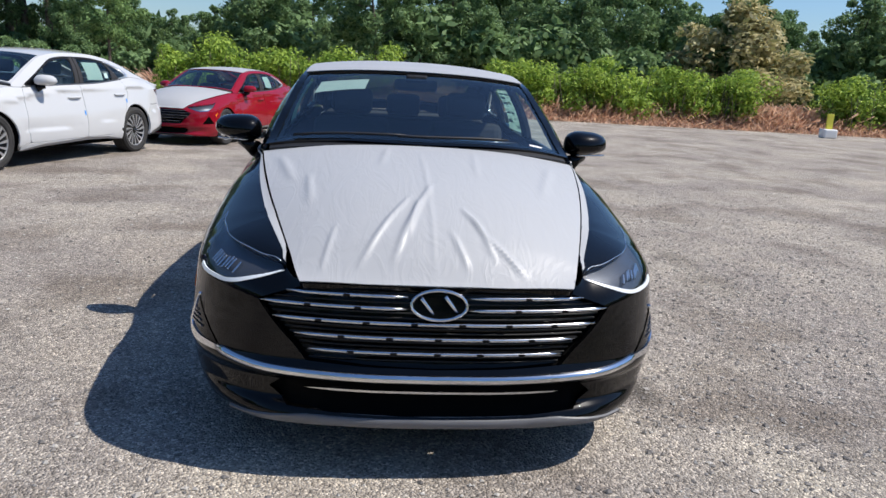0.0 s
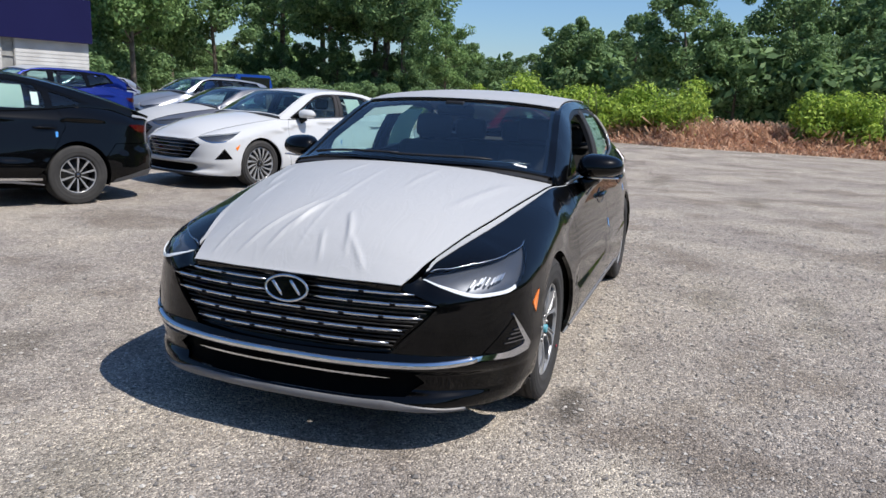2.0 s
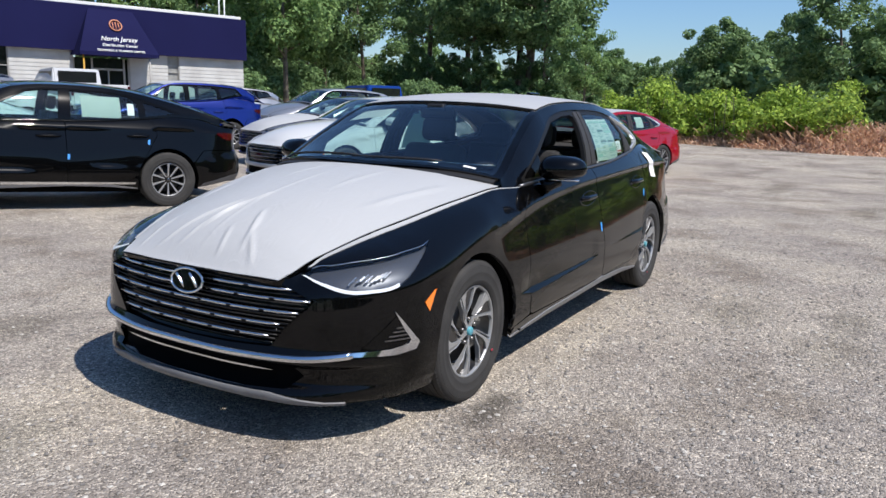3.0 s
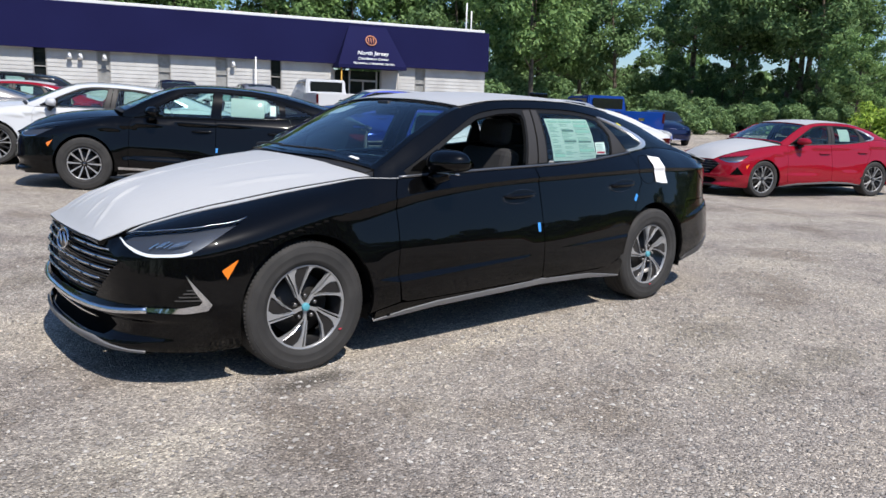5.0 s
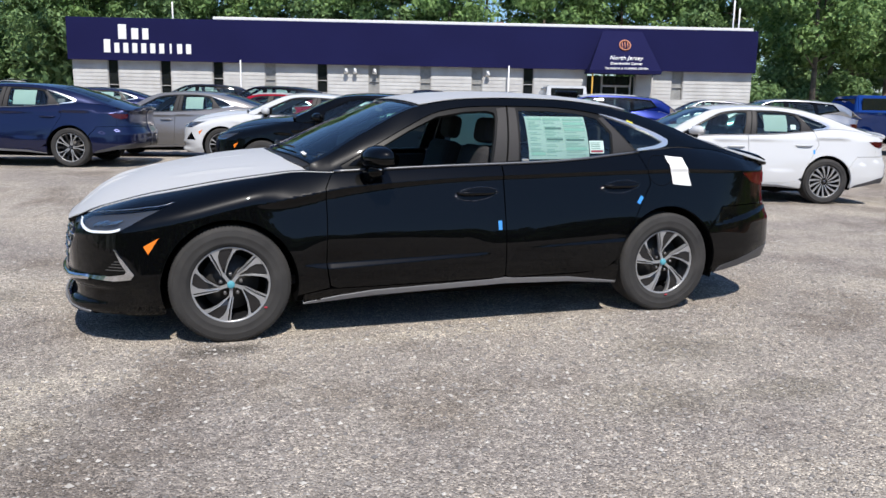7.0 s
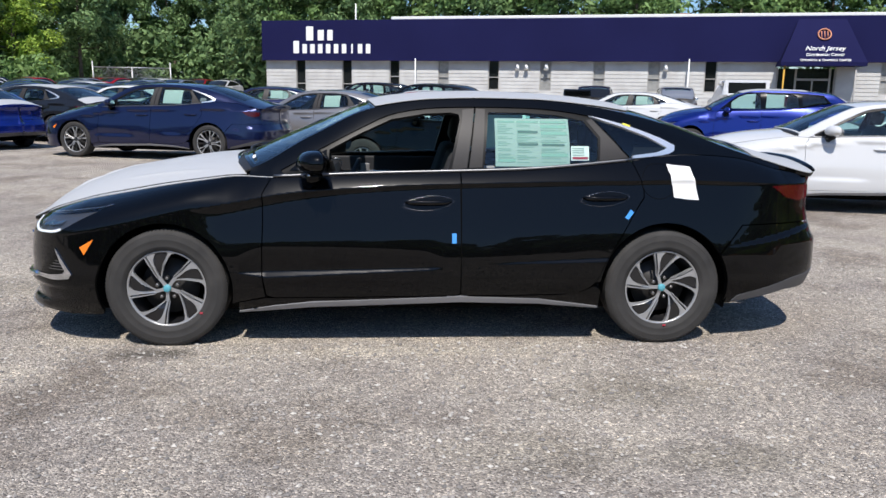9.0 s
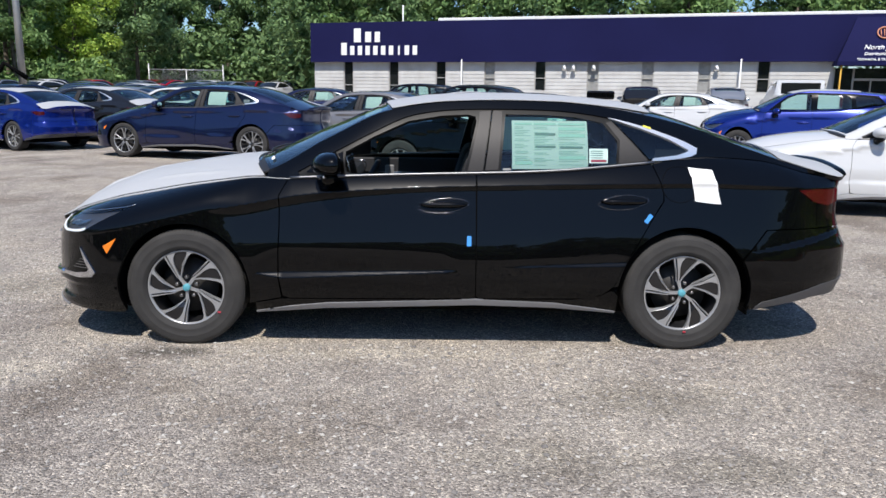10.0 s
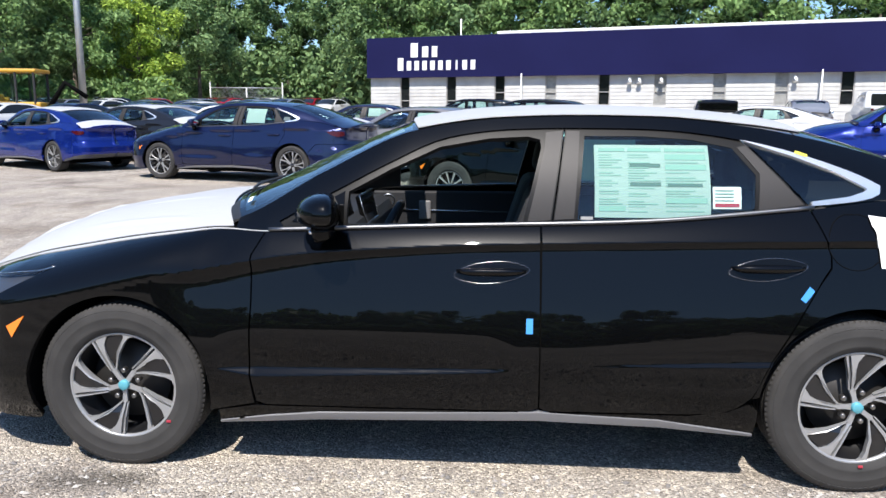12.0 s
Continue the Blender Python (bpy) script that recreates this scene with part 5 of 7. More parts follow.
def building():
    """Long low building: x along the front, y into it."""
    b = thing("building", FACE_M, "long low white-sided building with a deep dark blue fascia", "building", kind="")
    L, depth = FACE_L, 16.0
    wins = [(1.12 + 2.63 * k, 0.58) for k in range(9)] + [(29.85, 0.62)]
    # wall pieces between windows
    x = -0.6
    cuts = sorted([(wx, wx + ww, 1.35 if k < 2 else 1.75) for k, (wx, ww) in enumerate(wins)] + [(25.4, 28.0, 0.0)])
    bm = bmesh.new()
    for a, c, low in cuts:
        box(x, 0, 0, a, 0.25, 3.20, 0, bm)
        if low > 0:
            box(a, 0, 0, c, 0.25, low, 0, bm)
        x = c
    box(x, 0, 0, L, 0.25, 3.20, 0, bm)
    box(-0.6, 0.25, 0, -0.35, depth, 3.20, 0, bm)
    box(L - 0.25, 0.25, 0, L, depth, 3.20, 0, bm)
    box(-0.35, depth - 0.25, 0, L - 0.25, depth, 3.20, 0, bm)
    wall = part("wall", bm, "white_siding", b)
    # lap siding boards
    board = bmesh.new()
    x = -0.6
    for a, c, low in cuts + [(L, L, 0)]:
        for k in range(17):
            z = 0.05 + 0.18 * k
            if a - x > 0.05:
                vs = [board.verts.new(v) for v in ((x, -0.022, z), (a, -0.022, z), (a, -0.004, z + 0.178), (x, -0.004, z + 0.178), (x, 0.0, z), (a, 0.0, z))]
                board.faces.new(vs[:4])
                board.faces.new((vs[4], vs[5], vs[1], vs[0]))
            if low > z + 0.18 and c > a:
                vs = [board.verts.new(v) for v in ((a, -0.022, z), (c, -0.022, z), (c, -0.004, z + 0.178), (a, -0.004, z + 0.178))]
                board.faces.new(vs)
        x = c
    bmesh.ops.recalc_face_normals(board, faces=board.faces)
    tagged(part("siding", board, "white_siding", wall), "white lap siding boards", kind="stuff")
    for k, (a, c, low) in enumerate(cuts):
        if low == 0:
            continue
        w = part("window", box(a, 0.10, low, c, 0.14, 3.20), "window_dark" if k in (0, 1, 2, 4, 8, 9) else "blind_grey", b)
        fr = bmesh.new()
        for q in ((a, 0.02, low, a + 0.05, 0.10, 3.20), (c - 0.05, 0.02, low, c, 0.10, 3.20), (a + 0.05, 0.02, low, c - 0.05, 0.10, low + 0.05), (a + 0.05, 0.03, low + 0.62, c - 0.05, 0.10, low + 0.66)):
            box(*q, 0, fr)
        part("frame", fr, "trim_grey", w)
    # fascia, slightly leaning, with a white roof edge
    bm = bmesh.new()
    prof = [(-0.32, 3.18), (-0.27, 5.24), (-0.10, 5.24), (-0.10, 3.18)]
    ends = [[bm.verts.new((xx, y, z)) for y, z in prof] for xx in (-0.68, L + 0.05)]
    for k in range(4):
        bm.faces.new((ends[0][k], ends[0][(k + 1) % 4], ends[1][(k + 1) % 4], ends[1][k]))
    bm.faces.new(ends[0][::-1])
    bm.faces.new(ends[1])
    box(-0.68, -0.10, 3.18, -0.62, 14, 5.24, 0, bm)
    box(L - 0.02, -0.10, 3.18, L + 0.05, 14, 5.24, 0, bm)
    bmesh.ops.recalc_face_normals(bm, faces=bm.faces)
    part("fascia", bm, "fascia_blue", b)
    part("soffit", box(-0.6, -0.1, 3.20, L - 0.02, 0.25, 3.25), "trim_grey", b)
    part("roof", box(-0.6, -0.1, 5.16, L - 0.03, depth, 5.22), "roof_white", b)
    part("roof_edge", box(6.55, -0.22, 5.245, L - 0.2, 0.10, 5.39, 0.02), "roof_white", b)
    # entrance canopy: a sloping hood in the fascia's blue
    bm = bmesh.new()
    x0, x1 = 25.3, 28.9
    out = -1.35
    vs = [bm.verts.new(v) for v in ((x0 + 0.8, -0.29, 5.1), (x1 - 0.8, -0.29, 5.1), (x1, out, 2.98), (x0, out, 2.98), (x0, 0.0, 2.98), (x1, 0.0, 2.98), (x0 + 0.8, 0.0, 5.1), (x1 - 0.8, 0.0, 5.1), (x0, out, 3.14), (x1, out, 3.14))]
    for f in ((0, 1, 9, 8), (8, 9, 2, 3), (0, 8, 3, 4, 6), (1, 7, 5, 2, 9), (3, 2, 5, 4), (6, 7, 1, 0), (4, 5, 7, 6)):
        bm.faces.new([vs[k] for k in f])
    bmesh.ops.recalc_face_normals(bm, faces=bm.faces)
    part("canopy", bm, "fascia_blue", b)
    d = part("door", box(26.3, 0.12, 0.0, 27.7, 0.18, 2.35), "window_dark", b)
    bm = bmesh.new()
    for q in ((25.4, 0.05, 0, 25.48, 0.2, 2.9), (26.22, 0.05, 0, 26.3, 0.2, 2.9), (27.7, 0.05, 0, 27.78, 0.2, 2.9), (27.92, 0.05, 0, 28.0, 0.2, 2.9), (26.3, 0.05, 2.35, 27.7, 0.2, 2.45), (26.97, 0.05, 0.0, 27.03, 0.13, 2.35)):
        box(*q, 0, bm)
    part("door_frame", bm, "trim_grey", d)
    part("side_light", box(25.48, 0.12, 0, 26.22, 0.16, 2.9), "window_dark", b)
    part("side_light", box(27.78, 0.12, 0, 27.92, 0.16, 2.9), "window_dark", b)
    part("door_head", box(26.3, 0.12, 2.45, 27.7, 0.16, 2.9), "window_dark", b)
    for xx, mat in ((25.5, "machine_yellow"), (28.5, "trim_grey")):
        part("post", tube([(xx, -1.2, 0), (xx, -1.2, 3.0)], 0.04, 8), mat, b)
    # lettering
    def letters(text, size, m, mat, shear=0.0):
        cu = bpy.data.curves.new("lettering", "FONT")
        cu.body, cu.size, cu.extrude, cu.align_x, cu.shear = text, size, 0.02, "CENTER", shear
        cu.materials.append(MATS[mat])
        ob = new("lettering", cu)
        ob.parent, ob.matrix_basis = b, m
        return ob

    up = pose(0, 0, 0, 88, 0, 0)
    at = lambda x, y, z: Matrix.Translation((x, y, z)) @ up
    # the company sign as plain bars of its size and colour
    rows = [(2.08, 0.40, 0.72, 4.20), (2.70, 0.34, 0.54, 4.20), (3.22, 0.30, 0.54, 4.20), (1.30, 0.32, 0.64, 3.54)]
    rows += [(1.78 + 0.443 * k, 0.10 if k == 6 else 0.25, 0.48, 3.54) for k in range(9)]
    for xc, wide, tall, z0 in rows:
        part("sign_bar", box(-wide / 2, 0.0, -0.02, wide / 2, tall, 0.02, 0.008, None, 1, at(xc, -0.315, z0)), "sign_white", b)
    tilt = pose(0, 0, 0, 61.6, 0, 0)
    slope = lambda x, z: Matrix.Translation((x, -1.35 + (z - 3.14) * 1.06 / 1.96 - 0.03, z)) @ tilt
    letters("North Jersey", 0.315, slope(27.15, 3.66), "sign_white", 0.35)
    letters("Distribution Center", 0.20, slope(27.15, 3.41), "sign_white", 0.2)
    letters("TECHNICAL & TRAINING CENTER", 0.142, slope(27.15, 3.18), "sign_white")
    logo = bmesh.new()
    M = slope(27.15, 4.38)
    tube([M @ Vector((0.27 * math.cos(a), 0.27 * math.sin(a), 0.03)) for a in np.linspace(0, 2 * math.pi, 33)], 0.035, 6, logo, False)
    ring = part("logo_ring", logo, "sign_orange", b)
    marks = bmesh.new()
    for p, q in (((-0.13, -0.14), (-0.13, 0.15)), ((0, -0.16), (0, 0.16)), ((0.13, -0.14), (0.13, 0.15))):
        tube([M @ Vector((*p, 0.03)), M @ Vector((*q, 0.03))], 0.03, 5, marks)
    part("logo_mark", marks, "sign_orange", ring)
    # lamps and pipes on the wall
    for xx in (13.15, 13.6, 14.6, 20.35):
        lamp = bmesh.new()
        tube([(xx, 0.0, 2.95), (xx, -0.14, 2.99), (xx, -0.22, 2.78)], [0.05, 0.09, 0.12], 8, lamp)
        part("wall_lamp", lamp, "sign_white", b)
    for xx in (7.9, 21.4):
        part("vent_pipe", tube([(xx, -0.4, 0), (xx, -0.4, 3.3)], 0.035, 8), "sign_white", b)
    part("chimney", box(21.2, 6, 5.0, 21.7, 6.5, 6.05), "brick_red", b)
    part("roof_unit", box(18.6, 5.5, 5.1, 19.2, 6.1, 5.6, 0.05), "galvanised", b)
    for xx, h in ((33.2, 6.9), (33.5, 6.5), (4.2, 6.2)):
        part("antenna", tube([(xx, 1.0, 5.0), (xx, 1.0, h)], 0.04, 6), "sign_white", b)
    return b


building()


# ---- trees ----
def leaf_cloud(rng, centres, radii, count, size, flat=0.8):
    """Many small folded leaf sprays about clump centres: vertices and faces."""
    k = rng.integers(0, len(centres), count)
    d = rng.normal(size=(count, 3))
    d /= np.linalg.norm(d, axis=1, keepdims=True)
    r = radii[k][:, None] * rng.uniform(0.35, 1.0, (count, 1)) ** 0.6
    p = centres[k] + d * r * (1, 1, flat)
    n = d + rng.normal(size=(count, 3)) * 0.7 + (0, 0, 0.5)
    n /= np.linalg.norm(n, axis=1, keepdims=True)
    t = np.cross(n, rng.normal(size=(count, 3)))
    t /= np.linalg.norm(t, axis=1, keepdims=True) + 1e-9
    u = np.cross(n, t)
    s = (size * rng.uniform(0.6, 1.4, count))[:, None]
    a = p - t * s
    b = p + u * s * 0.45 + n * s * 0.12
    c = p + t * s - n * s * 0.15
    e = p - u * s * 0.45 + n * s * 0.12
    verts = np.stack([a, b, c, e], 1).reshape(-1, 3)
    i = np.arange(count)[:, None] * 4
    return verts, i + np.arange(4)


def fast_mesh(name, verts, faces, material, parent=None, label=""):
    me = bpy.data.meshes.new(name)
    n = len(faces)
    me.vertices.add(len(verts))
    me.vertices.foreach_set("co", np.asarray(verts, np.float32).ravel())
    me.loops.add(n * 4)
    me.loops.foreach_set("vertex_index", np.asarray(faces, np.int32).ravel())
    me.polygons.add(n)
    me.polygons.foreach_set("loop_start", np.arange(0, n * 4, 4, dtype=np.int32))
    me.update(calc_edges=True)
    me.materials.append(MATS[material])
    ob = new(name, me)
    ob.parent = parent
    return tagged(ob, label)


def make_tree(seed, height, spread, leaves, leaf, mat, bare=0.28, trunk_r=0.22, label=""):
    """Tapered trunk, limbs, and a crown of leaf sprays in uneven clumps."""
    rng = np.random.default_rng(seed)
    tree = thing("tree", None, label or "tall leafy green broadleaf tree", "tree")
    bm = bmesh.new()
    lean = rng.normal(size=2) * 0.03 * height
    path = [(lean[0] * (t**2), lean[1] * (t**2), height * 0.9 * t) for t in np.linspace(0, 1, 8)]
    tube(path, [trunk_r * (1.25 if t == 0 else 1) * (1 - 0.85 * t) for t in np.linspace(0, 1, 8)], 9, bm)
    centres, radii = [], []
    limbs = 13
    for k in range(limbs):
        f = bare + (0.93 - bare) * (k + rng.uniform(0, 0.8)) / limbs
        a = 2.4 * k + rng.uniform(-0.5, 0.5)
        out = spread * (1.05 - 0.75 * abs((f - bare) / (1 - bare) - 0.38)) * rng.uniform(0.75, 1.1)
        root = Vector((lean[0] * f * f, lean[1] * f * f, height * 0.9 * f))
        end = root + Vector((math.cos(a) * out, math.sin(a) * out, height * rng.uniform(0.05, 0.16)))
        mid = root.lerp(end, 0.5) + Vector((0, 0, -0.02 * height))
        r0 = trunk_r * 0.42 * (1.1 - f)
        tube([root, mid, end], [r0, r0 * 0.6, r0 * 0.2], 5, bm)
        for q in (0.55, 0.8, 1.0):
            c = root.lerp(end, q)
            for _ in range(2):
                centres.append(np.array(c) + rng.normal(size=3) * spread * 0.13)
                radii.append(spread * rng.uniform(0.17, 0.34))
    for _ in range(4):
        centres.append(np.array((lean[0], lean[1], height * rng.uniform(0.86, 0.98))) + rng.normal(size=3) * spread * 0.15)
        radii.append(spread * rng.uniform(0.16, 0.28))
    part("trunk", bm, "bark", tree, smooth=True)
    v, f = leaf_cloud(rng, np.array(centres), np.array(radii), leaves, leaf)
    fast_mesh("crown", v, f, mat, tree)
    return tree


protos = [make_tree(11, 13.0, 3.6, 11000, 0.19, "leaf_mid"), make_tree(12, 12.0, 3.9, 11000, 0.20, "leaf_deep"), make_tree(13, 14.0, 3.3, 11000, 0.19, "leaf_deep"),
          make_tree(14, 9.5, 3.2, 10000, 0.17, "leaf_bright", 0.12, label="bright green young broadleaf tree"), make_tree(15, 15.5, 4.2, 11000, 0.21, "leaf_deep", 0.45, 0.34, "tall tree with a bare trunk and dark crown"),
          make_tree(16, 7.0, 3.2, 8000, 0.19, "leaf_tan", 0.08, label="rounded tree with tan flowering crown")]
used = set()


def plant(k, x, y, s=1.0, turn=None, sz=1.0):
    turn = (x * 37.0 + y * 71.0) % 360 if turn is None else turn
    m = pose(x, y, rise(x, y) - 0.05, 0, 0, turn)
    if k not in used:
        used.add(k)
        t = protos[k]
    else:
        t = copy_thing(protos[k], m)
    t.matrix_world = m @ Matrix.Diagonal((s, s, s * sz, 1))
    return t


rngp = random.Random(5)
# wood behind the hedge, seen past the car at the start
for k in range(14):
    y = -34 + 2.6 * k + rngp.uniform(-0.8, 0.8)
    x = 36 + rngp.uniform(-2, 3)
    h = 0.52 if y < -13 else (0.44 if y < -2 else 0.5)
    plant(rngp.choice([1, 1, 2]), x, y, h * rngp.uniform(0.88, 1.12))
for k in range(34):
    y = -44 + 3.0 * k + rngp.uniform(-1, 1)
    tall = 0.46 if 10 < y < 23 else (0.60 if -4 < y < 20 else (0.66 if y < -22 else (0.46 if y > 23 else 0.84)))
    plant(rngp.choice([1, 1, 2]), 60 + rngp.uniform(-4, 6), y, rngp.uniform(0.9, 1.1) * tall)
plant(5, 33.5, -17.6, 1.0, sz=0.76)
plant(1, 36, 5.5, 0.45)
plant(0, 46, 16, 0.5)
# unseen trees added round the lot behind the camera, for paint to reflect
for k in range(26):
    plant(rngp.choice([1, 2]), -56 + 4.4 * k + rngp.uniform(-1, 1), -46 + 4 * (k % 2) + rngp.uniform(-1, 1), rngp.uniform(0.62, 0.72))
for k in range(10):
    plant(rngp.choice([0, 1, 2]), -38 + rngp.uniform(-2, 2), -24 + 6.4 * k, rngp.uniform(0.8, 1.0))
# tall trees with bare trunks
for x, y, s in ((64, 29.5, 1.15), (61, 27, 1.0), (69, 42.5, 1.2), (66, 36, 1.1), (62, 33, 1.0), (58, 24, 0.9), (70, 31, 1.1)):
    plant(4, x, y, s)
# beside and behind the building
for x, y, k, s in ((36, 33, 0, 0.95), (40, 37, 0, 1.0), (46, 42, 0, 1.05), (39, 44, 2, 1.0), (52, 46, 1, 1.1), (57, 47, 0, 1.1), (80, 50, 0, 0.95), (50, 37, 2, 0.95)):
    plant(k, x, y, s)
for k in range(15):
    x = -8 + 3.4 * k
    y = 60 - 0.3 * x + rngp.uniform(-2, 2)
    plant(rngp.choice([0, 1, 2, 0]), x, y, rngp.uniform(0.95, 1.15))
for k in range(16):
    x = -58 + 3.6 * k + rngp.uniform(-1, 1)
    y = 82 + 0.10 * x + rngp.uniform(-3, 3)
    plant(rngp.choice([0, 1, 2, 0]), x, y, rngp.uniform(1.0, 1.2))
for x, y, k, s in ((-33, 58, 0, 0.95), (-37, 54, 1, 0.95), (-30, 62, 3, 1.05), (-42, 52, 0, 1.0), (-46, 60, 2, 1.0), (-27, 68, 1, 1.0), (-38, 66, 0, 1.1), (-35, 47, 0, 0.85), (-50, 50, 1, 1.0)):
    plant(k, x, y, s)


# ---- undergrowth that closes the wood's foot ----
def thicket(x0, y0, x1, y1, height, count, seed, mat="leaf_deep", size=0.26):
    rng = np.random.default_rng(seed)
    n = int(max(12, math.hypot(x1 - x0, y1 - y0) / 0.5))
    t = rng.uniform(0, 1, n)
    c = np.stack([x0 + (x1 - x0) * t + rng.normal(size=n) * 0.9, y0 + (y1 - y0) * t + rng.normal(size=n) * 0.9, rng.uniform(0.1, 0.85, n) * height], 1)
    v, f = leaf_cloud(rng, c, rng.uniform(0.8, 1.5, n) * height / 4.0, count, size)
    v[:, 2] = np.maximum(v[:, 2], 0.0)
    ob = fast_mesh("undergrowth", v, f, mat)
    return tagged(ob, "dense dark green undergrowth below the trees", "undergrowth", kind="stuff")


# first three are out of view, added to fill the wood the paint reflects
thicket(-60, -37, 60, -37, 5.0, 26000, 31, "leaf_deep", 0.4)
thicket(-60, -44, 60, -44, 8.2, 30000, 33, "leaf_deep", 0.8)
thicket(-38, -26, -37, 44, 6.0, 10000, 32)
thicket(34, -44, 36, 6, 4.2, 16000, 21)
thicket(58, -40, 62, 14, 4.5, 14000, 22)
thicket(56, 10, 60, 46, 2.8, 24000, 23, "leaf_deep", 0.28)
thicket(78, -50, 78, 64, 6.0, 32000, 34, "leaf_deep", 0.6)
thicket(31, 33, 46, 41, 4.2, 24000, 24, "leaf_deep", 0.18)
thicket(33, 26.5, 58, 22, 2.5, 26000, 28, "leaf_deep", 0.12)
thicket(30, 46, 60, 60, 8.0, 9000, 29)
thicket(-12, 64, 30, 52, 8.0, 14000, 25, "leaf_deep", 0.34)
thicket(-85, 94, 12, 88, 9.0, 26000, 35, "leaf_deep", 0.6)
thicket(-66, 74, 2, 78, 8.0, 24000, 26, "leaf_deep", 0.34)
thicket(-52, 50, -26, 60, 4.0, 9000, 27, "leaf_mid")


# ---- hedge and dry growth at the lot's edge ----
def hedge(name, x0, y0, x1, y1, height, deep, count, seed, label):
    rng = np.random.default_rng(seed)
    n = 240
    t = rng.uniform(0, 1, n)
    swell = 0.82 + 0.25 * np.sin(t * 17 + seed) * np.sin(t * 41 + 1)
    h = rng.uniform(0.12, 0.86, n) ** 0.8 * height * swell
    c = np.stack([x0 + (x1 - x0) * t + rng.normal(size=n) * deep * 0.28 + 0.25 * deep, y0 + (y1 - y0) * t, h], 1)
    v, f = leaf_cloud(rng, c, rng.uniform(0.35, 0.75, n) * height / 2.6, count, 0.085)
    v[:, 2] = np.maximum(v[:, 2], 0.02)
    b = thing(name, None, label, "hedge")
    fast_mesh("foliage", v, f, "leaf_bright", b)
    bm = bmesh.new()
    for k in range(60):
        q = rng.uniform(0, 1)
        px, py = x0 + (x1 - x0) * q + rng.normal() * 0.4, y0 + (y1 - y0) * q
        tube([(px, py, -0.03), (px + rng.normal() * 0.25, py + rng.normal() * 0.25, height * rng.uniform(0.5, 0.8))], [0.02, 0.008], 4, bm)
    tagged(part("stem", bm, "bark", b), kind="stuff")
    return b


hedge("hedge", 27.5, -0.8, 28.8, 8.6, 2.4, 2.4, 34000, 1, "thick bright green overgrown hedge")
hedge("hedge", 26.3, -15.0, 27.0, -4.2, 2.5, 2.2, 34000, 2, "dense bright green hedge behind dry stalks")
hedge("hedge", 25.8, -27.0, 26.0, -18.0, 2.3, 2.0, 26000, 3, "dense green shrub at the edge of the lot")


def dry_growth():
    rng = np.random.default_rng(9)
    n = 64000
    y = rng.uniform(-30, 9.5, n)
    edge = np.interp(y, [-30, -10, 0, 5, 9.5], [24.6, 24.9, 25.2, 27.2, 29.5])
    d = rng.uniform(0, 1, n) ** 0.8
    x = edge + 3.2 * d
    tall = (0.06 + 0.95 * d) * rng.uniform(0.2, 1.15, n)
    a = rng.uniform(0, 6.28, n)
    lean = rng.normal(size=(n, 2)) * 0.8
    w = rng.uniform(0.015, 0.06, n)
    dx, dy = np.cos(a) * w, np.sin(a) * w
    p = np.stack([np.stack([x - dx, y - dy, 0 * x - 0.01], 1), np.stack([x + dx, y + dy, 0 * x - 0.01], 1), np.stack([x + dx + lean[:, 0] * tall, y + dy + lean[:, 1] * tall, tall], 1), np.stack([x - dx * 0.3 + lean[:, 0] * tall, y - dy * 0.3 + lean[:, 1] * tall, tall * 0.97], 1)], 1).reshape(-1, 3)
    f = np.arange(n)[:, None] * 4 + np.arange(4)
    ob = fast_mesh("dry_stalks", p, f, "dry_stalks")
    tagged(ob, "dry reddish-brown cut stalks and dead leaves along the lot edge", "dry stalks", kind="stuff")


dry_growth()
# ---- the other parked cars ----
def at_hub(hx, hy, deg, sx=1.0, sy=1.0):
    """The place of a car whose driver-side front hub is at hx, hy and whose tail points deg from +x."""
    off = Matrix.Rotation(radians(deg), 4, "Z") @ Vector((0, -0.885 * sy, 0))
    way = Vector((math.cos(radians(deg)), math.sin(radians(deg))))
    cx, cy = hx - off.x, hy - off.y
    zf, zr = (rise(cx + k * way.x, cy + k * way.y) for k in (0.0, 2.84 * sx))
    return pose(cx, cy, zf, 0, math.degrees(math.atan2(zf - zr, 2.84 * sx)), deg)


ELANTRA = Shape(0.958, 0.982, 0.98)
COUPE = Shape()
HATCH_RAIL = [0.985, 1.03, 1.215, 1.365, 1.405, 1.412, 1.408, 1.375, 1.340, 1.285, 1.20, 1.10, 1.04, 1.02]
HATCH_MID = [1.04, 1.135, 1.30, 1.415, 1.446, 1.455, 1.45, 1.43, 1.41, 1.36, 1.275, 1.165, 1.08, 1.05]
LIFTBACK = Shape(0.972, 0.978, 1.0, HATCH_RAIL, CAP_HALF, HATCH_MID)
SUV_TOP = [z + 0.06 for z in TOP]
SUV_RAIL = [1.03, 1.08, 1.26, 1.42, 1.475, 1.485, 1.485, 1.475, 1.465, 1.445, 1.40, 1.25, 1.12, 1.07]
SUV_HALF = [0.79, 0.775, 0.72, 0.665, 0.645, 0.64, 0.638, 0.635, 0.63, 0.625, 0.62, 0.62, 0.60, 0.56]
SUV_MID = [1.09, 1.19, 1.345, 1.47, 1.515, 1.525, 1.525, 1.515, 1.51, 1.495, 1.46, 1.31, 1.17, 1.11]
SUV = Shape(0.92, 0.97, 1.06, SUV_RAIL, SUV_HALF, SUV_MID, SUV_TOP)
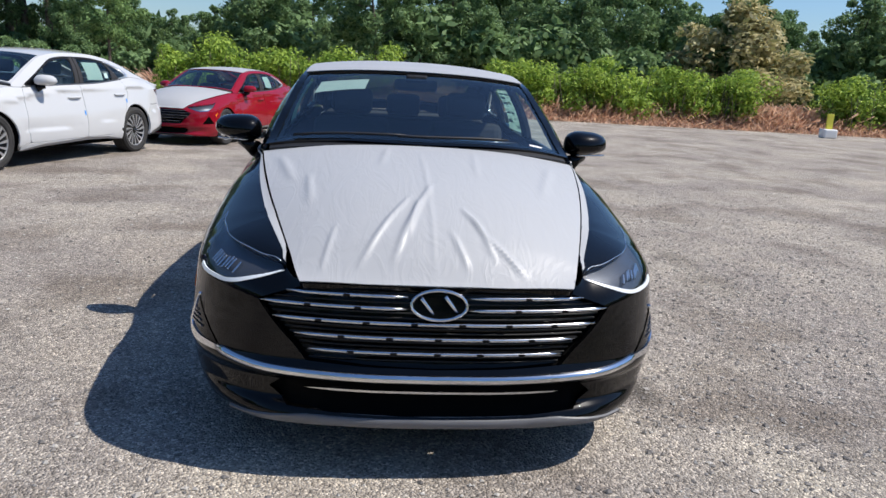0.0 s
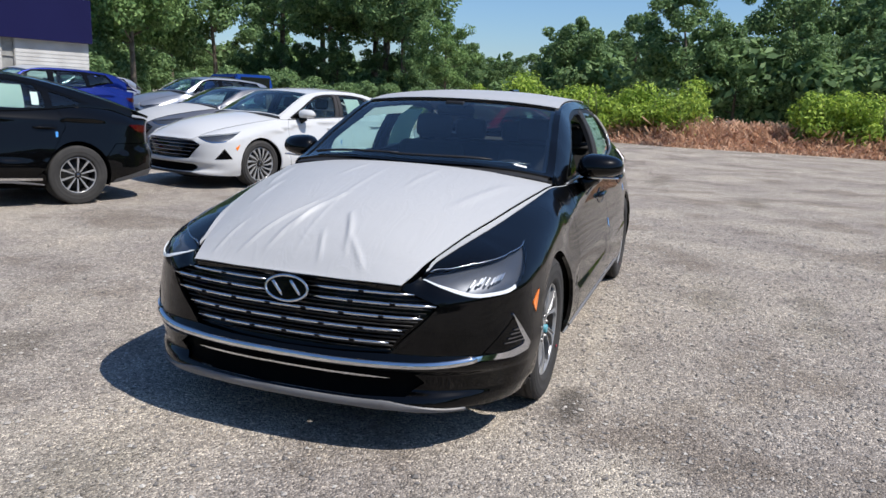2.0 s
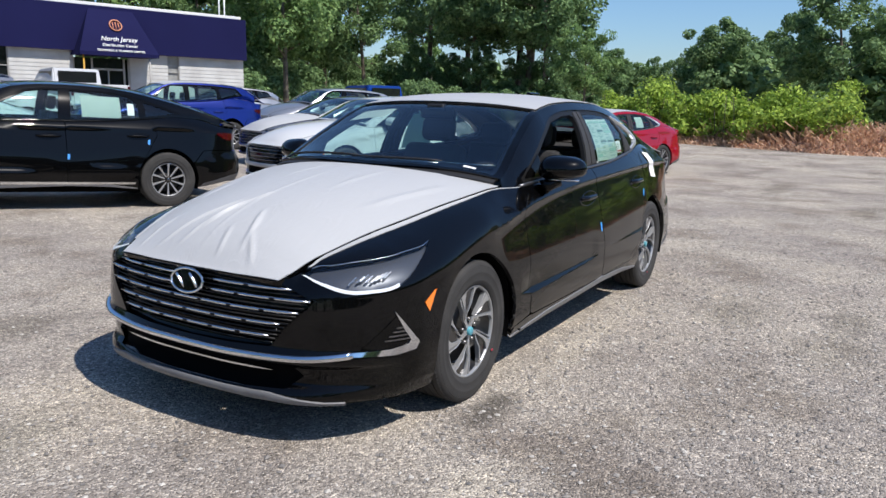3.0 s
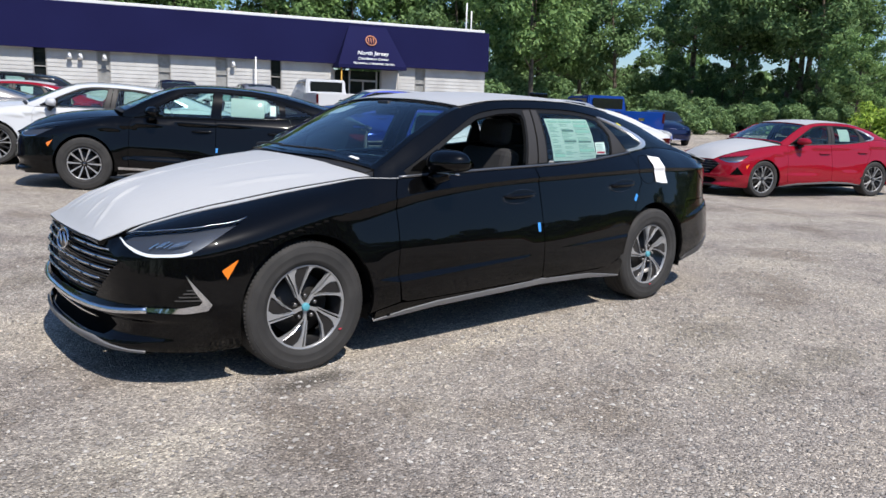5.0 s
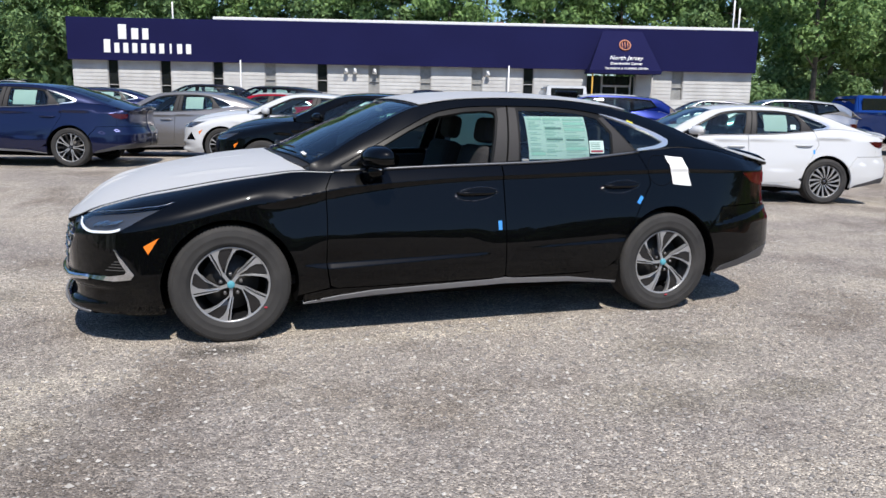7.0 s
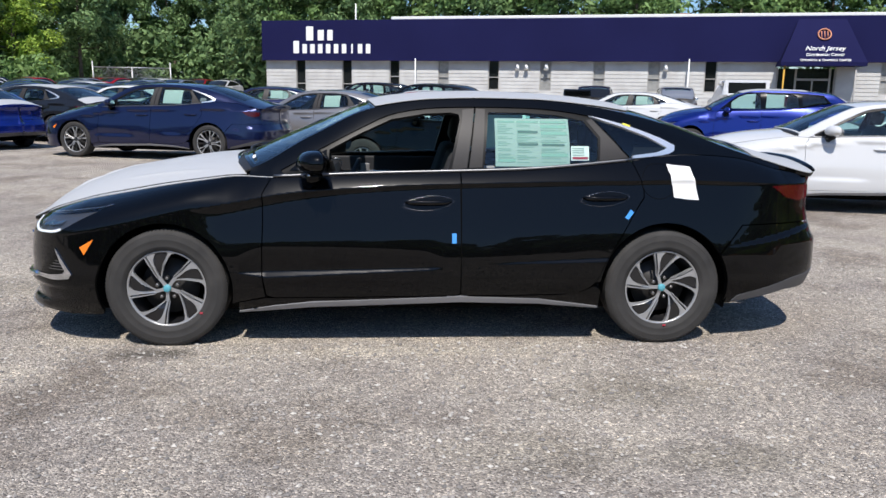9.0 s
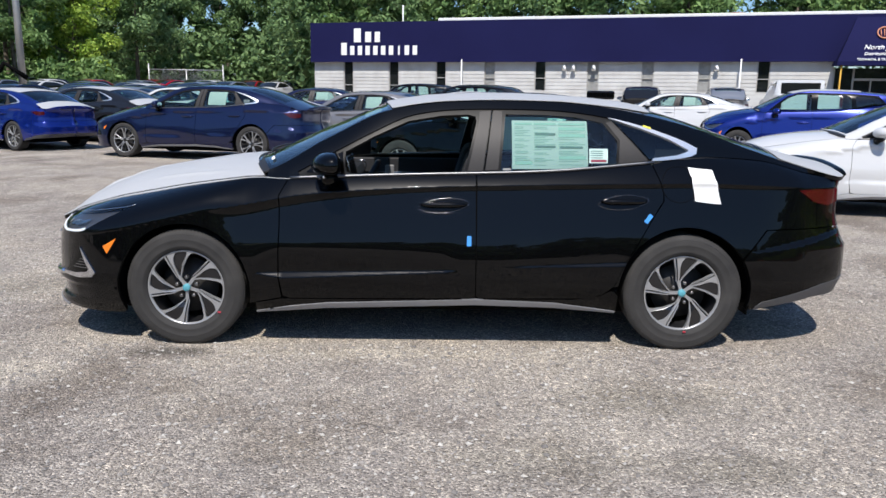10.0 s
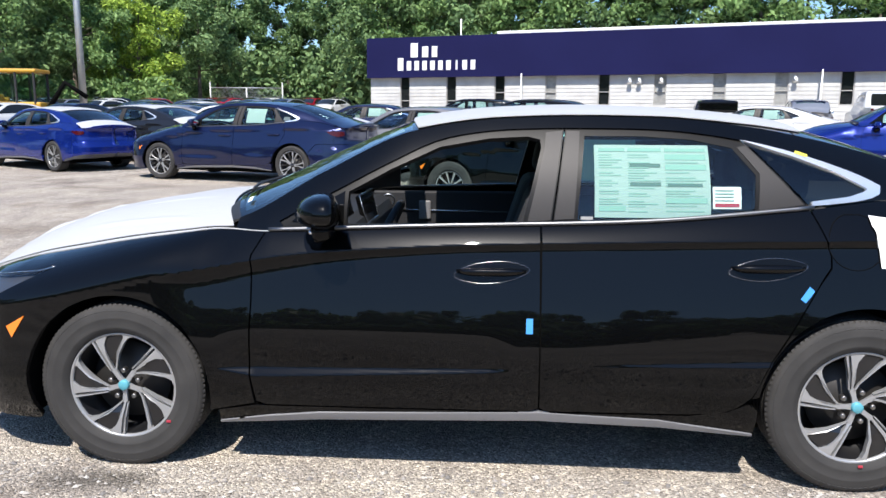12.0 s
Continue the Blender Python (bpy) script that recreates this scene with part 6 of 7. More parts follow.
SUV_WINDOWS = {"windows": ([(0.93, 1.08), (0.93, 1.24), (1.10, 1.35), (1.30, 1.42), (1.60, 1.43), (1.62, 1.09)], [(1.74, 1.10), (1.75, 1.43), (2.30, 1.425), (2.45, 1.38), (2.50, 1.13)], [(2.60, 1.16), (2.55, 1.38), (2.70, 1.40), (3.05, 1.36), (3.15, 1.24)]), "dlo": [(0.66, 1.07), (0.90, 1.26), (1.08, 1.375), (1.30, 1.44), (1.65, 1.455), (2.4, 1.445), (3.05, 1.40), (3.24, 1.23), (2.62, 1.14), (1.70, 1.085), (0.93, 1.065)]}
LIFT_WINDOWS = {"windows": ([(0.88, 1.0), (0.91, 1.13), (1.08, 1.225), (1.27, 1.315), (1.45, 1.345), (1.62, 1.352), (1.58, 1.02)], [(1.72, 1.025), (1.74, 1.352), (2.2, 1.345), (2.42, 1.31), (2.50, 1.24), (2.52, 1.075)], [(2.60, 1.095), (2.58, 1.26), (2.78, 1.21), (2.98, 1.14)]), "dlo": [(0.62, 0.985), (0.87, 1.14), (1.06, 1.245), (1.26, 1.332), (1.45, 1.362), (1.72, 1.368), (2.2, 1.36), (2.45, 1.325), (2.8, 1.225), (3.06, 1.14), (2.62, 1.080), (1.7, 1.012), (0.9, 0.988)]}


def sticker(car, S, x0, z0, x1, z1, mat="paper_green", parent=None, back=0.016):
    """A paper sheet inside the glass of the driver's side."""
    return panel("window_sticker", [(x0, z0), (x1, z0), (x1, z1), (x0, z1)], S.house, mat, car, (), 0.08, 0, -back, True, "pale green price sheet inside the window")


ROW = "cars parked in the row beside"
ioniq = build_car("hatchback_car", LIFTBACK, "black_paint", at_hub(0.80, 6.33, -22.5, 0.972, 0.978), "glossy black liftback car with a chrome strip along the sill", ROW, "multi", covers=False, body=LIFT_WINDOWS, trim="gloss_black")
sticker(ioniq, LIFTBACK, 1.85, 1.06, 2.3, 1.31)
white = build_car("sedan_car", SEDAN, "white_paint", at_hub(6.02, 4.58, -16.5), "white saloon car with turbine alloy wheels and window sheets", ROW, "aero", covers=False)
sticker(white, SEDAN, 1.90, 1.06, 2.25, 1.30)
red = build_car("sedan_car", ELANTRA, "red_paint", at_hub(11.5, 2.92, -18.6, 0.958, 0.982), "red saloon car with white film on bonnet and roof", ROW, "sport", glass_rear="door_glass")
sticker(red, ELANTRA, 1.92, 1.07, 2.2, 1.30)
white2 = build_car("sedan_car", SEDAN, "white_paint", at_hub(0.37, 9.9, -21), "white saloon car with black corner vents behind the black hatchback", ROW, "sport", covers=False)
navy = build_car("sedan_car", SEDAN, "navy_paint", at_hub(-4.9, 10.27, -16.0), "dark navy blue saloon car with five-spoke wheels", "cars parked across the lot", "sport", covers=False)
sticker(navy, SEDAN, 1.87, 1.06, 2.25, 1.31)
blue = build_car("sedan_car", ELANTRA, "blue_paint", at_hub(-10.85, 14.05, -29.0, 0.958, 0.982), "bright blue saloon car with white film on roof and boot", "cars parked across the lot", "sport")
suv = build_car("suv_car", SUV, "blue_paint", at_hub(8.25, 12.7, -21.0, 0.92, 0.97), "bright blue compact sport utility vehicle with a white roof film", ROW, "multi", covers=True, body=SUV_WINDOWS, trim="gloss_black", hood_cover=False)
silver_suv = build_car("suv_car", SUV, "silver_paint", at_hub(13.4, 12.0, -21.0, 0.92, 0.97), "silver sport utility vehicle parked behind the blue one", ROW, "multi", covers=False, body=SUV_WINDOWS, trim="gloss_black")
grey_sedan = build_car("sedan_car", SEDAN, "grey_paint", at_hub(8.9, 7.78, -21.0), "grey saloon car with white film on the bonnet", ROW, "aero", roof_cover=False)
grey2 = build_car("sedan_car", ELANTRA, "warm_grey_paint", at_hub(-1.95, 12.4, -20.0, 0.958, 0.982), "silver grey saloon car with a window sheet", "cars parked across the lot", "multi", covers=False)
sticker(grey2, ELANTRA, 1.87, 1.06, 2.25, 1.31)
LOT = "cars parked across the lot"
dark1 = build_car("sedan_car", SEDAN, "dark_paint", at_hub(-5.6, 14.6, 0.0), "dark saloon car with white film on the boot", LOT, "multi", covers=True)


def again(proto, hx, hy, deg, S, label="", group=LOT):
    c = copy_thing(proto, at_hub(hx, hy, deg, S.scale[0], S.scale[1]))
    return tagged(c, label, group=group)


again(dark1, -10.0, 16.4, -24, SEDAN)
again(white2, -8.5, 19.0, -20, SEDAN, "white saloon car in the further row")
again(navy, -4.6, 20.6, -5, SEDAN, "dark blue saloon car in the further row")
again(grey2, -11.5, 21.6, -12, ELANTRA, "silver grey saloon car in the further row")
again(red, 0.4, 17.6, -18, ELANTRA, "red saloon car behind the grey one")
again(white, 7.2, 20.0, -21, SEDAN, "white saloon car near the building")
dark_suv = build_car("suv_car", SUV, "dark_paint", at_hub(-1.4, 25.3, -10, 0.92, 0.97), "black sport utility vehicle with roof rails near the building", LOT, "multi", covers=False, body=SUV_WINDOWS)
again(dark_suv, 0.6, 20.3, -18, SUV)
again(dark_suv, 9.15, 28.4, -106, SUV, "dark sport utility vehicle facing the building wall")
again(silver_suv, 12.6, 28.6, -106, SUV, "silver sport utility vehicle facing the building wall")
again(silver_suv, 17.5, 20.5, -21, SUV, "silver sport utility vehicle in the middle row")
# ---- papers, tape and marks on the black car ----
def sheet(name, S, surf, x0, z0, x1, z1, mat, parent, out, flip=True, res=0.05, label="", skew=0.0):
    return panel(name, [(x0, z0), (x1, z0), (x1 + skew, z1), (x0 + skew, z1)], surf, mat, parent, (), res, 0.0, out, flip, label)


main = sheet("window_sticker", SEDAN, SEDAN.house, 1.852, 1.032, 2.285, 1.305, "paper_green", hero, -0.016, label="pale green price sheet inside the rear window")
rs = random.Random(4)
for col, (a, b) in enumerate(((1.868, 1.968), (1.978, 2.105), (2.118, 2.272))):
    z = 1.292
    sheet("print_head", SEDAN, SEDAN.house, a, z - 0.012, b, z, "ink_pale", main, -0.0145)
    z -= 0.022
    while z > 1.05:
        h = 0.004
        if rs.random() < 0.12:
            sheet("print_block", SEDAN, SEDAN.house, a, z - 0.02, b, z, "ink_pale", main, -0.0145)
            z -= 0.028
        else:
            sheet("print_line", SEDAN, SEDAN.house, a, z - h, a + (b - a) * rs.uniform(0.45, 0.98), z, "ink_pale", main, -0.0145)
            z -= 0.0095 if rs.random() < 0.8 else 0.02
for z in (1.235, 1.165):
    sheet("print_band", SEDAN, SEDAN.house, 1.985, z - 0.013, 2.10, z, "ink", main, -0.014)
sheet("print_band", SEDAN, SEDAN.house, 2.125, 1.150, 2.255, 1.162, "ink", main, -0.014)
note = sheet("window_label", SEDAN, SEDAN.house, 2.292, 1.068, 2.398, 1.150, "paper_white", hero, -0.015, label="small white label inside the rear window")
for z in (1.138, 1.126, 1.114, 1.100):
    sheet("print_line", SEDAN, SEDAN.house, 2.30, z - 0.004, 2.37, z, "ink", note, -0.014)
sheet("print_band", SEDAN, SEDAN.house, 2.30, 1.074, 2.39, 1.088, "red_mark", note, -0.014)
sheet("glass_mark", SEDAN, SEDAN.house, 1.80, 1.022, 1.845, 1.034, "blind_grey", hero, -0.0085)
sheet("price_sheet", SEDAN, SEDAN.house, 1.848, 1.034, 2.24, 1.30, "paper_green", hero, -0.016, False, label="green price sheet inside the far rear window")

P = lambda pts: [(SEDAN.sx(x), z) for x, z in pts]
panel("blue_tape", P([(1.600, 0.606), (1.626, 0.606), (1.626, 0.662), (1.600, 0.662)]), SEDAN.wall, "blue_tape", hero, (), 0.03, 0.0, 0.003, True, "strip of blue masking tape on the door")
panel("blue_tape", P([(2.592, 0.752), (2.612, 0.738), (2.646, 0.780), (2.625, 0.796)]), SEDAN.wall, "blue_tape", hero, (), 0.03, 0.0, 0.003, True, "strip of blue masking tape at the door edge")
rip = [(2.856, 1.046), (2.90, 1.040), (2.998, 1.032), (3.004, 0.985), (3.016, 0.955), (3.018, 0.92), (3.034, 0.848), (2.96, 0.853), (2.882, 0.864), (2.876, 0.93), (2.864, 0.96), (2.868, 0.99), (2.858, 1.01)]
panel("fuel_flap_film", P(rip), SEDAN.wall, "paper_white", hero, (), 0.03, 0.0, 0.006, True, "torn piece of white film on the rear wing")
panel("yellow_tape", [(2.605, 1.268), (2.65, 1.253), (2.655, 1.262), (2.61, 1.277)], SEDAN.house, "yellow_tape", hero, (), 0.03, 0.0, 0.004, True)
flap = [(2.80 + 0.105 * math.cos(a), 0.955 + 0.10 * math.sin(a)) for a in np.linspace(0, 2 * math.pi, 25)]
ring = [SEDAN.wall(np.array([SEDAN.sx(x)]), np.array([min(z, 1.05)]))[0] * (1, -1, 1) + (0, -0.0005, 0) for x, z in flap]
part("fuel_flap_seam", tube(ring, 0.0016, 5, None, False), "under_black", hero)

# windscreen: paper at the top, label at the foot, wipers, inner mirror
def on_cap(x, b, out=0.0):
    q = SEDAN.cap(np.array([x]), np.array([b]))[0]
    return Vector((float(q[0]), float(q[1]), float(q[2]) + out))


panel("screen_sheet", [(0.905, 0.42), (1.02, 0.40), (1.02, 0.80), (0.905, 0.82)], SEDAN.cap, "paper_green", hero, (), 0.05, 0.0, -0.016, False, "pale green sheet inside the top of the windscreen")
panel("screen_label", [(0.445, -0.72), (0.462, -0.72), (0.474, -0.81), (0.457, -0.81)], SEDAN.cap, "paper_white", hero, (), 0.03, 0.0, 0.004, False)
for path in ([(0.362 + 0.15 * (0.15 - 0.72 * t) ** 2 + 0.012 * t, 0.15 - 0.72 * t) for t in np.linspace(0, 1, 9)], [(0.36 + 0.15 * (0.82 - 0.72 * t) ** 2 + 0.012 * t, 0.82 - 0.72 * t) for t in np.linspace(0, 1, 9)]):
    part("wiper", tube([on_cap(x, b, 0.014) for x, b in path], [0.007] * 8 + [0.004], 6), "black_plastic", hero)
part("inner_mirror", box(1.06, -0.12, 1.285, 1.09, 0.12, 1.35, 0.02), "gloss_black", hero)
part("mirror_pod", box(1.04, -0.06, 1.345, 1.16, 0.06, 1.375, 0.01), "black_plastic", hero)
# dashboard details seen through the open window
for name, x, y0, y1, z0, z1 in (("centre_screen", 0.862, -0.17, 0.16, 0.895, 1.035), ("driver_display", 0.815, -0.56, -0.19, 0.905, 1.045)):
    tilt_back = Matrix.Translation((x, 0, z0)) @ pose(0, 0, 0, 0, -14, 0)
    scr = part(name, box(-0.012, y0, 0.0, 0.012, y1, z1 - z0, 0.006, None, 2, tilt_back), "gloss_black", hero)
    rim = [tilt_back @ Vector((0.012, y, z)) for y, z in ((y0, 0.0), (y1, 0.0), (y1, z1 - z0), (y0, z1 - z0), (y0, 0.0))]
    part("screen_rim", tube(rim, 0.0035, 6), "satin_chrome", scr)
for a in (20, 160, 270):
    part("wheel_spoke", tube([(0.955, -0.37, 0.855), (0.98 + 0.08 * math.sin(radians(a)), -0.37 + 0.18 * math.cos(radians(a)), 0.86 + 0.16 * math.sin(radians(a)))], [0.022, 0.014], 6), "satin_chrome" if a == 270 else "dash_plastic", hero)
part("console", box(0.9, -0.11, 0.40, 1.9, 0.11, 0.66, 0.04), "dash_plastic", hero)
part("far_door_trim", box(0.75, 0.745, 0.45, 1.62, 0.775, 0.965, 0.012), "dash_plastic", hero)
part("trim_line", tube([(0.86, 0.740, 0.855), (1.2, 0.740, 0.852), (1.58, 0.740, 0.846)], 0.006, 6), "satin_chrome", hero)
part("door_pull", box(1.02, 0.73, 0.80, 1.09, 0.748, 0.91, 0.008), "grey_plastic", hero)
part("speaker_ring", tube([(0.84 + 0.035 * math.cos(a), 0.742, 0.91 + 0.035 * math.sin(a)) for a in np.linspace(0, 2 * math.pi, 20)], 0.004, 5, None, False), "satin_chrome", hero)
part("parcel_shelf", box(2.60, -0.60, 1.035, 3.36, 0.60, 1.06, 0.01), "seat_cloth", hero)
for y in (-0.40, 0.0, 0.40):
    part("rear_headrest", box(2.62, y - 0.13, 1.06, 2.74, y + 0.13, 1.23, 0.045), "seat_cloth", hero)
part("roof_fin", box(2.40, -0.02, 1.42, 2.58, 0.02, 1.475, 0.012), "black_paint", hero)
# red paint dots on the tyres
for x, z in ((0.188, 0.197), (2.862, 0.112)):
    part("tyre_mark", box(x - 0.009, -0.8925, z - 0.005, x + 0.009, -0.8885, z + 0.005, 0.0015), "red_mark", hero)

# film and marks on neighbours
for car, S, x, z in ((ioniq, LIFTBACK, 1.667, 0.60), (ioniq, LIFTBACK, 2.60, 0.79), (white, SEDAN, 1.62, 0.63), (white, SEDAN, 2.63, 0.77)):
    panel("blue_tape", [(S.sx(x + dx), z + dz) for dx, dz in ((-0.014, -0.03), (0.014, -0.028), (0.018, 0.03), (-0.012, 0.028))], S.wall, "blue_tape", car, (), 0.03, 0.0, 0.003, True, "strip of blue masking tape")
for car, S, x0, x1, z0, z1 in ((ioniq, LIFTBACK, 2.38, 2.46, 1.10, 1.24), (white, SEDAN, 2.30, 2.38, 1.09, 1.16), (navy, SEDAN, 2.62, 2.74, 1.11, 1.17)):
    panel("window_label", [(x0, z0), (x1, z0), (x1, z1), (x0, z1)], S.house, "paper_white", car, (), 0.08, 0, -0.012, True, "small white label inside the window")
panel("sill_chrome", [(LIFTBACK.sx(x), z) for x, z in [(0.42, 0.285), (2.42, 0.285), (2.42, 0.310), (0.42, 0.318)]], LIFTBACK.wall, "chrome", ioniq, (), 0.08, 0.01, 0.008, True, "chrome strip along the sill")


# ---- blue pickup truck ----
def pickup(m, colour, label):
    t = thing("pickup_truck", m, label, "pickup truck")
    cab_prof = [(0.0, 0.62), (0.02, 1.12), (0.18, 1.18), (1.35, 1.22), (1.95, 1.86), (3.45, 1.90), (3.62, 1.25), (3.62, 0.62)]

    def slab(name, prof, w0, w1, mat, parent=t, split=1.25):
        bm = bmesh.new()
        l = [bm.verts.new((x, -(w0 if z < split else w1), z)) for x, z in prof]
        r = [bm.verts.new((x, (w0 if z < split else w1), z)) for x, z in prof]
        bm.faces.new(l)
        bm.faces.new(r[::-1])
        for k in range(len(prof)):
            j = (k + 1) % len(prof)
            bm.faces.new((l[j], l[k], r[k], r[j]))
        bmesh.ops.recalc_face_normals(bm, faces=bm.faces)
        bmesh.ops.bevel(bm, geom=list(bm.edges), offset=0.035, segments=2, affect="EDGES")
        return part(name, bm, mat, parent, smooth=False)

    slab("cab", cab_prof, 0.99, 0.80, colour)
    bed = bmesh.new()
    for q in ((3.66, -0.99, 0.62, 5.85, -0.90, 1.34), (3.66, 0.90, 0.62, 5.85, 0.99, 1.34), (3.66, -0.90, 0.62, 5.85, 0.90, 0.72), (3.66, -0.9, 0.72, 3.72, 0.9, 1.34)):
        box(*q, 0.02, bed)
    part("bed", bed, colour, t)
    gate = part("tailgate", box(5.78, -0.90, 0.70, 5.86, 0.90, 1.345, 0.02), colour, t)
    part("gate_badge", box(5.858, -0.12, 1.02, 5.866, 0.12, 1.12, 0.004), "chrome", gate)
    for sg in (-1, 1):
        part("tail_lamp", box(5.80, sg * 0.90, 0.95, 5.87, sg * 0.985, 1.30, 0.01), "tail_lens", t, "red tail lamp")
        part("side_window", box(2.0, sg * 0.835, 1.30, 3.40, sg * 0.845, 1.78, 0.004), "window_dark", t)
    part("bumper", box(5.82, -0.95, 0.50, 6.02, 0.95, 0.68, 0.03), "chrome", t)
    part("plate", box(6.02, -0.16, 0.53, 6.03, 0.16, 0.67, 0.004), "yellow_tape", t, "plain pale number plate")
    part("rear_window", box(3.54, -0.66, 1.32, 3.58, 0.66, 1.80, 0.01), "window_dark", t)
    part("windscreen", box(-0.02, -0.70, -0.33, 0.02, 0.70, 0.33, 0.01, None, 2, Matrix.Translation((1.62, 0, 1.55)) @ pose(0, 0, 0, 0, 42, 0)), "window_dark", t)
    part("chassis", box(0.2, -0.6, 0.35, 5.7, 0.6, 0.66, 0.03), "under_black", t)
    for x in (0.95, 4.75):
        for sg in (-1, 1):
            w = lathe([(0.2, -0.12), (0.36, -0.12), (0.40, -0.09), (0.40, 0.09), (0.36, 0.12), (0.2, 0.12)], 28)
            bmesh.ops.transform(w, matrix=Matrix.Translation((x, sg * 0.86, 0.40)), verts=w.verts)
            wo = part("wheel", w, "rubber", t)
            part("rim", lathe([(0.0, 0.0), (0.21, 0.0), (0.21, 0.01), (0.0, 0.01)], 20), "steel", wo).matrix_basis = Matrix.Translation((x, sg * 0.97, 0.40))
    return t


pickup(pose(23.15, 18.45, rise(23.15, 18.45), 0, 0, 251), "truck_blue", "bright blue pickup truck with its tailgate closed")
pickup(pose(15.5, 26.9, rise(14.9, 24.5), 0, 0, -106), "white_paint", "white pickup truck facing the building")

# ---- simple cars far off ----
def far_car(colour, label):
    c = thing("parked_car", None, label, "car", "rows of parked cars in the far lot")
    S = SEDAN
    tmp = []
    for flip in (False, True):
        ring = [(s, float(S.top(s))) for s in np.linspace(0, S.length, 40)] + [(s, max(float(S.bottom(s)), 0.25)) for s in np.linspace(S.length, 0, 40)]
        tmp.append(panel("t", ring, S.wall, colour, None, [[(S.sx(x), z) for x, z in arc(0, 0.335, 0.37, -20, 200, 12)], [(S.sx(x), z) for x, z in arc(2.84, 0.335, 0.37, -20, 200, 12)]], 0.16, 0, 0, flip))
        belt = [(x, float(S.belt(x)[1])) for x in np.linspace(0.46, 3.58, 20)] + [(x, float(S.rail(x))) for x in np.linspace(3.58, 0.47, 20)]
        dlo = DLO + [(2.58, 1.075), (1.7, 1.01), (0.66, 0.99)]
        tmp.append(panel("t", belt, S.house, colour, None, [dlo], 0.16, 0, 0, flip))
        panel("side_glass", dlo, S.house, "window_dark", c, (), 0.2, 0, -0.006, flip)
    tmp.append(panel("t", [(a, b) for a, b in ((0, -1), (0, 1), (1, 1), (1, -1))], S.hood, colour, None, (), 0.16, 0))
    tmp.append(panel("t", [(1.1, -1), (1.1, 1), (2.62, 1), (2.62, -1)], S.cap, colour, None, (), 0.16, 0))
    tmp.append(panel("t", [(3.42, -1), (3.42, 1), (3.9, 1), (3.9, -1)], S.cap, colour, None, (), 0.16, 0))
    panel("windscreen", [(0.30, -1), (0.30, 1), (1.1, 1), (1.1, -1)], S.cap, "window_dark", c, (), 0.2, 0)
    panel("rear_screen", [(2.62, -1), (2.62, 1), (3.42, 1), (3.42, -1)], S.cap, "window_dark", c, (), 0.2, 0)
    bm = bmesh.new()
    for ob in tmp:
        bm.from_mesh(ob.data)
        me = ob.data
        bpy.data.objects.remove(ob)
        bpy.data.meshes.remove(me)
    part("body", bm, colour, c, smooth=True)
    for x in (0, 2.84):
        for sg in (-1, 1):
            w = lathe([(0.0, -0.1), (0.2, -0.1), (0.33, -0.1), (0.335, 0.1), (0.0, 0.1)], 20)
            bmesh.ops.transform(w, matrix=Matrix.Translation((x, sg * 0.79, 0.335)), verts=w.verts)
            part("wheel", w, "rubber", c)
    return c


far = [far_car("white_paint", "white parked car in the far lot"), far_car("dark_paint", "dark parked car in the far lot"), far_car("silver_paint", "silver parked car in the far lot"), far_car("navy_paint", "dark blue parked car in the far lot"), far_car("red_paint", "red parked car in the far lot")]
rf = random.Random(12)
fresh = set()
for row in range(7):
    y0 = 24 + 7.2 * row
    for col in range(13):
        x = -10.5 - 3.0 * col - 0.4 * row
        y = y0 - 0.25 * x * 0.3 + rf.uniform(-0.3, 0.3)
        if x < -0.55 * (y + 5) - 6 or rf.random() < 0.07:
            continue
        k = rf.choice([0, 0, 0, 1, 2, 2, 3, 4] if row > 2 else [0, 0, 2, 2, 1, 3])
        m = pose(x, y, rise(x, y), 0, 0, 75 + rf.uniform(-2, 2) + (180 if rf.random() < 0.3 else 0))
        if k in fresh:
            copy_thing(far[k], m)
        else:
            fresh.add(k)
            far[k].matrix_world = m
for x, y, a, k in ((26.3, 15.3, 48, 3), (31.5, 27.5, -40, 0), (20.5, 24.5, -21, 0)):
    copy_thing(far[k], pose(x, y, rise(x, y), 0, 0, a))


# ---- fence, backhoe, pole, marker block ----
def fence(x0, y0, x1, y1, h):
    f = thing("chain_link_fence", pose(0, 0, rise(x0, y0)), "galvanised chain-link fence gate in the far lot", "fence")
    n = 3
    for k in range(n):
        t = k / (n - 1)
        x, y = x0 + (x1 - x0) * t, y0 + (y1 - y0) * t
        part("post", tube([(x, y, -1), (x, y, h + (0.5 if k != 1 else 0.0))], 0.07, 8), "galvanised", f)
    for z in (h, h * 0.5, 0.15):
        part("rail", tube([(x0, y0, z), (x1, y1, z)], 0.045, 6), "galvanised", f)
    mesh = bmesh.new()
    L = math.hypot(x1 - x0, y1 - y0)
    for k in range(46):
        for d in (-1, 1):
            a = (k - 5) / 40
            b = a + d * h / L
            a0, b0 = min(max(a, 0), 1), min(max(b, 0), 1)
            if abs(b0 - a0) > 0.005:
                za, zb = (a0 - a) / (b - a) * h, (b0 - a) / (b - a) * h
                tube([(x0 + (x1 - x0) * a0, y0 + (y1 - y0) * a0, za), (x0 + (x1 - x0) * b0, y0 + (y1 - y0) * b0, zb)], 0.008, 3, mesh, False)
    tagged(part("mesh", mesh, "galvanised", f), kind="stuff")


fence(-24.8, 64.9, -18.5, 66.0, 2.3)


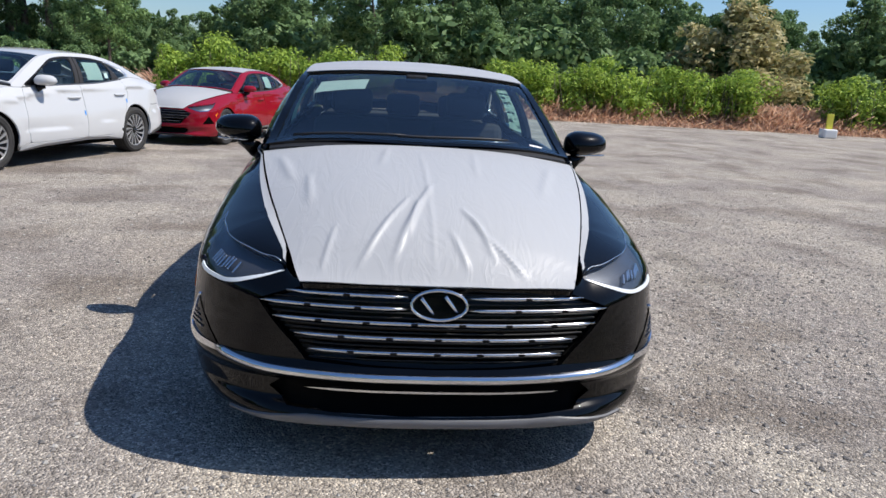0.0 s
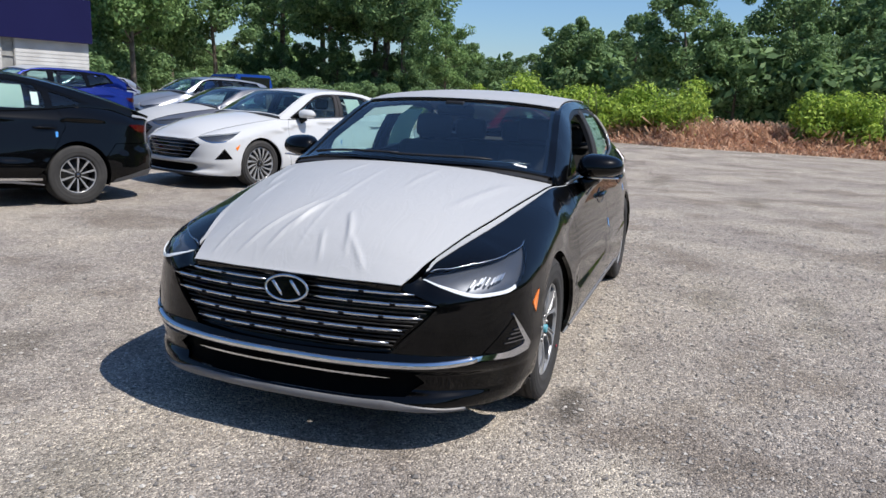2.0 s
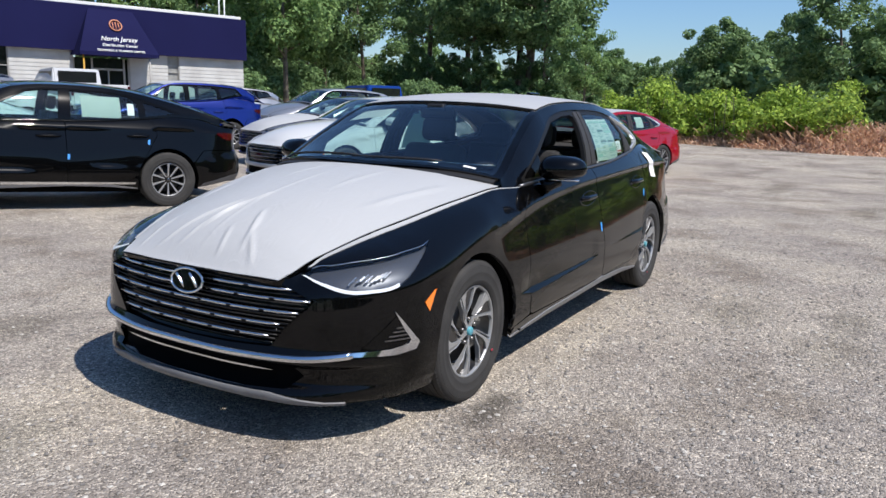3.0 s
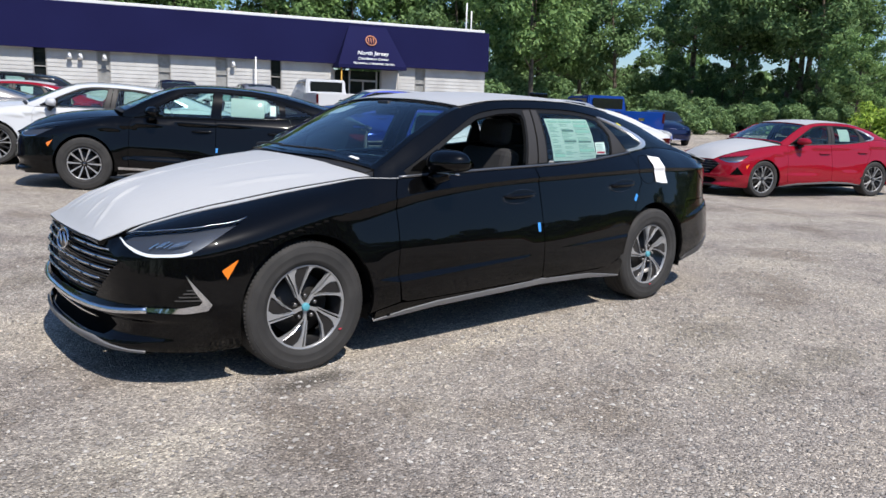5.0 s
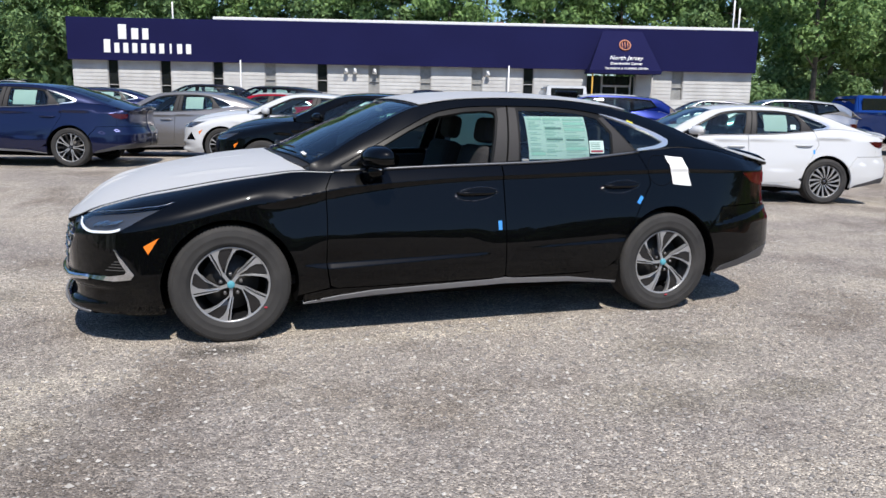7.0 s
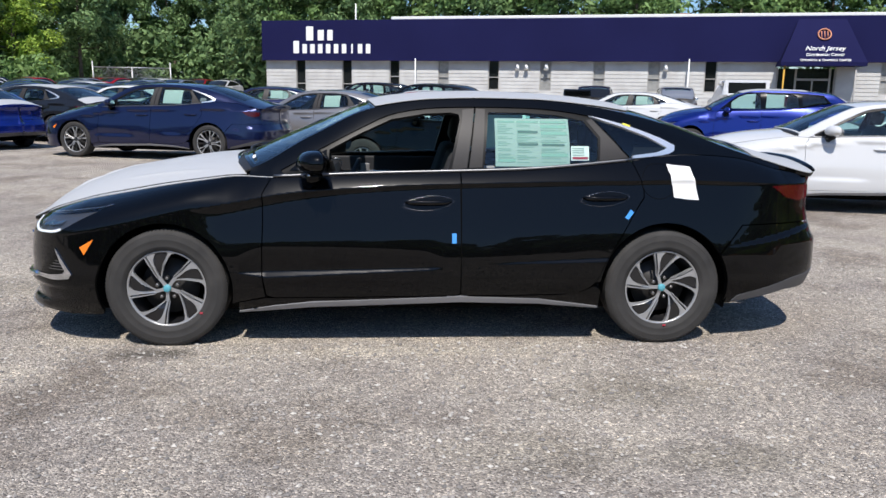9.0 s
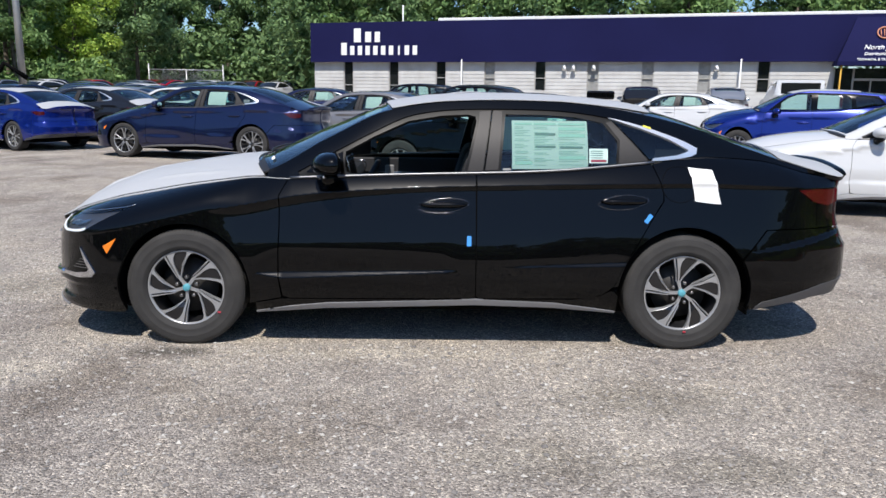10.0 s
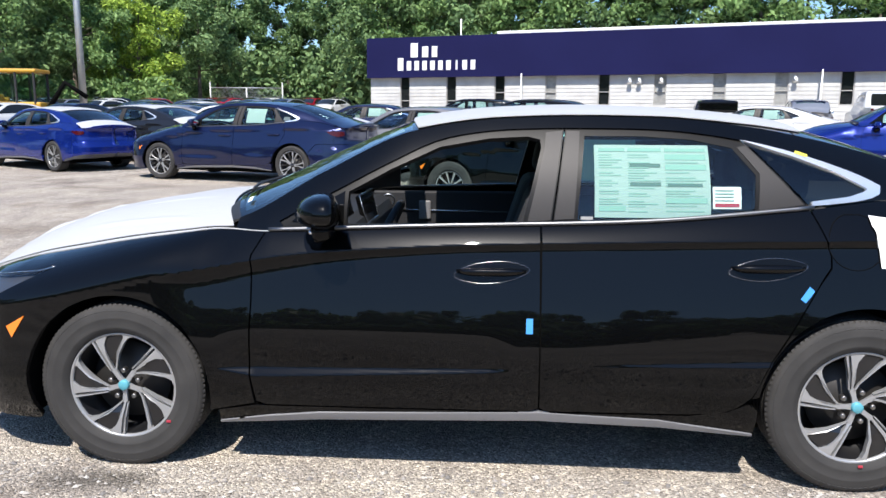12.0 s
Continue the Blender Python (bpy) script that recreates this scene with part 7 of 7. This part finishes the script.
def backhoe(m):
    b = thing("backhoe", m, "yellow backhoe with a glazed cab", "backhoe")
    part("cab_roof", box(-1.0, -0.9, 2.75, 1.0, 0.9, 2.92, 0.06), "machine_yellow", b)
    for x in (-0.85, 0.0, 0.85):
        for y in (-0.8, 0.8):
            part("cab_post", box(x - 0.05, y - 0.05, 1.2, x + 0.05, y + 0.05, 2.75, 0.01), "black_plastic", b)
    g = part("cab_glass", box(-0.8, -0.78, 1.3, 0.8, 0.78, 2.7, 0.02), "windscreen_glass", b)
    g.visible_shadow = False
    part("body", box(-1.1, -0.85, 0.6, 2.6, 0.85, 1.35, 0.08), "machine_yellow", b)
    part("bonnet", box(1.1, -0.5, 1.3, 2.6, 0.5, 1.75, 0.1), "machine_yellow", b)
    part("loader_arm", tube([(1.0, -0.7, 1.5), (2.4, -0.7, 1.3), (3.4, -0.7, 0.5)], 0.10, 8), "machine_yellow", b)
    part("loader_arm", tube([(1.0, 0.7, 1.5), (2.4, 0.7, 1.3), (3.4, 0.7, 0.5)], 0.10, 8), "machine_yellow", b)
    part("bucket", box(3.1, -1.0, 0.1, 3.8, 1.0, 0.8, 0.08), "machine_yellow", b)
    part("boom", tube([(-1.1, 0, 1.0), (-2.0, 0, 2.3), (-3.0, 0, 1.6)], 0.13, 8), "under_black", b)
    for x, r in ((-0.6, 0.62), (1.9, 0.42)):
        for sg in (-1, 1):
            w = lathe([(0, -0.2), (r * 0.6, -0.2), (r, -0.16), (r, 0.16), (r * 0.6, 0.2), (0, 0.2)], 24)
            bmesh.ops.transform(w, matrix=Matrix.Translation((x, sg * 0.85, r)), verts=w.verts)
            part("wheel", w, "rubber", b)


backhoe(pose(-22.0, 33.0, rise(-22, 33), 0, 0, 190))
pole = thing("utility_pole", pose(-20.2, 35.2, rise(-20.2, 35.2)), "weathered grey utility pole", "pole")
part("shaft", tube([(0, 0, 0), (0.03, 0, 6), (0.05, 0, 11)], [0.19, 0.16, 0.13], 12), "galvanised", pole, smooth=True)
mark = thing("marker_block", pose(22.8, -16.0, 0), "white concrete block with a small yellow sign post", "marker")
part("block", box(-0.2, -0.25, 0, 0.2, 0.25, 0.32, 0.05), "paper_white", mark)
part("sign", box(-0.03, -0.12, 0.32, 0.03, 0.12, 0.85, 0.01), "yellow_tape", mark)
